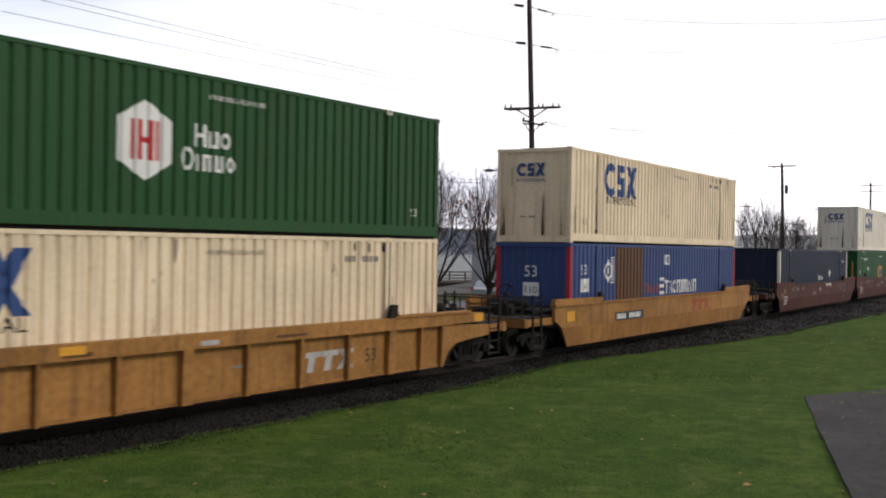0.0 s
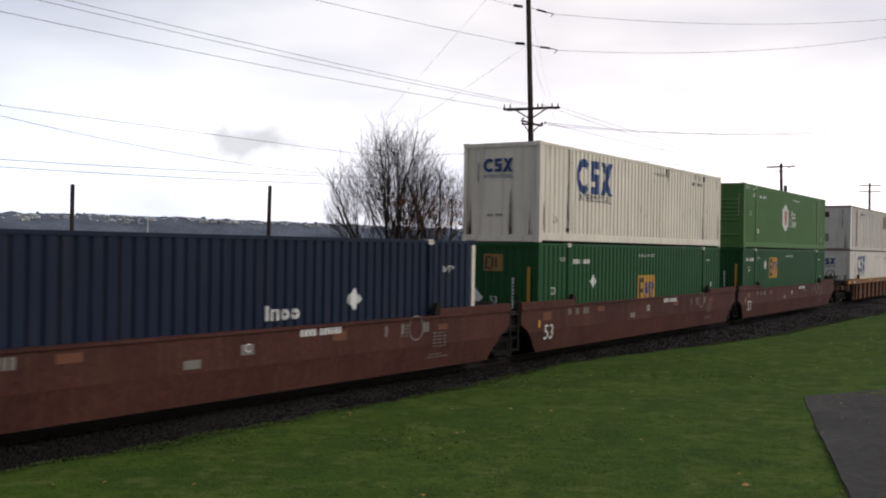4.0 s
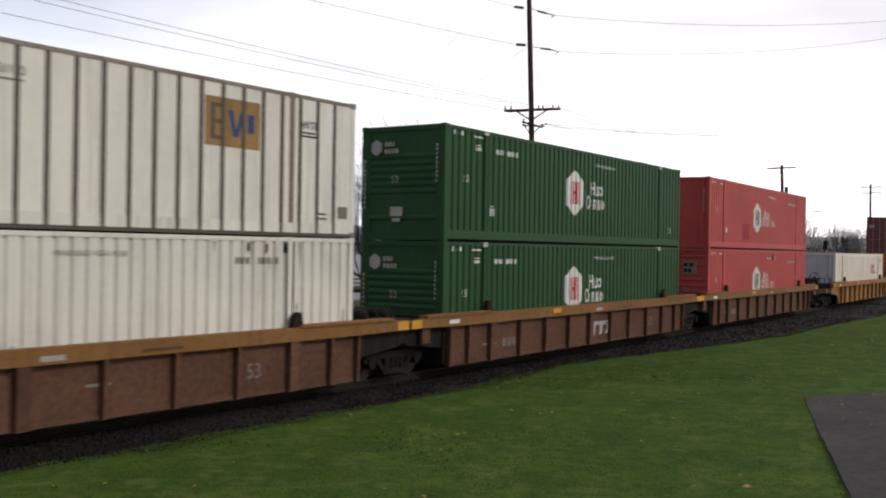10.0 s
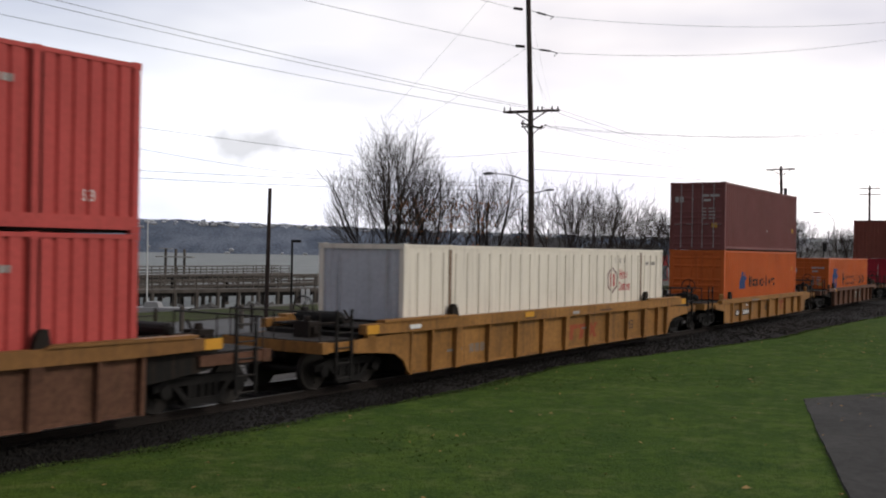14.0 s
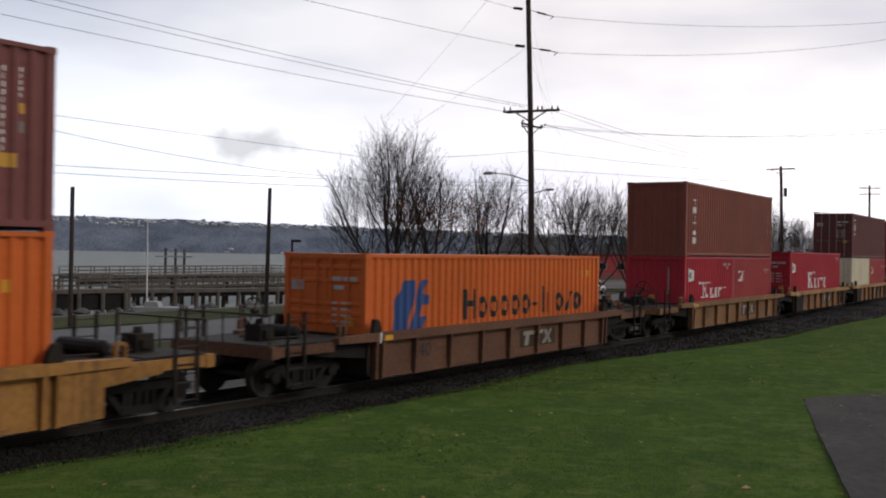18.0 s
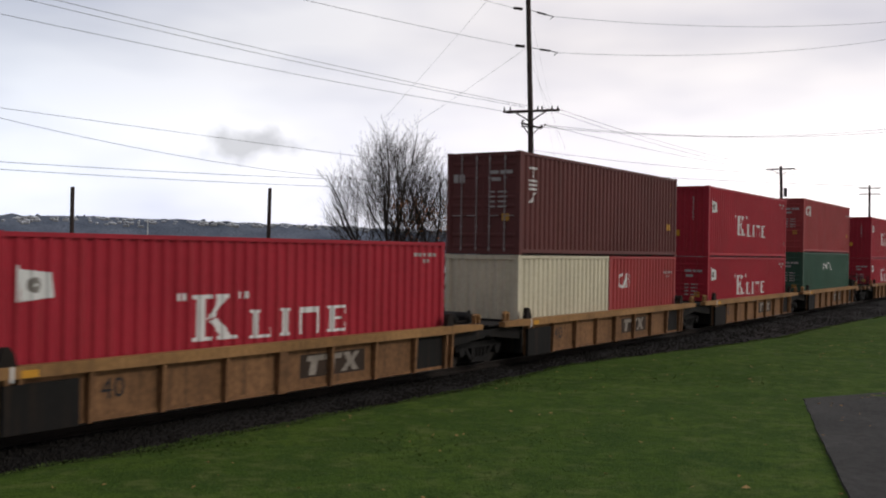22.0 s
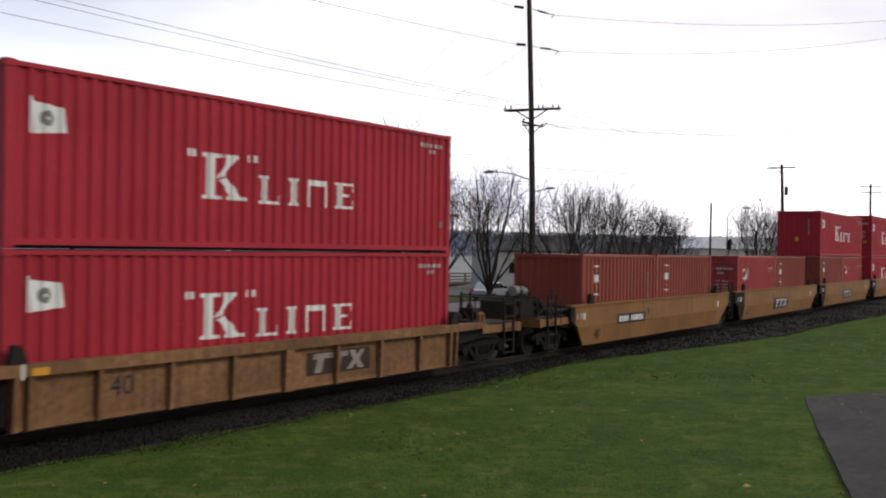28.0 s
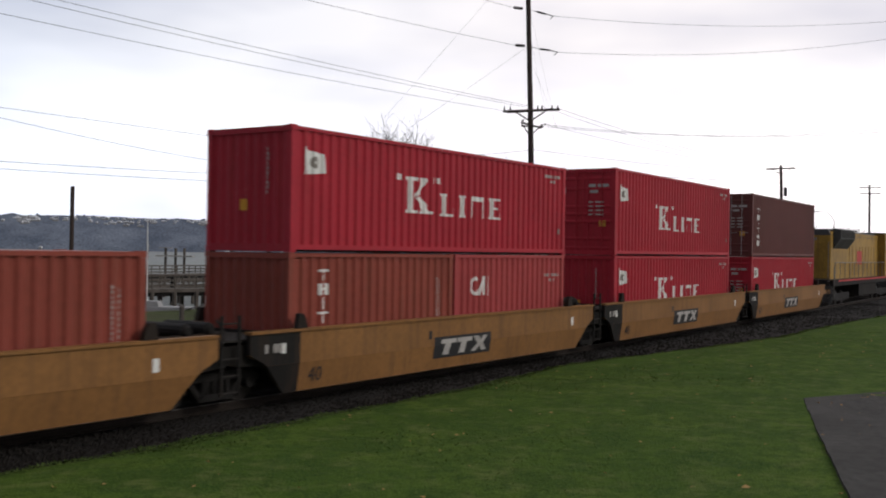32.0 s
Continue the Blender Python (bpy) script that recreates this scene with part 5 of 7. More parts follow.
def square_marks(kind, x=-.7, z=.78, k=.98, diamond=(-4.56, 1.48), number=(-5.82, 2.28), small=(-6.74, 2.35), size_at=(-7.3, 1.38)):
    L, W, H = SIZES[kind]
    sized = lambda polys: [[(a * k, b * k) for a, b in p] for p in polys]
    return [([rect(0, 0, 1.6 * k, 1.1 * k)], O_MARK, x, z, "yellow square emblem"),
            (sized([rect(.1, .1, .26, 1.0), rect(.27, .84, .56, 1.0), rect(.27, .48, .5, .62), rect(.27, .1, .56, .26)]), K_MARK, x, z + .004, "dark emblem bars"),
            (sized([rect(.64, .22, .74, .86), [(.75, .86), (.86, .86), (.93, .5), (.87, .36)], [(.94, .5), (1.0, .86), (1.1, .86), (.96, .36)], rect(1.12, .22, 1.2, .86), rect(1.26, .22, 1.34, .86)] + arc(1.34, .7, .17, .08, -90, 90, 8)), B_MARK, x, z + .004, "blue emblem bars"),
            ([[(0, .24), (.22, 0), (.44, .24), (.22, .48)]], W_MARK, *diamond, "white diamond"),
            (letters("53", .32), W_MARK, *size_at, ""), (letters("53", .26), W_MARK, L / 2 - 1.2, 1.3, ""),
            (bars((.5, .6), .14, .12), W_MARK, *number, "bars of small lettering"), (letters("WTP", .18), W_MARK, *small, ""), (letters("WTP", .16), W_MARK, L / 2 - 1.6, 2.3, ""),
            (letters("WARNING HIGH CUBE", .14), W_MARK, -.69, 2.5, "")]


def stroke_marks(kind):
    L, W, H = SIZES[kind]
    k = 1.0 if kind != "20" else .72
    x, z = (-2.1, .95) if kind != "20" else (-.95, .95)
    mark = [rect(.14, .07, .36, .78), rect(0, .78, .5, .86), rect(0, 0, .5, .07), [(.38, .38), (.56, .44), (.86, .78), (.66, .78)], [(.44, .36), (.62, .44), (1.02, .07), (.74, .07)], rect(.58, .78, .96, .86), rect(.66, 0, 1.14, .07)]
    name = [rect(0, .06, .1, .5), rect(-.08, .5, .2, .56), rect(-.08, 0, .5, .06), rect(.43, .06, .5, .2)]
    name += [rect(.84, .06, .96, .5), rect(.74, .5, 1.06, .56), rect(.74, 0, 1.06, .06)]
    name += [rect(1.3, 0, 1.42, .56), rect(1.84, 0, 1.96, .56), rect(1.42, .44, 1.84, .56)]
    name += [rect(2.3, .06, 2.42, .5), rect(2.2, .5, 2.84, .56), rect(2.2, 0, 2.84, .06), rect(2.42, .26, 2.66, .32), rect(2.78, .38, 2.84, .5), rect(2.78, .06, 2.84, .18)]
    if kind == "20":
        name = name[:12]
    sized = lambda polys: [[(a * k, b * k) for a, b in q] for q in polys]
    return [(sized(mark), W_MARK, x, z, "large white emblem stroke"), (sized([rect(-.36, .76, -.28, .9), rect(-.2, .76, -.12, .9), rect(1.18, .76, 1.26, .9), rect(1.34, .76, 1.42, .9)]), W_MARK, x, z, "white dashes"),
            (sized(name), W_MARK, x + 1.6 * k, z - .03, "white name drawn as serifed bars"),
            ([[(0, 0), (.6, .06), (.54, .46), (-.04, .52)], rect(-.07, .0, -.03, .58)], W_MARK, -L / 2 + .5, H * .62, "white flag"), (ring(.26, .26, .13, .1, 10), G_MARK, -L / 2 + .5, H * .62 + .003, ""),
            (bars((.35, .5), .09), DIM_MARK, L / 2 - 1.3, H - .35, "bars of small lettering"), (bars((.3,), .09), DIM_MARK, L / 2 - .95, H - .5, "bars of small lettering"), ([rect(0, 0, .12, .16)], G_MARK, L / 2 - .45, .6, "")]


def wing_marks(kind, k=1.0, at=-5.05, text=-1.95, z=.78, base=.93):
    L, W, H = SIZES[kind]
    wing = [[(0, 0), (.62, 0), (.8, .5), (1.0, 1.2), (.5, 1.2), (.12, .75)], [(.72, 0), (1.3, 0), (1.42, .32), (1.1, .32), (1.2, .6), (1.5, .6), (1.56, .82), (1.28, .86), (1.46, 1.2), (1.14, 1.2), (.92, .55)]]
    word = wordmark("No", .78, .6, gap=.17) + wordmark("oooo-Ii", .78, .6, 1.26, 0, .17) + wordmark("ovo", .78, .6, 5.1, 0, .17)
    return [([[(a * k, b * k) for a, b in q] for q in wing], B_MARK, at, z, "blue winged emblem"), ([[(a * k, b * k) for a, b in q] for q in word], K_MARK, text, base, "black name drawn as bars"),
            ([rect(0, 0, .12, .2), rect(.35, 0, .47, .2)], Y_MARK, L / 2 - 1.2, 1.95, "yellow stickers"), ([rect(0, 0, .05, .1)], W_MARK, -L / 2 + .3, .5, "")]


def upright_name(kind, pattern, x, mat=None, size=.245, top=2.25, pitch=.3):
    out = []
    for i, ch in enumerate(pattern):
        out += wordmark(ch.upper(), size, size * 1.3, 0 if ch != "i" else size * .45, -size - pitch * i, weight=.3)
    return [(out, mat or W_MARK, -SIZES[kind][0] / 2 + x, top, "white name drawn as upright shapes"), (column(12, .035, 1.05) + column(10, .03, 1.0, .18), DIM_MARK, SIZES[kind][0] / 2 - .72, 1.0, "upright bars of small lettering")]


def arc_marks(kind, x=.83, z=1.52, size=.5):
    L = SIZES[kind][0]
    k = size / .62
    mark = arc(.28, .31, .31, .11, 40, 320, 12, .85) + [[(.44, 0), (.55, 0), (.78, .62), (.67, .62)], rect(.70, .17, .78, .27), rect(.79, 0, .89, .62), rect(1.0, 0, 1.11, .62)]
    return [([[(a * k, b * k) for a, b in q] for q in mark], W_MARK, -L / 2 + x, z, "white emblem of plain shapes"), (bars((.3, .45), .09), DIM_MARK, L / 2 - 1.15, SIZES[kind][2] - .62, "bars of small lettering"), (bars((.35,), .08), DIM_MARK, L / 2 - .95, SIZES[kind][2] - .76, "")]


def plain_marks(kind):
    return [(wordmark("OAOITAL", .44, .36, gap=.16, weight=.2), W_MARK, -1.32, 1.9, "white name drawn as bars")]


def stripes_right(kind):
    L, W, H = SIZES[kind]
    return [(column(11, .05, 1.35, 0, 1.2) + column(5, .04, .5, .3, 2.05), W_MARK, L / 2 - .9, 0, "upright bars of small lettering"), ([rect(0, 0, .34, .22)], O_MARK, L / 2 - 1.0, .95, "yellow sticker"),
            ([rect(0, 0, .11, .16)], O_MARK, L / 2 - .62, 1.8, ""), ([rect(0, 0, .1, .18)], G_MARK, L / 2 - .62, 1.5, "")]


def blue_marks(kind):
    L, W, H = SIZES[kind]
    return [(letters("53", .46), W_MARK, -7.3, 1.92, "white number"), ([rect(0, 0, .56, .42)], W_MARK, -7.28, 1.38, "white sticker"), (letters("110", .3), K_MARK, -7.25, 1.46, ""),
            ([[(0, .4), (.4, 0), (.8, .4), (.4, .8)]] + [rect(.66 - .02 * abs(i - 5), .09 * i, .86, .09 * i + .045) for i in range(10)], W_MARK, -5.62, 1.62, "white diamond emblem"), (ring(.4, .4, .2, .09, 12), PAINT["blue"], -5.62, 1.624, ""),
            ([rect(0, 0, 2.36, H - .38)], PAINT["rust_patch"], -4.66, .28, "brown repair panel"), (wordmark("Onaon", .4, .26), RED_WORN, -2.1, 1.2, "worn red name drawn as bars"),
            (wordmark("E", .62, .42), W_MARK, -.69, 1.12, "white name drawn as bars"), (wordmark("taontnain", .66, .42, gap=.14, weight=.22), W_MARK, -.16, 1.14, "white name drawn as bars"),
            ([rect(0, 0, .44, .36)], W_MARK, -.2, 2.2, "white sticker"), ([rect(.08, .06, .13, .3), rect(.19, .06, .24, .3), rect(.3, .06, .36, .3)], B_MARK, -.2, 2.204, "")]


def navy_marks(kind):
    L = SIZES[kind][0]
    return [(wordmark("Inoo", .3, .28), W_MARK, -L / 2 + 8.5, 1.2, "white name drawn as bars"), ([[(0, .25), (.25, 0), (.5, .25), (.25, .5)]], W_MARK, -L / 2 + 11, 1.3, "white diamond"),
            (letters("WTP", .24), W_MARK, L / 2 - 1.5, 2.1, "")]


def post_marks(kind):
    L, W, H = SIZES[kind]
    x, z = 3.76, 1.64
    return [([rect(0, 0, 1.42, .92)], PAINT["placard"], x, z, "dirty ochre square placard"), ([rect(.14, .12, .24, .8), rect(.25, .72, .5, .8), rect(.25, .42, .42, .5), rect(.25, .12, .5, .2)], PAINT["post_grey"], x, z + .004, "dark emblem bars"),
            ([[(.58, .7), (.7, .7), (.78, .34), (.9, .7), (1.02, .7), (.84, .2), (.7, .2)], rect(1.08, .3, 1.26, .66)], PAINT["blue"], x, z + .004, "blurred blue emblem shapes"),
            (letters("WTP", .3), K_MARK, -6.72, 2.24, "small black lettering"), ([rect(0, 0, .5, .03), rect(.05, .07, .45, .1)], K_MARK, -6.7, 2.06, ""), ([rect(0, 0, .36, .03), [(.36, -.04), (.44, .015), (.36, .07)]], K_MARK, -6.68, 2.58, "small black arrow"),
            (bars((.5, .7), .15, .25), K_MARK, -4.8, 2.36, "bars of the container number"), (letters("53/102", .2), K_MARK, -.45, 2.36, "black lettering"), ([rect(0, 0, .5, .03)], G_MARK, -.42, 2.26, ""),
            (letters("WTP", .24), K_MARK, L / 2 - 1.72, 2.2, "small black lettering"), ([rect(0, 0, .44, .03), rect(0, .07, .4, .1)], K_MARK, L / 2 - 1.72, 2.04, ""), ([rect(0, 0, .28, .03), rect(0, .1, .28, .13)], K_MARK, L / 2 - 1.2, .36, ""), ([rect(0, 0, .3, .25)], G_MARK, L / 2 - .55, .4, "grey sticker")]


def logo9(kind):
    L = SIZES[kind][0]
    out = [(0, .22), (.38, 0), (.76, .22), (.76, .66), (.38, .88), (0, .66)]
    inner = [(.38 + (a - .38) * .84, .44 + (b - .44) * .84) for a, b in out]
    edge = [[out[k], out[(k + 1) % 6], inner[(k + 1) % 6], inner[k]] for k in range(6)]
    return [(edge, PAINT["maroon"], L / 2 - 4.75, 1.38, "dark six-sided outline"), ([rect(.2, .24, .33, .64), rect(.43, .24, .56, .64)], R_MARK, L / 2 - 4.75, 1.38, "red emblem bars"),
            (wordmark("Nno", .3, .2), R_MARK, L / 2 - 3.8, 1.86, "red name drawn as bars"), (wordmark("Oinon", .3, .2), R_MARK, L / 2 - 3.9, 1.46, "red name drawn as bars"),
            (column(1, .1, .3) + column(1, .1, .26, .4) + column(1, .08, .3, .75), STAIN, L / 2 - 4.2, 2.38, "rust scrapes"), (bars((.4, .5), .12), G_MARK, L / 2 - 1.7, 2.3, "")]


yel, och, bro, oxi, tan = "car_yellow", "car_ochre", "car_brown", "car_oxide", "car_tan"

def car_marks(kind, style, sill, s):
    """Painted marks on the sides of a well car: plain bars, patches and size numbers."""
    L = SIZES[kind][0]
    h = L / 2
    if style == "smooth" and kind == "53" and sill == "car_yellow":
        return [([rect(0, 0, 2.4, .28)], K_MARK, -5.18, .74, "black number board"), (bars((.75, 1.0), .17, .25), W_MARK, -5.02, .796, "bars for the car number"),
                (board_shapes(.44, .66), RED_WORN, 2.0, .76, "red emblem shapes"), ([rect(0, 0, .5, .3)], Y_MARK, -h - .6, .9, "bright yellow patch")]
    if style == "smooth" and kind == "53":
        return [(letters("53", .62), W_MARK, -h - .06, .47, "white number"), ([rect(0, 0, .5, .24)], PAINT["oxide_light"], -h - .1, 1.02, "ochre patch"), ([rect(0, 0, .5, .16)], PAINT["oxide_light"], -h + 3.6, 1.12, "ochre patch"),
                (bars((.22, .22, .4), .2, .3), G_MARK, -h + 1.5, 1.1, "faded lettering bars"), ([rect(0, 0, .4, .16)], G_MARK, -h + 6.2, .8, "faded patch"), ([rect(0, 0, .34, .2)], G_MARK, -h + 7.6, .95, "faded patch"),
                (ring(.3, .3, .3, .035, 18), G_MARK, h - 3.2, .86, "chalk ring"), ([rect(0, 0, .45, .2)], PAINT["oxide_light"], h - 5.9, 1.05, "ochre patch"), (bars((.5, .7), .14), W_MARK, h - 6.9, 1.2, "bars of small lettering"),
                ([rect(0, 0, .14, .2)], O_MARK, -h - .42, .84, "yellow reflector"),
                (bars((.13,), .24) + shifted(bars((.13,), .24), .62, .02) + shifted(bars((.24,), .24), 1.5, .02), G_MARK, h - 4.1, 1.02, "faded lettering bars"), ([q for k in range(5) for q in shifted(bars((.14, .2, .1 + .04 * (k % 2)), .03, .05), 0, .08 * k)], G_MARK, h - 2.2, .66, "bars of small lettering"),
                ([q for k in range(4) for q in shifted(bars((.12, .1 + .04 * (k % 2)), .03, .05), 0, .08 * k)], G_MARK, h - 3.5, .98, "bars of small lettering"), ([rect(0, 0, .4, .14)], PAINT["oxide_light"], h - 2.0, 1.06, "ochre patch"), (letters("C", .24), W_MARK, -.4, 1.0, ""),
                (bars((.3, .2, .3), .03, .05) + shifted(bars((.2, .3), .03, .05), .05, .07), G_MARK, h - 2.4, .4, "bars of small lettering")]
    if style == "smooth":
        first_ = abs(s - 321.2) < 1
        out = [([rect(0, 0, 2.4, .04), rect(0, .04, 2.4, .32)] if first_ else [rect(0, 0, 2.62, .31), rect(0, .31, 2.62, .52)], K_MARK, -4.1 if first_ else -1.26, .68 if first_ else .41, "black name board"),
               ([rect(0, 0, .14, .2)], W_MARK, -h - .55, .95, "white reflector"), ([rect(0, 0, .14, .24)], W_MARK, h - .1, .85, "white reflector"), (letters("40", .44), K_MARK, -h + .3, .3, "worn number"), (bars((.12, .3), .17, .12), DIM_MARK, -h - 1.0, .98, "faded bars of small lettering"),
               ([rect(0, 0, .12, .2)], K_MARK, -h + 4.6, .9, "")]
        if first_:
            out.append((bars((.8, 1.05), .19, .2), W_MARK, -3.93, .744, "bars for the car number"))
        else:
            out.append((board_shapes(.38, .68), DIM_MARK, -1.06, .484, "white emblem shapes"))
        return out
    if kind == "53":
        out = [(bars((.2, .2, .2), .22, .06), G_MARK, -5.3, .46, "faded bars of small lettering"), (letters("53", .42), K_MARK if sill == "car_yellow" else G_MARK, 5.15 if s < 0 else h - 3.3, .5, "number")]
        if sill == "car_yellow" or abs(s - 110.8) < 1:
            out.append((board_shapes(.46, .66), RED_WORN, .15, .4, "worn red emblem bars") if s > 150 else (board_shapes(.42, .5), DIM_MARK, 3.15 if s < 0 else .15, .42, "worn emblem bars"))
        return out + [
                ([rect(0, 0, .42, .2)], Y_MARK, -h - 1.7, 1.18, "orange patch"), ([rect(0, 0, .42, .2)], Y_MARK, h + 1.28, 1.18, "orange patch"), ([rect(0, 0, .55, .07)], PAINT["rust_patch"], -2.6, 1.2, "worn patch"), ([rect(0, 0, .9, .05)], PAINT["rust_patch"], 2.2, 1.22, "worn patch"),
                ([rect(0, 0, .44, .09)], DIM_MARK, .25, 1.2, "faded bar"), ([rect(0, 0, .45, .1)], W_MARK, -h - .1, 1.22, "white reflector"),
                ([rect(0, 0, .5, .14)], Y_MARK, -h + 5.4, 1.24, "yellow patch"), ([rect(0, 0, .7, .06)], G_MARK, -h + 1.7, .55, "chalk scrawl"), ([rect(0, 0, .5, .05)], G_MARK, h - 6.9, .7, "chalk scrawl")]
    if abs(s - 177.75) < 1:
        return [([rect(0, 0, 2.38, .26)], K_MARK, -5.08, .4, "black number board"), (bars((.8, 1.05), .16, .25), W_MARK, -4.95, .454, "bars for the car number"), (letters("40", .48), K_MARK, -h + 5.62, .46, "black number"),
                (board_shapes(.45, .56), RED_WORN, 1.55, .4, "faded red emblem shapes"), ([rect(0, 0, .3, .06)], W_MARK, -h + 2.6, .8, ""), ([rect(0, 0, 1.2, .05)], G_MARK, -h + 3.0, 1.03, "bars of small lettering"),
                ([rect(0, 0, .06, .3)], G_MARK, -h + 3.55, .5, "")]
    return [([rect(0, 0, 2.1, .48)], BOARD, .61, .38, "dark name board"), (board_shapes(.4, .54), WORN_MARK, .75, .424, "worn pale emblem shapes"), (letters("40", .5), K_MARK, -h + 1.85, .5, "worn number")] + [([rect(0, 0, .3, .12)], Y_MARK, -h + .3, 1.0, "yellow patch"),
            ([rect(0, 0, .05, .24)], W_MARK, -h + .12, .95, "white reflector")]


# well cars: kind, style, station, sill paint, body paint, first of its set, last of its set, label
CARS = (("53", "ribbed", -18.33, yel, yel, True, True, "yellow ribbed well car with grimy sides"),
        ("53", "smooth", 4.98, yel, yel, True, True, "yellow smooth-sided well car with tapered ends"),
        ("53", "smooth", 28.6, oxi, oxi, True, False, "oxide-red smooth-sided well car, weathered"),
        ("53", "smooth", 48.17, oxi, oxi, False, False, "oxide-red smooth-sided well car, weathered"),
        ("53", "smooth", 67.65, oxi, oxi, False, True, "oxide-red smooth-sided well car, weathered"),
        ("53", "ribbed", 91.16, och, bro, True, False, "brown ribbed well car with an ochre top sill"),
        ("53", "ribbed", 110.8, och, bro, False, False, "brown ribbed well car with an ochre top sill"),
        ("53", "ribbed", 130.35, och, bro, False, True, "brown ribbed well car with an ochre top sill"),
        ("53", "ribbed", 154.15, yel, yel, True, True, "dull yellow ribbed well car"),
        ("40", "ribbed", 177.75, yel, yel, True, True, "dull yellow short well car with ribbed sides"),
        ("40", "ribbed", 197.88, bro, bro, True, True, "brown short well car with ribbed sides"),
        ("40", "ribbed", 217.98, tan, tan, True, False, "rusty tan short well car with ribbed sides"),
        ("40", "ribbed", 233.88, "sill_orange", tan, False, False, "rusty tan short well car with an orange top sill"),
        ("40", "ribbed", 249.79, "sill_orange", tan, False, False, "rusty tan short well car with an orange top sill"),
        ("40", "ribbed", 265.7, "sill_orange", tan, False, False, "rusty tan short well car with an orange top sill"),
        ("40", "ribbed", 281.6, "sill_orange", tan, False, True, "rusty tan short well car with an orange top sill"),
        ("40", "ribbed", 301.44, tan, tan, True, True, "rusty tan short well car with ribbed sides"),
        ("40", "smooth", 321.2, och, och, True, False, "ochre short well car with smooth sides"),
        ("40", "smooth", 337.05, och, och, False, False, "ochre short well car with smooth sides"),
        ("40", "smooth", 352.83, och, och, False, False, "ochre short well car with smooth sides"),
        ("40", "smooth", 368.68, och, och, False, False, "ochre short well car with smooth sides"),
        ("40", "smooth", 384.3, och, och, False, True, "ochre short well car with smooth sides"))
for kind, style, s, sill, body, first, last, label in CARS:
    top = None if style == "ribbed" else (1.36 if kind == "40" else 1.36)
    well_car(kind, style, s, sill, body, label, first, last, top, accents=car_marks(kind, style, sill, s))

def hex_end(box):
    end_mark(box, "53", hexagon(.34, .42), DIM_MARK, .32, 2.15, "small white emblem", .03)
    end_mark(box, "53", bars((.34,), .12), DIM_MARK, .75, 2.38, "bars of a name", .03)
    end_mark(box, "53", bars((.46,), .12), DIM_MARK, .75, 2.2, "bars of a name", .03)
    end_mark(box, "53", letters("53", .26), DIM_MARK, .95, 1.45, "", .03)
    end_mark(box, "53", [rect(0, 0, .38, .24), rect(.06, -.14, .3, -.05)], DIM_MARK, .95, .6, "white sticker", .03)
    end_mark(box, "53", column(11, .06, 1.3), DIM_MARK, .1, .8, "upright bars of small lettering", .03)
    end_mark(box, "53", column(9, .05, 1.0), DIM_MARK, 2.34, 1.45, "upright bars of small lettering", .03)


def ring_end(box):
    end_mark(box, "53", triple(.38), B_MARK, .7, 2.05, "blue emblem of plain shapes", .0)
    end_mark(box, "53", letters("INTERMODAL", .16), B_MARK, .7, 1.86, "", .0)
    end_mark(box, "53", column(7, .06, .6), G_MARK, .5, 1.75, "upright bars of small lettering", .0)
    end_mark(box, "53", bars((.2, .25), .06), G_MARK, .85, .75, "bars of small lettering", .0)
    run_stains(box, "53", len(box.children))


def run_stains(box, kind, seed):
    """Rust runs on the near end and below the top rail."""
    rnd = random.Random(seed)
    W, H = SIZES[kind][1:]
    for i in range(9):
        y, w, h = rnd.choice((.14, 1.62, 2.25)) + rnd.gauss(0, .09), rnd.uniform(.05, .14), rnd.uniform(.4, 1.7)
        end_mark(box, kind, [[(0, 0), (w, 0), (w * .7, h * .7), (w * .45, h), (w * .25, h * .6)]], STAIN, y, .2, "rust run", .006 + .001 * i)


def square_end(box):
    end_mark(box, "53", [rect(0, 0, .66, .5)], PAINT["placard"], .75, 2.05, "ochre square emblem", .0)
    end_mark(box, "53", [rect(.06, .06, .12, .44), rect(.14, .38, .24, .44), rect(.14, .06, .24, .12), rect(.28, .1, .33, .4), rect(.4, .1, .45, .4)], K_MARK, .75, 2.05, "dark emblem bars", .004)
    end_mark(box, "53", [[(0, .3), (.3, 0), (.6, .3), (.3, .6)]], W_MARK, .15, .95, "white diamond", .0)
    end_mark(box, "53", letters("53", .3), W_MARK, .95, 1.1, "", .0)
    end_mark(box, "53", column(9, .07, .95), W_MARK, 1.72, .95, "upright bar of small lettering", .0)
    end_mark(box, "53", [rect(0, 0, .1, 1.3)], O_MARK, 2.22, .9, "yellow upright strip", .0)


def door_end(box, kind):
    W, H = SIZES[kind][1:]
    end_mark(box, kind, [rect(0, 0, .3, .1), rect(.36, 0, .76, .1)], DIM_MARK, 1.42, H - .62, "bars of the container number", -.012)
    end_mark(box, kind, block(.3, .1), DIM_MARK, 1.5, H - .82, "", -.012)
    for i in range(4):
        end_mark(box, kind, [rect(0, 0, .16, .05), rect(.26, 0, .55, .05)], DIM_MARK, 1.45, H - 1.15 - .14 * i, "bars of small lettering", -.012)
    end_mark(box, kind, [rect(0, 0, .16, .24), rect(.2, 0, .26, .24), rect(.3, 0, .38, .24)], DIM_MARK, .22, H - .85, "white emblem block", -.012)
    end_mark(box, kind, [rect(0, 0, .24, .2)], O_MARK, 1.85, .95, "yellow sticker", -.012)


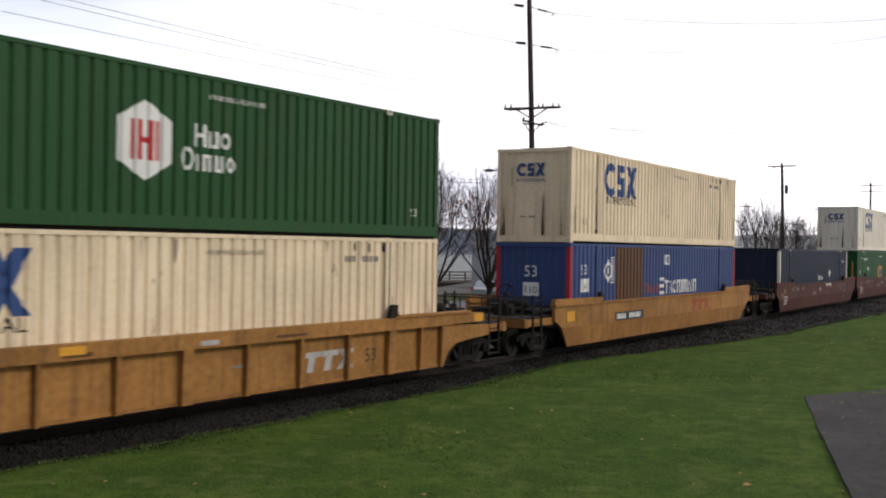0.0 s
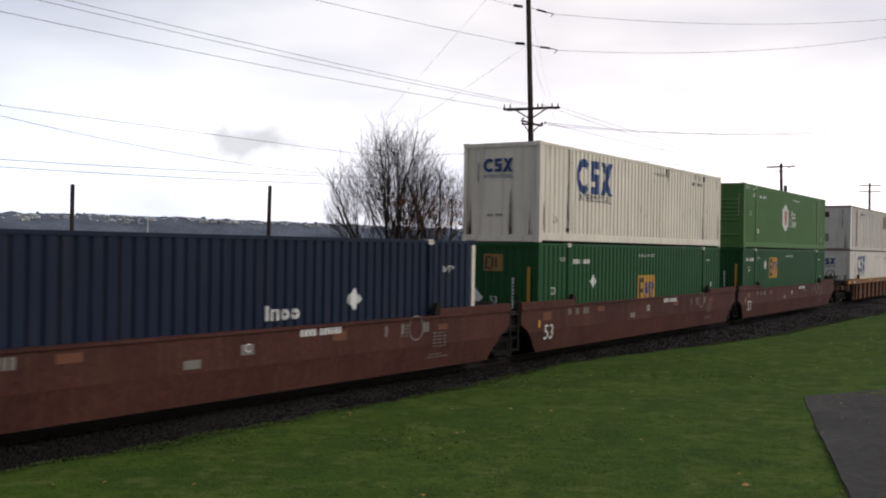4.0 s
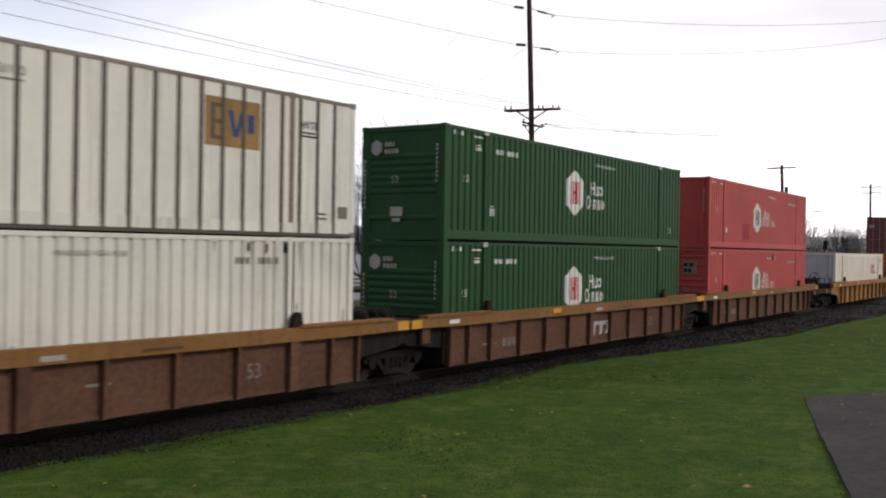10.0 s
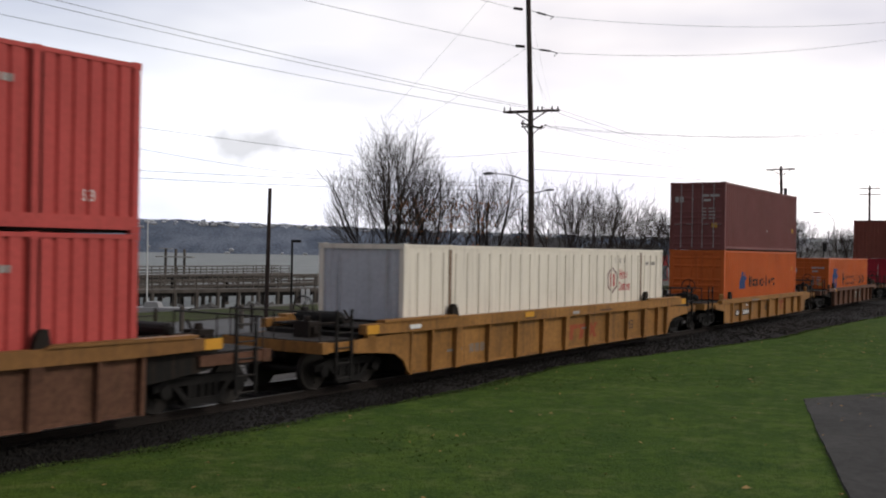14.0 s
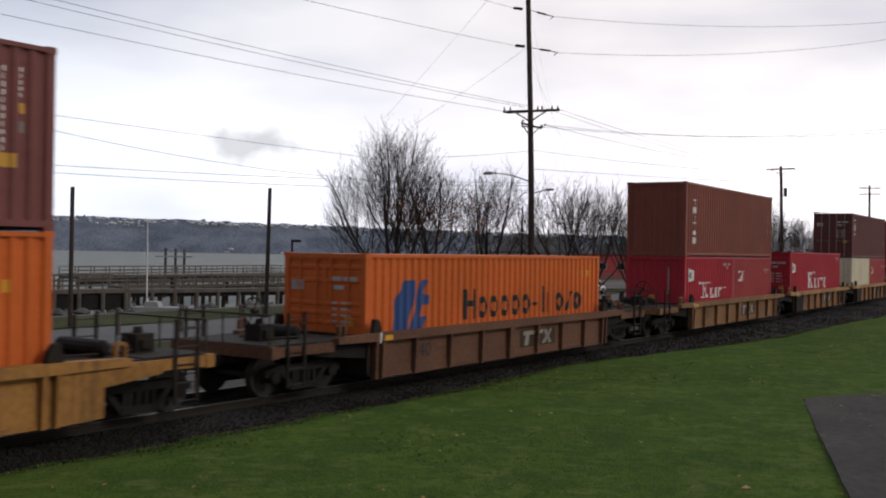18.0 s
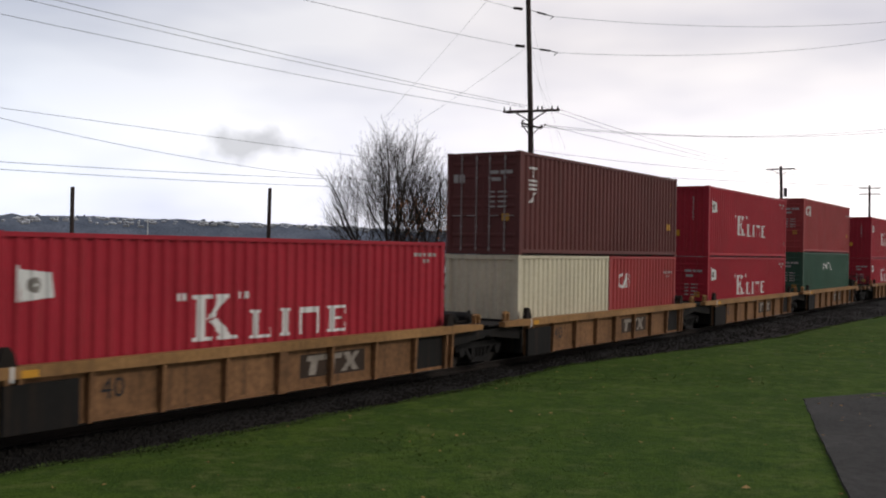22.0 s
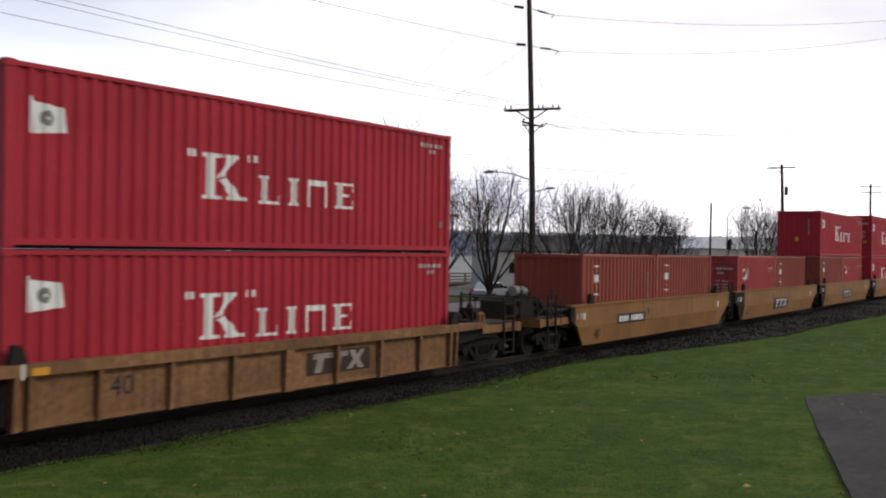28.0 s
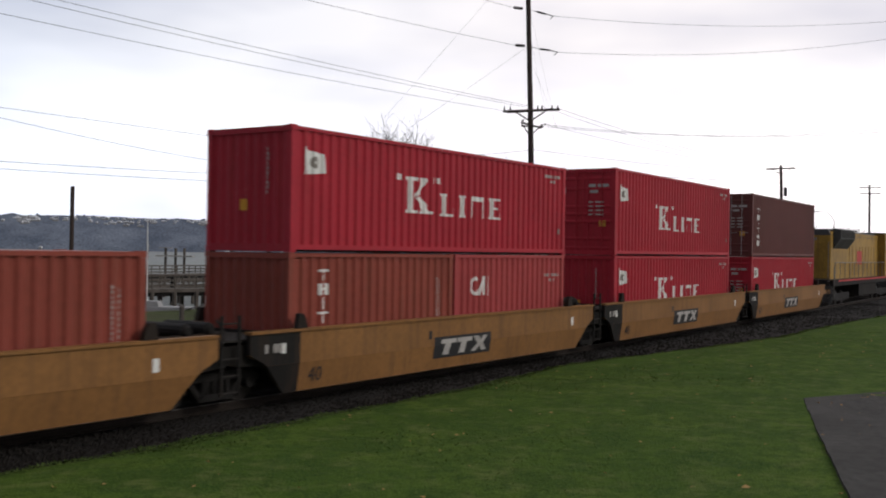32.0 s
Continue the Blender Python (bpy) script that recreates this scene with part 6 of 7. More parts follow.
def wall_end(box, kind):
    H = SIZES[kind][2]
    end_mark(box, kind, column(10, .05, 1.0), DIM_MARK, 1.75, H - 1.4, "upright bar of small lettering", -.0)
    end_mark(box, kind, [rect(0, 0, .2, .24)], Y_MARK, 1.0, .85, "yellow sticker", -.0)


g53 = "tall green corrugated container with a white six-sided emblem"
hex_end(load(container("53", "bottle_green", "ribbed", g53, hex_marks("53")), "53", -18.33, up("53")))
ring_end(load(container("53", "cream", "plain", "cream corrugated container with a blue emblem in a yellow well car", ring_marks("53", 1)), "53", -18.33, Z0))
ring_end(load(container("53", "cream", "plain", "rust-streaked cream container stacked on a blue one", ring_marks("53", 2)), "53", 4.98, up("53")))
bb = load(container("53", "blue", "wall", "blue corrugated container with red corner posts and a brown patch", blue_marks("53"), posts="post_red"), "53", 4.98, Z0)
end_mark(bb, "53", letters("53", .5), W_MARK, 1.0, 1.85, "white number", .0)
end_mark(bb, "53", [rect(0, 0, .55, .42)], W_MARK, .98, 1.25, "white sticker", .0)
end_mark(bb, "53", letters("110", .32), K_MARK, 1.0, 1.33, "", .004)
load(container("53", "navy", "plain", "navy corrugated container with white corner posts", navy_marks("53"), posts="white"), "53", 28.6, Z0)
ring_end(load(container("53", "white", "plain", "off-white corrugated container with a blue emblem", ring_marks("53", 3)), "53", 48.17, up("53")))
square_end(load(container("53", "deep_green", "wall", "dark green container with a yellow square emblem", square_marks("53")), "53", 48.17, Z0))
hex_end(load(container("53", "leaf_green", "ribbed", g53, hex_marks("53")), "53", 67.65, up("53")))
square_end(load(container("53", "deep_green", "wall", "green container with a yellow square emblem", square_marks("53", -3.72, 1.5, .9, (-4.64, 1.9), (-7.62, 2.32), (-5.86, 2.38), (-7.3, 1.85))), "53", 67.65, Z0))
posted = load(container("53", "pale", "plain", "white smooth-sided container with dark upright posts", post_marks("53"), smooth_side=True, rail="rail_grime"), "53", 91.16, up("53"))
end_mark(posted, "53", [rect(0, 0, .42, .36)], PAINT["rust_patch"], .85, 2.15, "brown square sticker", .0)
end_mark(posted, "53", column(10, .06, 1.2), K_MARK, 2.05, 1.5, "upright bars of small lettering", .0)
end_mark(posted, "53", [rect(0, 0, .4, .5)], WORN_MARK, .85, .6, "faded grey patch", .0)
run_stains(posted, "53", 7)
part("sill_strip", Build().box(-8.0, 8.0, -1.3015, -1.29, .0, .07).mesh("sill_strip", PAINT["post_grey"]), PAINT["post_grey"], posted, "brown bottom sill")
# its near end wears the sky-tinted copy of the off-white
nine = load(container("53s", "white", "plain", "single off-white container with upright posts and a faded red emblem", logo9("53s"), smooth_side=True, end_color="sky_tinted_white"), "53s", 154.15, Z0)
nine_post = Build().box(-.03, .03, -SIZES["53"][1] / 2 - .012, -SIZES["53"][1] / 2 + .03, .27, 2.64).mesh("side_post", PAINT["white"])
for i in range(28):
    x = -8.077 + .6 + .555 * i
    if abs(abs(x) - 6.085) > .12:
        part("side_post", nine_post, PAINT["white"], nine, at=pose(x, 0, 0))
post_me = Build().box(-.042, .042, -SIZES["53"][1] / 2 - .006, -SIZES["53"][1] / 2 + .03, .07, SIZES["53"][2] - .08).mesh("side_post", PAINT["post_grey"])
for i in range(29):
    x = -8.077 + .62 + .53 * i
    if abs(abs(x) - 6.085) > .12:
        part("side_post", post_me, PAINT["post_grey"], posted, at=pose(x, 0, 0))
ring_end(load(container("53", "pale", "plain", "white corrugated container with a blue emblem", ring_marks("53", 4)), "53", 91.16, Z0))
for z in (up("53"), Z0):
    hex_end(load(container("53", "bottle_green", "ribbed", g53, hex_marks("53")), "53", 110.8, z))
hex_end(load(container("53", "faded_red", "plain", "faded red corrugated container with a white six-sided emblem", hex_marks("53", True) + [([rect(0, 0, 1.0, .7)], PAINT["crimson"], -3.45, .42, "darker red repainted patch")]), "53", 130.35, up("53")))
low_red = load(container("53", "faded_red", "door", "faded red corrugated container with door bars and a white six-sided emblem", hex_marks("53", True) + [([rect(0, 0, .42, .3)], PAINT["rust_patch"], 1.36, 2.42, "brown square patch")]), "53", 130.35, Z0)
end_mark(low_red, "53", hexagon(.34, .42), W_MARK, .3, 1.95, "small white emblem", -.012)
end_mark(low_red, "53", [rect(0, 0, .62, .55)], WORN_MARK, 1.5, 1.85, "pale sticker with bars", -.012)
end_mark(low_red, "53", [rect(.05, .3, .22, .45), rect(.28, .3, .45, .45), rect(.05, .06, .2, .22), rect(.24, .06, .38, .22)], K_MARK, 1.5, 1.85, "", -.008)
end_mark(low_red, "53", letters("53", .26), W_MARK, .4, 1.1, "", -.012)
end_mark(low_red, "53", bars((.3, .3), .12) + shifted(bars((.25, .4), .12), 0, -.25), G_MARK, 1.5, 1.15, "bars of small lettering", -.012)
door_end(load(container("40h", "plum", "door", "dull maroon corrugated container with door bars", stripes_right("40h") + [([rect(0, 0, .09, .09)], W_MARK, -3.2, 2.35, "small white sticker"), ([rect(0, 0, .09, .09)], W_MARK, .6, .9, "small white sticker")]), "40h", 177.75, up("40h")), "40h")
load(container("40h", "orange", "door", "bright orange container with a blue winged emblem", wing_marks("40h", .64, -3.74, -2.29, 1.2, 1.26)), "40h", 177.75, Z0)
door_end(load(container("40", "orange", "door", "bright orange container with a blue winged emblem", wing_marks("40")), "40", 197.88, Z0), "40")
load(container("40h", "brown", "wall", "brown corrugated container with an upright white name", upright_name("40h", "tniton", .96)), "40h", 217.98, up("40"))
wall_end(load(container("20", "crimson", "wall", "short crimson container with a white name", stroke_marks("20")), "20", 217.98, Z0), "20")
door_end(load(container("20", "brick_red", "door", "short brick-red container with a white emblem", arc_marks("20")), "20", 217.98 + 6.13, Z0), "20")
door_end(load(container("40h", "crimson", "door", "single tall crimson container with a white name", stroke_marks("40h")), "40h", 233.88, Z0), "40h")
door_end(load(container("40h", "maroon", "door", "dark maroon container with an upright white name", upright_name("40h", "tev", .62, size=.3, top=2.5, pitch=.36)[:1] + stripes_right("40h")), "40h", 249.79, up("40")), "40h")
load(container("20", "beige", "wall", "short pale beige corrugated container"), "20", 249.79, Z0)
door_end(load(container("20", "brick_red", "door", "short brick-red container with a white emblem", arc_marks("20")), "20", 249.79 + 6.13, Z0), "20")
k40 = "crimson corrugated container with a white name and flag"
wall_end(load(container("40h", "crimson", "wall", k40, stroke_marks("40h")), "40h", 265.7, up("40")), "40h")
door_end(load(container("40", "crimson", "door", k40, stroke_marks("40")), "40", 265.7, Z0), "40")
door_end(load(container("40h", "brick_red", "door", "brick-red corrugated container with a white emblem", arc_marks("40h", .62, 1.95, .56) + stripes_right("40h")), "40h", 281.6, up("40h")), "40h")
door_end(load(container("40h", "grey_green", "door", "grey-green corrugated container with a white name", plain_marks("40h") + stripes_right("40h")[:1]), "40h", 281.6, Z0), "40h")
wall_end(load(container("40h", "crimson", "wall", k40, stroke_marks("40h")), "40h", 301.44, up("40")), "40h")
door_end(load(container("40", "crimson", "door", k40, stroke_marks("40")), "40", 301.44, Z0), "40")
for s, c in ((321.2, 0), (337.05, 1)):
    if c:
        door_end(load(container("20", "brick_red", "door", "short brick-red container with a white emblem", arc_marks("20")), "20", s, Z0), "20")
    else:
        load(container("20", "old_brown", "wall", "short red-brown container with an upright white name", upright_name("20", "tniton", .96)), "20", s, Z0)
    load(container("20", "old_brown", "wall", "short red-brown container with an upright white name", upright_name("20", "tniton", .96)), "20", s + 6.13, Z0)
wall_end(load(container("40", "crimson", "wall", k40, stroke_marks("40")), "40", 352.83, up("40")), "40")
load(container("20", "old_brown", "wall", "short red-brown container with an upright white name", upright_name("20", "tniton", .96)), "20", 352.83, Z0)
door_end(load(container("20", "brick_red", "door", "short brick-red container with a white emblem", arc_marks("20")), "20", 352.83 + 6.13, Z0), "20")
door_end(load(container("40h", "crimson", "door", k40, stroke_marks("40h")), "40h", 368.68, up("40")), "40h")
wall_end(load(container("40", "crimson", "wall", k40, stroke_marks("40")), "40", 368.68, Z0), "40")
door_end(load(container("40h", "maroon", "door", "dark maroon container with door bars", upright_name("40h", "tniton", .96)), "40h", 384.3, up("40")), "40h")
door_end(load(container("40", "crimson", "door", k40, stroke_marks("40")), "40", 384.3, Z0), "40")


# ---- fittings of the big pole, and the wires ----
for (x0, z0), (x1, z1), (x2, z2), (x3, z3) in (((4.0, 17.87), (4.6, 17.8), (5.4, 17.62), (6.3, 17.37)), ((4.15, 15.6), (4.76, 15.56), (5.62, 15.38), (6.58, 15.2))):
    part("insulator", Build().tube((x0, 61.85, z0), (x1 - .04, 61.82, z1), .085, n=8), STEEL, big)
    part("jumper", Build().tube((4.9, 61.8, z1 - .03), (x2, 61.75, z2), .018, n=5), WIRE, big)
    part("insulator", Build().tube((x2, 61.75, z2), (x3 - .35, 61.7, z3 + .1), .06, n=8), STEEL, big)
    part("jumper", Build().tube((x3 - .35, 61.7, z3 + .1), (x3 + .1, 61.66, z3 - .02), .03, n=5), WIRE, big)
    part("jumper", Build().tube((x3 + .1, 61.66, z3 - .02), (x3 - .1, 61.66, z3 - .2), .025, n=5), WIRE, big)
for x in (3.55, 3.9, 5.55, 5.8, 6.4, 6.75):
    part("pin_insulator", Build().tube((x, 61.55, 11.6 + .04 * (x - 3.5)), (x, 61.55, 11.86 + .04 * (x - 3.5)), .055, .03, 8), STEEL, big)
for x, z in ((4.62, 11.02), (5.75, 10.75), (5.95, 10.8)):
    part("pin_insulator", Build().tube((x, 61.6, z), (x + .12, 61.6, z + .05), .06, .05, 8), STEEL, big)
lamp = part("lamp_arm", Build().tube((5.1, 61.7, 7.45), (4.0, 61.75, 7.8), .035, n=6).tube((4.0, 61.75, 7.8), (3.0, 61.8, 7.9), .03, n=6), STEEL, big)
part("lamp_head", Build().prism([(2.35, 7.82), (2.5, 7.78), (2.95, 7.82), (3.02, 7.92), (2.7, 7.98), (2.4, 7.92)], 61.68, 61.92), ENGINE_GREY, big, "grey street lamp head")
part("side_pipe", Build().tube((4.75, 61.6, -1.2), (4.75, 61.6, 5.9), .05, n=6), DARK, big)
part("camera_arm", Build().tube((5.2, 61.7, 6.7), (6.3, 61.6, 6.95), .03, n=5).box(6.1, 6.6, 61.5, 61.7, 6.9, 7.0), DARK, big)
part("brace", Build().tube((31.2, 95, 10.9), (30.3, 95.3, 11.4), .03, n=5), POLE, two)
part("brace", Build().tube((31.2, 95, 10.9), (32.0, 94.7, 11.45), .03, n=5), POLE, two)
part("transformer", Build().tube((31.55, 94.9, 8.9), (31.55, 94.9, 9.7), .16, n=10), ENGINE_GREY, two)

WIRES = (((-17.39, 40.0, 11.98), (3.4, 61.6, 11.62), .16), ((-18.73, 40.0, 13.08), (4.82, 61.6, 11.85), .22), ((-18.3, 40.0, 13.26), (5.05, 61.6, 11.92), .18),
         ((-11.37, 42.0, 14.48), (4.15, 61.85, 15.6), .12), ((-2.28, 45.0, 15.15), (4.0, 61.85, 17.87), .03),
         ((-20.96, 45.0, 9.17), (-5.02, 62.5, 8.8), .02), ((-5.02, 62.5, 8.8), (5.15, 61.9, 9.3), .2), ((-20.96, 45.0, 8.88), (-2.93, 62.5, 7.32), .54), ((-2.93, 62.5, 7.32), (5.2, 61.9, 7.2), .1),
         ((-18.59, 40.0, 6.28), (5.2, 61.9, 7.36), .22), ((-18.58, 40.0, 5.99), (5.2, 61.9, 6.89), .22),
         ((6.4, 61.66, 17.35), (35.5, 76.0, 21.1), .62), ((6.68, 61.66, 15.18), (35.52, 76.0, 20.02), .72), ((5.95, 61.6, 10.82), (35.63, 76.0, 13.28), .8), ((5.75, 61.6, 10.7), (35.63, 76.0, 12.95), .64),
         ((5.8, 61.55, 11.9), (29.7, 95.3, 11.45), .42), ((6.75, 61.55, 11.8), (31.03, 95.0, 11.45), .38), ((6.0, 61.6, 10.82), (29.5, 95.4, 11.4), .22),
         ((5.25, 61.8, 9.33), (37.57, 80.0, 9.87), .6), ((5.3, 61.9, 8.2), (39.94, 85.0, 9.28), .2), ((32.07, 95.0, 11.45), (51.66, 110.0, 12.6), .2),
         ((32.3, 94.6, 11.5), (57, 138.8, 13.1), .5), ((29.9, 95.4, 11.5), (56.3, 139, 13.1), .5), ((31.1, 95, 10.6), (57.4, 138.6, 11.6), .5), ((58.6, 138, 13.1), (120, 230, 15), .8))
for a, b, sag in WIRES:
    wire(a, b, sag, .011)
for a, b in (((4.85, 61.8, 18.31), (7.42, 62.4, 8.03)), ((4.85, 61.8, 16.95), (6.94, 62.4, 8.02)), ((4.95, 61.8, 15.07), (8.0, 62.6, 8.06)), ((4.6, 61.8, 20.9), (-3.65, 61.9, 11.08)), ((5.0, 61.8, 15.6), (-2.11, 61.9, 10.53))):
    wire(a, b, 0.05, .009, "thin slanting guy wire")


# ---- posts, lamps and signs beyond the track ----
def street_lamp(x, y, z, h, reach, label):
    p = thing("street_lamp", label, "street lamp", "street lamps")
    part("column", Build().tube((x, y, z), (x, y, z + h * .9), .09, .06, 8), ROD, p)
    part("arm", Build().tube((x, y, z + h * .9), (x + reach * .4, y, z + h), .04, n=6).tube((x + reach * .4, y, z + h), (x + reach, y, z + h), .035, n=6), ROD, p)
    part("lamp_head", Build().box(x + reach * .95, x + reach * 1.35, y - .12, y + .12, z + h - .08, z + h + .06), ENGINE_GREY, p)


street_lamp(31.9, 115.7, -.9, 9.6, 1.9, "tall grey street lamp with a curved arm")
street_lamp(50.2, 132, -.9, 10.2, -2.0, "tall grey street lamp with a curved arm")
low_lamp = thing("street_lamp", "low dark walkway lamp with a flat square head", "street lamp", "street lamps")
part("column", Build().box(-13.08, -12.92, 88.92, 89.08, -3.6, 3.78), DARK, low_lamp)
part("lamp_head", Build().box(-13.08, -12.25, 88.8, 89.2, 3.78, 4.0), DARK, low_lamp)


def traffic_light(x, y, z):
    p = thing("traffic_light", "dark traffic light head on a thin post", "traffic light", "traffic lights")
    part("post", Build().tube((x, y, -1.3), (x, y, z), .06, n=6), DARK, p)
    part("head", Build().box(x - .2, x + .2, y - .3, y - .08, z - .5, z + .5), DARK, p)
    for i in range(3):
        part("lens", Build().tube((x, y - .3, z - .32 + .32 * i), (x, y - .34, z - .32 + .32 * i), .1, n=10), GLASS, p)


traffic_light(29.4, 106, 4.4)
traffic_light(41.5, 112, 4.6)
white_staff = thing("flagpole", "slender white flagpole near the water", "flagpole")
part("staff", Build().tube((-20.6, 72.0, -2), (-20.68, 72.09, 5.0), .055, .035, 8), W_MARK, white_staff)
part("ball", Build().tube((-20.68, 72.09, 5.0), (-20.68, 72.09, 5.1), .06, .02, 8), W_MARK, white_staff)
guard = thing("guy_guard", "pale slanting guard on a guy wire", "guard")
part("tube", Build().tube((-23.9, 55.0, -1.1), (-22.75, 55.5, .95), .04, n=6), W_MARK, guard)
for i, (x, y, h) in enumerate(((-17.6, 45.5, .75), (-14.9, 47.5, .75), (-12.6, 50, .75), (-10.2, 52.5, .75), (-8, 55, .75), (-5.5, 57, .75))):
    p = thing("bollard", "short weathered timber bollard", "bollard", "bollards by the verge")
    part("stump", Build().tube((x, y, -1.3), (x, y, h - .6), .13, .12, 8), WEATHERED, p)
    part("cap", Build().tube((x, y, h - .6), (x, y, h - .55), .13, .08, 8), WEATHERED, p)
board = thing("notice_board", "small white double sign board on posts", "sign")
for x in (-8.25, -7.95):
    part("panel", Build().box(x, x + .2, 60.4, 60.44, -.1, .78), W_MARK, board)
    part("post", Build().box(x + .09, x + .13, 60.45, 60.49, -1.3, .74), WEATHERED, board)


# ---- piers ----
def pier(a, b, deck, rail, spacing, width, label, skirt=0.0):
    p = thing("pier", label, "pier", "piers")
    a, b = Vector((*a, 0)), Vector((*b, 0))
    d = (b - a).normalized()
    n = Vector((-d.y, d.x, 0))
    L = (b - a).length
    q = Build()
    c = [a - n * width / 2, b - n * width / 2, b + n * width / 2, a + n * width / 2]
    q.add([(*v.xy, deck - .28) for v in c] + [(*v.xy, deck) for v in c], [(0, 1, 2, 3), (4, 5, 6, 7), (0, 1, 5, 4), (1, 2, 6, 5), (2, 3, 7, 6), (3, 0, 4, 7)])
    part("deck", q, WEATHERED, p)
    k = int(L / spacing)
    for e in (-1, 1):
        for i in range(k + 1):
            c = a + d * (i * spacing) + n * (e * width / 2)
            part("rail_post", Build().tube((*c.xy, deck), (*c.xy, rail), .06, n=5), WEATHERED, p)
            if i % 2 == 0 or spacing < 2.2:
                part("support_post", Build().tube((*c.xy, deck - .25), (*c.xy, -3.6), .18, n=7), WEATHERED, p)
        for z in (rail, deck + (rail - deck) * .6, deck + (rail - deck) * .25):
            s_, t_ = a + n * (e * width / 2), b + n * (e * width / 2)
            part("handrail", Build().tube((*s_.xy, z), (*t_.xy, z), .045, n=5), WEATHERED, p)
    if skirt:
        # plain dark sheet added below the deck edge to fill the underside
        s_, t_ = a - n * (width / 2 - .2), b - n * (width / 2 - .2)
        part("fender_wall", Build().add([(*s_.xy, deck - .25), (*t_.xy, deck - .25), (*t_.xy, deck - skirt), (*s_.xy, deck - skirt),
                                        (*(s_ + n * .1).xy, deck - .25), (*(t_ + n * .1).xy, deck - .25), (*(t_ + n * .1).xy, deck - skirt), (*(s_ + n * .1).xy, deck - skirt)],
                                       [(0, 1, 2, 3), (7, 6, 5, 4), (0, 4, 5, 1), (3, 2, 6, 7), (0, 3, 7, 4), (1, 5, 6, 2)]), DARK, p)


pier((-48, 56), (-25.5, 82), -.25, .85, 2.0, 2.4, "weathered timber boardwalk with railings over the water", 1.6)
pier((-25.5, 82), (-2.0, 104), -.3, .8, 2.0, 2.4, "weathered timber boardwalk with railings over the water", .6)
pier((-41, 113), (-24, 158), -.2, .85, 2.6, 2.6, "long timber pier with railings out in the bay", .9)
pier((-33, 104), (-14, 140), -.9, .1, 2.6, 2.0, "low timber walkway on piles in the bay", .5)
pier((-6, 118), (30, 160), -.5, .5, 3.0, 2.6, "long timber pier with railings out in the bay", .9)
shelter = thing("mooring_platform", "raised mooring platform on three piles", "platform")
part("deck", Build().box(-45.6, -39.8, 163.5, 165.5, 1.75, 1.95), CONCRETE, shelter)
for x in (-44.2, -42.6, -41.2):
    part("support_post", Build().tube((x, 164.4, -3.6), (x, 164.4, 3.1), .2, n=7), WEATHERED, shelter)
part("roof", Build().box(-45.2, -43.2, 164, 165, 3.1, 3.2), CONCRETE, shelter)
for i in range(16):
    rnd = random.Random(300 + i)
    x, y = -46 + 4.6 * i + rnd.uniform(-1.5, 1.5), 96 + 3.6 * i + rnd.uniform(-6, 6)
    p = thing("mooring_pile", "dark tarred mooring pile standing in the water", "pile", "mooring piles")
    part("shaft", Build().tube((x, y, -3.8), (x, y, -1.2 + rnd.uniform(-.6, 1.4)), .2, .17, 8), DARK, p)
    part("collar", Build().tube((x, y, -3.1), (x, y, -2.7), .23, n=8), WEATHERED, p)
def boulders():
    """Heaped stone along the waterline."""
    rng = np.random.default_rng(31)
    b = Build()
    for i in range(420):
        k = rng.random()
        x, y = -44 + 44 * k + rng.normal(0, 1.6), 53 + 41 * k + rng.normal(0, 2.2)
        r = rng.uniform(.25, .8)
        z = -2.6 + rng.uniform(0, 1.1)
        ringed = [(x + r * rng.uniform(.7, 1.2) * math.cos(a), y + r * rng.uniform(.7, 1.2) * math.sin(a), z + r * rng.uniform(-.1, .3)) for a in (0, 1.05, 2.1, 3.14, 4.2, 5.25)]
        b.add(ringed + [(x, y, z + r * rng.uniform(.5, .9)), (x, y, z - r)], [(j, (j + 1) % 6, 6) for j in range(6)] + [((j + 1) % 6, j, 7) for j in range(6)])
    tagged(new("boulders", b.mesh("boulders", ROCK)), "heaped dark grey boulders along the waterline", "boulders", kind="stuff")


ROCK = material("boulder_stone", (.10, .095, .088), .9, 0, .5, 2, (.035, .034, .032), bump=.5, bump_scale=6)
boulders()
boat = thing("boat", "small white boat moored beside the boardwalk", "boat")
part("hull", Build().prism([(-19.5, -1.2), (-16.9, -1.2), (-16.1, -.8), (-19.9, -.8)], 66.0, 67.6), WALLS, boat)
part("cabin", Build().prism([(-19.2, -.8), (-18.2, -.8), (-18.3, -.45), (-19.1, -.45)], 66.25, 67.35), WALLS, boat)


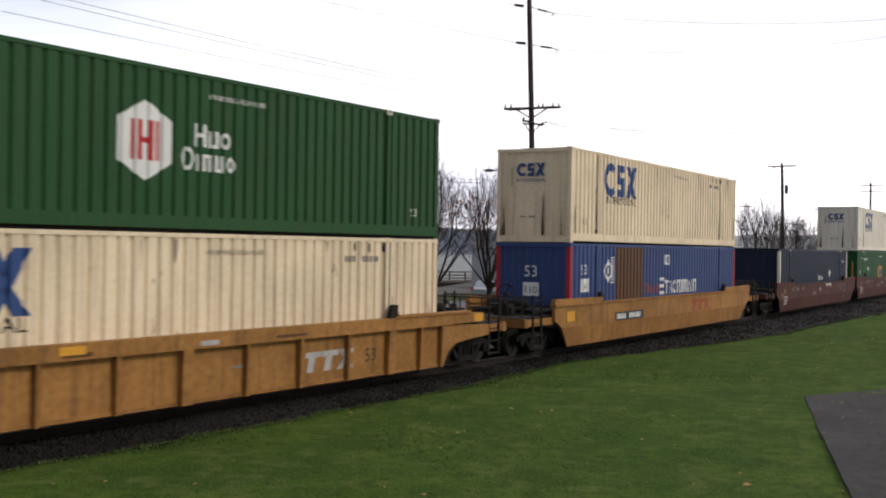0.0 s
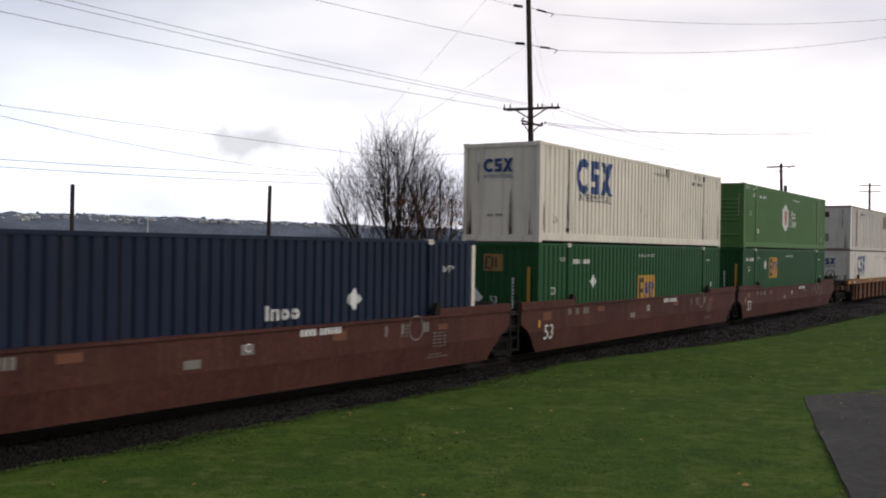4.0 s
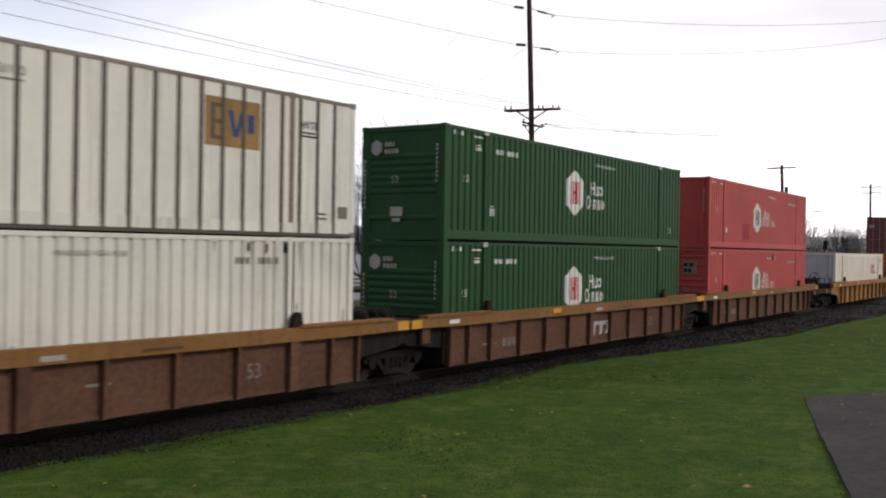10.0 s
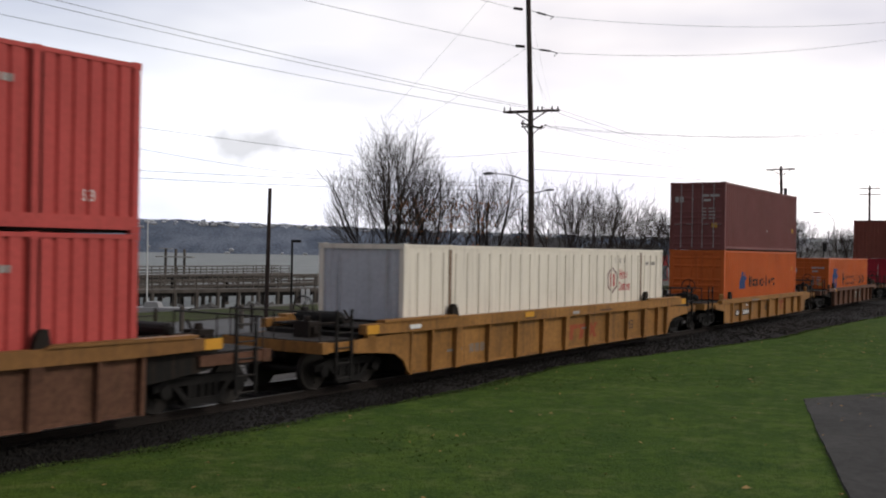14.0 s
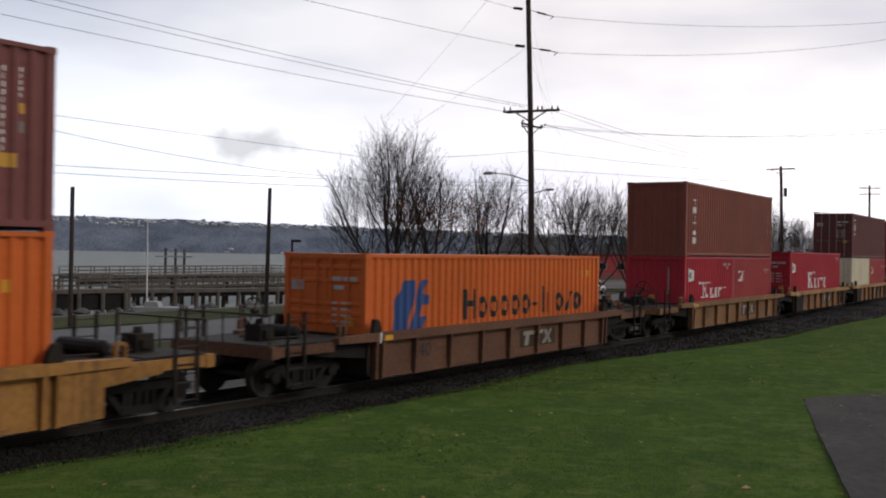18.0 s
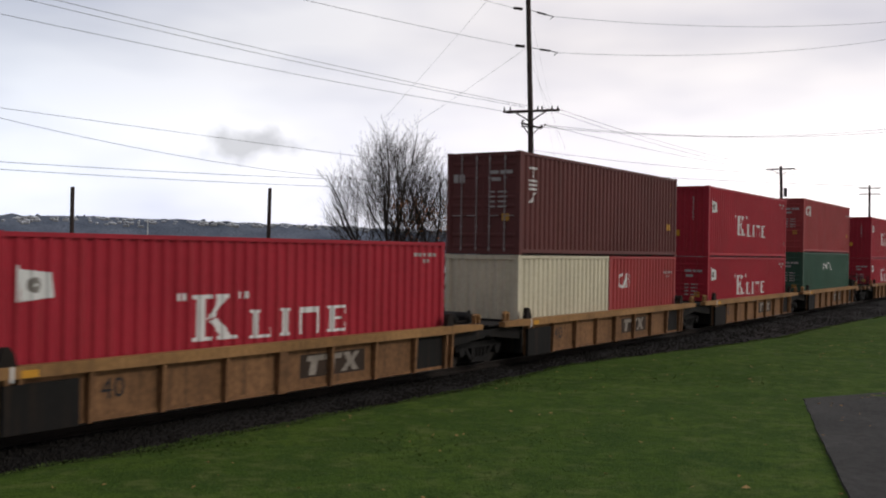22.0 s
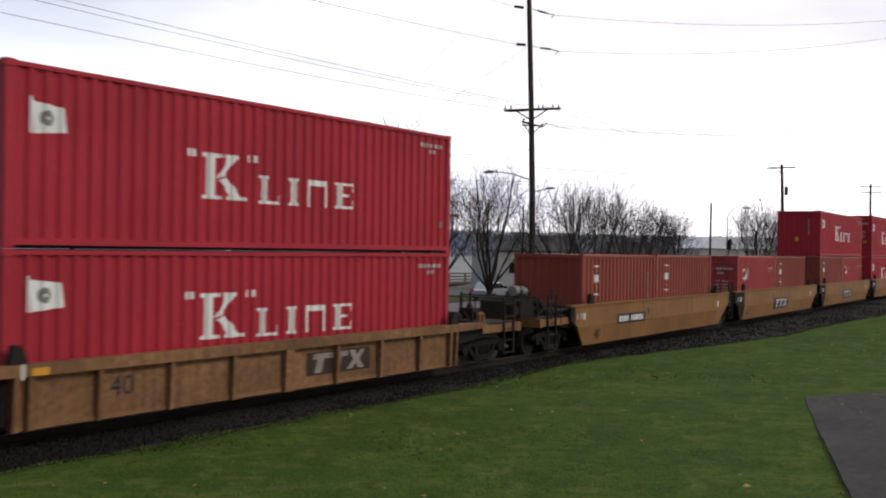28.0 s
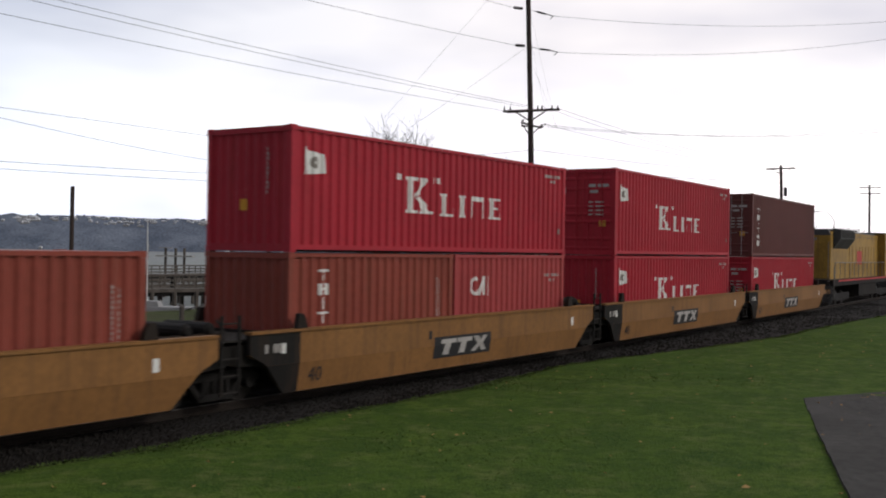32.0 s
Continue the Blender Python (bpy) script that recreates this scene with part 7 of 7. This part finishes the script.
# ---- vehicles ----
def vehicle(label, paint_, pickup=False, category="car"):
    """A car or pickup with its middle at the origin, its nose towards +x."""
    c = thing("pickup" if pickup else "parked_car", label, category, "" if pickup else "parked cars")
    L = 5.7 if pickup else 4.5
    h = L / 2
    w = .96 if pickup else .87
    if pickup:
        side = [(-h, .48), (-h, 1.02), (1.3, 1.06), (h - .35, 1.0), (h, .84), (h, .48)]
        cab = [(-h + .04, 1.0), (-h + .22, 1.55), (-h + .6, 1.68), (.2, 1.72), (.55, 1.66), (1.4, 1.04)]
    else:
        side = [(-h, .35), (-h, .8), (-h + .3, .92), (h - .9, .9), (h, .68), (h, .35)]
        cab = [(-h + .45, .9), (-h + 1.0, 1.42), (.4, 1.44), (1.2, .9)]
    for name, outline, half_w in (("body", side, w), ("cabin", cab, w * .9)):
        soft_edge = part(name, Build().prism(outline, -half_w, half_w), paint_, c).modifiers.new("soft_edge", "BEVEL")
        soft_edge.width, soft_edge.segments = .07, 3
    z0, z1 = (1.12, 1.56) if pickup else (.95, 1.36)
    for sy in (-1, 1):
        y0, y1 = sorted((sy * w * .9, sy * (w * .9 + .012)))
        if pickup:
            part("side_window", Build().prism([(-.5, z0), (-.45, z1), (.5, z1), (1.1, z0)], y0, y1), GLASS, c)
        else:
            part("side_window", Build().prism([(-h + .75, z0), (-h + 1.1, z1), (-.25, z1), (-.25, z0)], y0, y1), GLASS, c)
            part("side_window", Build().prism([(-.15, z0), (-.15, z1), (.35, z1), (.95, z0)], y0, y1), GLASS, c)
        part("mirror", Build().box(.75, .95, sy * w - .02, sy * (w + .18), z0, z0 + .18) if sy > 0 else Build().box(.75, .95, -w - .18, -w + .02, z0, z0 + .18), DARK, c)
        part("headlight", Build().box(h - .06, h + .012, sy * w * .62 - .16, sy * w * .62 + .16, .72 if pickup else .55, .92 if pickup else .68), ROD, c)
        part("tail_light", Build().box(-h - .012, -h + .05, sy * w * .8 - .1, sy * w * .8 + .1, .7, .95), R_MARK, c)
    x0, z2 = (.62, 1.62) if pickup else (.42, 1.42)
    x1, z3 = (1.36, 1.1) if pickup else (1.22, .92)
    part("windscreen", Build().add([(x0, -w * .82, z2), (x0, w * .82, z2), (x1, w * .82, z3), (x1, -w * .82, z3), (x0 + .02, -w * .82, z2 + .01), (x0 + .02, w * .82, z2 + .01), (x1 + .02, w * .82, z3 + .01), (x1 + .02, -w * .82, z3 + .01)],
                                   [(0, 1, 2, 3), (7, 6, 5, 4), (0, 4, 5, 1), (2, 6, 7, 3), (1, 5, 6, 2), (0, 3, 7, 4)]), GLASS, c)
    part("grille", Build().box(h - .02, h + .015, -w * .42, w * .42, .62, .9), DARK, c)
    part("bumper", Build().box(h - .05, h + .08, -w, w, .42, .58), DARK if not pickup else ROD, c)
    r = .4 if pickup else .32
    for x in (-h + .95, h - .95):
        for sy in (-1, 1):
            wh = new("wheel")
            wh.parent = c
            wh.location = (x, sy * (w - .1), r)
            part("tyre", Build().tube((0, -.12, 0), (0, .12, 0), r, n=20), RUBBER, wh)
            part("rim", Build().tube((0, -.13, 0), (0, .13, 0), r * .6, n=14), ROD, wh)
    return c


AHEAD = 90 - 33.77
for s, side, mat, lab in ((50, -28.6, SILVER_CAR, "silver parked car beside the shore road"), (62, -19.6, BLACK_CAR, "dark parked car beside the shore road"), (70, -29, WHITE_CAR, "white parked car beside the shore road"), (84, -20.8, BLACK_CAR, "dark parked car beside the shore road")):
    v_ = vehicle(lab, mat)
    x, y, z = spread(s, side)
    v_.matrix_basis = pose(x, y, z - .05, 0, 0, AHEAD + 8)
PICKUP = vehicle("white pickup truck with a canopy driving on the shore road", WHITE_CAR, True, "pickup truck")


# ---- buildings beyond the trees ----
def shed(x, y, w, d, h, wall, roof, rz, label):
    b = thing("building", label, "building", "low buildings along the road")
    part("wall_shell", Build().box(-w / 2, w / 2, -d / 2, d / 2, -1, h), wall, b)
    part("roof", Build().prism([(-w / 2 - .3, h), (w / 2 + .3, h), (w / 2 - d * .25, h + d * .22), (-w / 2 + d * .25, h + d * .22)], -d / 2 - .3, d / 2 + .3), roof, b)
    k = int(w / 3)
    for i in range(k):
        xx = -w / 2 + 1.2 + i * 3.0
        win = part("window", Build().box(xx, xx + 1.3, -d / 2 - .06, -d / 2 + .02, 1.0, 2.2), WALLS, b)
        part("pane", Build().box(xx + .08, xx + 1.22, -d / 2 - .075, -d / 2 - .05, 1.08, 2.12), GLASS, win)
    part("door", Build().box(w / 2 - 1.1, w / 2 - .2, -d / 2 - .06, -d / 2 + .02, -.4, 1.9), ROOFING, b)
    b.matrix_basis = pose(x, y, 0, 0, 0, rz)


shed(8.5, 108, 9, 7, 3.4, WALLS, ROOFING, 20, "low pale house with a grey roof behind the trees")
shed(30, 172, 13, 8, 3.6, PAINT["brick_red"], ROOFING, 10, "low red building beyond the trees")
shed(56, 195, 22, 10, 4.8, WALLS, SNOW, 15, "long pale building with a snowy roof")
shed(78, 210, 18, 10, 5.5, WALLS, SNOW, 15, "long pale building with a snowy roof")


def far_houses():
    rnd = random.Random(77)
    wall, roof = Build(), Build()
    for i in range(900):
        az = rnd.uniform(-30, 14)
        if noise.noise((az * .8, 7, i % 3 * 2.0)) < rnd.uniform(-.3, .35):
            continue
        top = i % 22 != 0
        k = (rnd.uniform(.84, .99) if az > -16 else rnd.uniform(.7, .99)) if top else rnd.uniform(.0, .12)
        d = 2548 + 260 * k
        z = -3.2 + (ridge(az) + 5) * k ** .8 - 1
        x, y = d * math.sin(radians(az)), d * math.cos(radians(az))
        w, h = rnd.uniform(4, 15), rnd.uniform(1.0, 3.0)
        wall.box(x - w / 2, x + w / 2, y - 12, y - 4, z - 3, z + h * .8)
        roof.prism([(x - w / 2 - .5, z + h * .8), (x + w / 2 + .5, z + h * .8), (x + w * .2, z + h * 1.6), (x - w * .2, z + h * 1.6)], y - 12.5, y - 3.5)
    a = tagged(new("far_houses", wall.mesh("far_houses", WALLS)), "pale houses scattered on the far hills", "houses", kind="stuff")
    b = tagged(new("far_roofs", roof.mesh("far_roofs", SNOW)), "snow-dusted roofs on the far hills", "roofs", kind="stuff")
    trees = Build()
    for i in range(900):
        az = rnd.uniform(-32, 28)
        k = rnd.uniform(.9, 1.02)
        d = 2550 + 260 * k
        x, y, z = d * math.sin(radians(az)), d * math.cos(radians(az)), -3.2 + (ridge(az) + 3.2 + 5 * noise.noise((az * 1.3, 0, 0))) * min(k, 1) ** .8
        h, w = rnd.uniform(1.5, 6) * (1.5 if noise.noise((az * .9, 3, 3)) > .15 else .6), rnd.uniform(3, 8)
        trees.add([(x - w, y, z - 2), (x + w, y, z - 2), (x + w * .3, y, z + h), (x - w * .4, y, z + h * .9), (x, y + w, z - 2)], [(0, 1, 2, 3), (1, 4, 2), (4, 0, 3), (2, 4, 3)])
    # shares the hills' haze-tinted colour
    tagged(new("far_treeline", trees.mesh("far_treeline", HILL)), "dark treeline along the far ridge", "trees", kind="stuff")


far_houses()


# ---- small things on the ground ----
def scatter_mesh(name, verts, faces, mat, label, category):
    me = bpy.data.meshes.new(name)
    me.from_pydata(verts, [], faces)
    me.materials.append(mat)
    return tagged(new(name, me), label, category, kind="stuff")


def track_stones():
    rng = np.random.default_rng(5)
    v, f = [], []
    for i in range(15000):
        s = -22 + 75 * rng.random() ** 1.5
        e = lawn_edge(s)
        side = rng.uniform(.9, e + .15)
        p = on_line(s, side, 0)
        z = float(np.interp(side, (.6, .9, 1.6, 2.3, 3.2, 5.4), (-.2, -.17, -.19, -.205, -.215, -.225))) + p.z
        r = rng.uniform(.022, .05)
        n = len(v)
        k = rng.uniform(.6, 1.25, 6) * r
        v += [(p.x + k[0], p.y, z), (p.x, p.y + k[1], z + .01), (p.x - k[2], p.y, z), (p.x, p.y - k[3], z), (p.x + k[4] * .3, p.y, z + k[5])]
        f += [(n, n + 1, n + 4), (n + 1, n + 2, n + 4), (n + 2, n + 3, n + 4), (n + 3, n, n + 4)]
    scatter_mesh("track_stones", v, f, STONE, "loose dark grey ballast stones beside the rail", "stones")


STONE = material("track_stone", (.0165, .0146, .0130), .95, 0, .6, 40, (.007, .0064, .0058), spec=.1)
track_stones()


def grass_blades():
    rng = np.random.default_rng(8)
    v, f = [], []
    n = 0
    for i in range(90000):
        s = -24 + 62 * rng.random() ** 1.35
        e = lawn_edge(s)
        side = e - .05 + 14 * rng.random() ** 1.5 if i > 15000 else e - .1 + .4 * rng.random() ** 1.3
        x, y, z = spread(s, side)
        if x > 5 + .27 * (y - 13) and y < 26.4 and x + .5 > 5.5 + .265 * (y - 13.4):
            continue
        z += -.02
        h, w, a = rng.uniform(.012, .034) * (1.3 if i < 15000 else 1), .007 + .012 * rng.random(), rng.uniform(0, 6.28)
        c, d = math.cos(a) * w, math.sin(a) * w
        lx, ly = rng.uniform(-.07, .07), rng.uniform(-.07, .07)
        v += [(x - c, y - d, z), (x + c, y + d, z), (x + lx, y + ly, z + h)]
        f.append((n, n + 1, n + 2))
        n += 3
    scatter_mesh("grass", v, f, GRASS, "short mown grass blades", "grass")


grass_blades()


def fallen_leaves():
    rng = np.random.default_rng(21)
    v, f = [], []
    n = 0
    for i in range(330):
        s = -18 + 45 * rng.random()
        x, y, z = spread(s, lawn_edge(s) + .4 + 12 * rng.random())
        r = rng.uniform(.02, .05) if i > 26 else rng.uniform(.05, .085)
        a = rng.uniform(0, 6.28)
        pts = []
        for k in range(6):
            q = r * (1 if k % 2 == 0 else .55)
            pts.append((x + q * math.cos(a + k * 1.047), y + q * math.sin(a + k * 1.047), z + .035 + rng.uniform(0, .03)))
        v += pts
        f.append(tuple(range(n, n + 6)))
        n += 6
    scatter_mesh("fallen_leaves", v, f, LEAF, "dry yellow and brown fallen leaves on the lawn", "leaves")


fallen_leaves()


def sleepers():
    t = thing("track_sleepers", "dark tarred timber sleepers under the rails", "sleepers", kind="structure")
    me = Build().box(-.115, .115, -1.3, 1.3, -.33, -.185).mesh("sleeper", SLEEPER)
    for i in range(200):
        s = -30 + .56 * i
        part("sleeper", me, SLEEPER, t, at=on_rails(s, .5))


sleepers()


# ---- locomotives at the far end ----
def engine(s, label):
    """A road locomotive, its rear towards -x, its middle at the origin."""
    e = thing("locomotive", label, "locomotive", "locomotives of the train")
    h = 11.2
    part("frame", Build().box(-h, h, -1.5, 1.5, 1.25, 1.62), PAINT["grime_and_shade"], e)
    part("hood", Build().prism([(-h + 1.3, 1.62), (-h + 1.3, 4.3), (-h + 1.7, 4.55), (6.0, 4.55), (6.0, 1.62)], -1.0, 1.0), ENGINE_YELLOW, e)
    part("hood_roof", Build().prism([(-1.02, 4.3), (1.02, 4.3), (.8, 4.66), (-.8, 4.66)], -h + 1.28, 6.0, "x"), ENGINE_GREY, e)
    part("radiator_wing", Build().prism([(-1.45, 4.1), (-1.0, 3.5), (1.0, 3.5), (1.45, 4.1), (1.45, 4.7), (-1.45, 4.7)], -h + 2.0, -h + 6.4, "x"), ENGINE_GREY, e, "dark flared radiator housing")
    for sy in (-1, 1):
        part("radiator_grille", Build().box(-h + 2.2, -h + 6.2, sy * 1.46 - .01, sy * 1.46 + .01, 4.15, 4.62), DARK, e)
        for i in range(9):
            x = -h + 6.9 + i * 1.1
            part("hood_door", Build().box(x, x + 1.0, *sorted((sy * 1.0, sy * 1.02)), 1.8, 3.7), ENGINE_YELLOW, e)
        part("stripe", Build().box(-h + 1.3, h - .4, *sorted((sy * 1.5, sy * 1.506)), 1.5, 1.6), R_MARK, e)
        for i in range(14):
            x = -h + .4 + i * 1.45
            part("stanchion", Build().tube((x, sy * 1.46, 1.62), (x, sy * 1.46, 2.65), .022, n=5), ROD, e)
        part("handrail", Build().tube((-h + .4, sy * 1.46, 2.65), (8.0, sy * 1.46, 2.65), .024, n=5), ROD, e)
        for k in range(4):
            part("step", Build().box(-h - .05, -h + .35, *sorted((sy * 1.2, sy * 1.5)), .4 + .3 * k, .44 + .3 * k), STEEL, e)
        part("step_rail", Build().tube((-h - .02, sy * 1.5, .4), (-h - .02, sy * 1.5, 2.4), .022, n=5), ROD, e)
        part("fuel_tank_side", Build().box(-3.2, 3.2, *sorted((sy * 1.3, sy * 1.42)), .45, 1.22), PAINT["grime_and_shade"], e)
    part("fuel_tank", Build().prism([(-1.3, .5), (-1.0, .35), (1.0, .35), (1.3, .5), (1.3, 1.25), (-1.3, 1.25)], -3.2, 3.2, "x"), PAINT["grime_and_shade"], e)
    part("cab", Build().prism([(6.0, 1.62), (6.0, 4.7), (8.4, 4.7), (8.7, 3.5), (8.7, 1.62)], -1.5, 1.5), ENGINE_YELLOW, e)
    part("cab_roof", Build().box(5.9, 8.6, -1.4, 1.4, 4.7, 4.8), ENGINE_GREY, e)
    part("nose", Build().prism([(8.7, 1.62), (8.7, 3.4), (10.0, 3.1), (10.2, 1.62)], -.9, .9), ENGINE_YELLOW, e)
    for sy in (-1, 1):
        part("cab_window", Build().box(6.5, 8.0, *sorted((sy * 1.5, sy * 1.51)), 3.4, 4.3), GLASS, e)
    part("rear_panel", Build().box(-h + 1.26, -h + 1.3, -.95, .95, 1.65, 4.25), ENGINE_YELLOW, e)
    part("rear_lamp", Build().box(-h + 1.2, -h + 1.27, -.2, .2, 4.0, 4.15), ROD, e)
    part("rear_grab", Build().tube((-h + 1.2, -.9, 1.7), (-h + 1.2, -.9, 3.9), .02, n=5), ROD, e)
    part("pilot", Build().prism([(-h - .08, .25), (-h - .08, 1.25), (-h + .1, 1.25), (-h + .1, .25)], -1.4, 1.4), ENGINE_GREY, e)
    part("coupler", Build().box(-h - .75, -h, -.12, .12, .66, .9), DARK, e)
    part("lettering_block", Build().box(-1.8, -.2, -1.028, -1.02, 2.5, 3.4), R_MARK, e, "red block of unreadable lettering")
    sf, ws = shared("sf", side_frame_mesh), shared("ws", wheelset_mesh)
    for x in (-7.2, 7.0):
        root = new("bogie")
        root.parent = e
        root.location = (x, 0, 0)
        for sy in (-1, 1):
            part("side_frame", Build().prism([(-2.3, .45), (-2.3, .75), (2.3, .75), (2.3, .45), (1.4, .3), (-1.4, .3)], *sorted((sy * 1.0, sy * 1.15))), DARK, root)
        for dx in (-1.75, 0, 1.75):
            w = part("wheelset", ws, STEEL, root, at=pose(dx, 0, .42))
            WHEELS.append((w, dx, s + x + dx))
    rides(e, s)


engine(411.7, "yellow diesel locomotive with a grey roof and flared radiators")
engine(435.4, "yellow diesel locomotive with a grey roof and flared radiators")

# ---- a gull that crosses the sky ----
GULL = thing("gull", "dark-looking gull gliding across the cloudy sky", "bird")
part("body", Build().tube((-.24, 0, 0), (.05, 0, .01), .03, .08, 8).tube((.05, 0, .01), (.26, 0, .02), .08, .03, 8), ENGINE_GREY, GULL)
for sy in (-1, 1):
    part("wing", Build().add([(.1, 0, .03), (.16, sy * .3, .14), (-.02, sy * .62, .08), (-.08, sy * .3, .12), (-.1, 0, .03), (.02, sy * .3, .16)],
                             [(0, 1, 5, 4), (1, 2, 5), (5, 2, 3), (4, 5, 3), (0, 4, 3, 1), (1, 3, 2)]), ENGINE_GREY, GULL)
part("tail", Build().prism([(-.24, 0), (-.38, .07), (-.38, -.07)], -.008, .008, "z"), ENGINE_GREY, GULL)


FLIGHT = ((0, 180, 40, 30), (18, 48, 76, 22.5), (19, 33.7, 83.4, 20.2), (19.5, 31.2, 84.4, 18.5), (20, 23.3, 86.9, 18.5), (21, 15.1, 88.7, 12.5), (22, 7.2, 89.7, 8.4), (26, -40, 160, 14), (32, -140, 260, 20))


def motions():
    times = [0, 1 / 30] + [float(i) for i in range(1, 32)] + [32 - 1 / 30, 32]
    gone = {t: travelled(t) for t in times}
    for ob, s, lift in MOVING:
        walk(ob, [(t, on_rails(s - gone[t]) @ pose(0, 0, lift)) for t in times])
    walk(PICKUP, [(t, pose(*spread(21.5 - 12.5 * t, -24, -.05), 0, 0, 90 - 33.77 + 180)) for t in (0, 1 / 30, 1, 2, 4, 8, 16, 31, 32 - 1 / 30, 32)])
    walk(GULL, [(t, pose(x, y, z, 0, 0, 190)) for t, x, y, z in FLIGHT])
    for w, dx, s in WHEELS:
        # a wheelset turns by the way that it rolls while it is near
        t0, t1 = max(0, (s - 90) / 11.25), min(32, (s + 30) / 11.25)
        i0, i1 = int(t0 * 30), int(t1 * 30)
        ts = sorted({0, 960} | set(range(i0, i1 + 1)))
        start = travelled(i0 / 30)
        rows = []
        for i in ts:
            k = min(max(i, i0), i1)
            a = -(travelled(k / 30) - start) / .42
            rows.append((i / 30, pose(dx, 0, .42, 0, math.degrees(a) % 360, 0)))
        walk(w, rows)


motions()
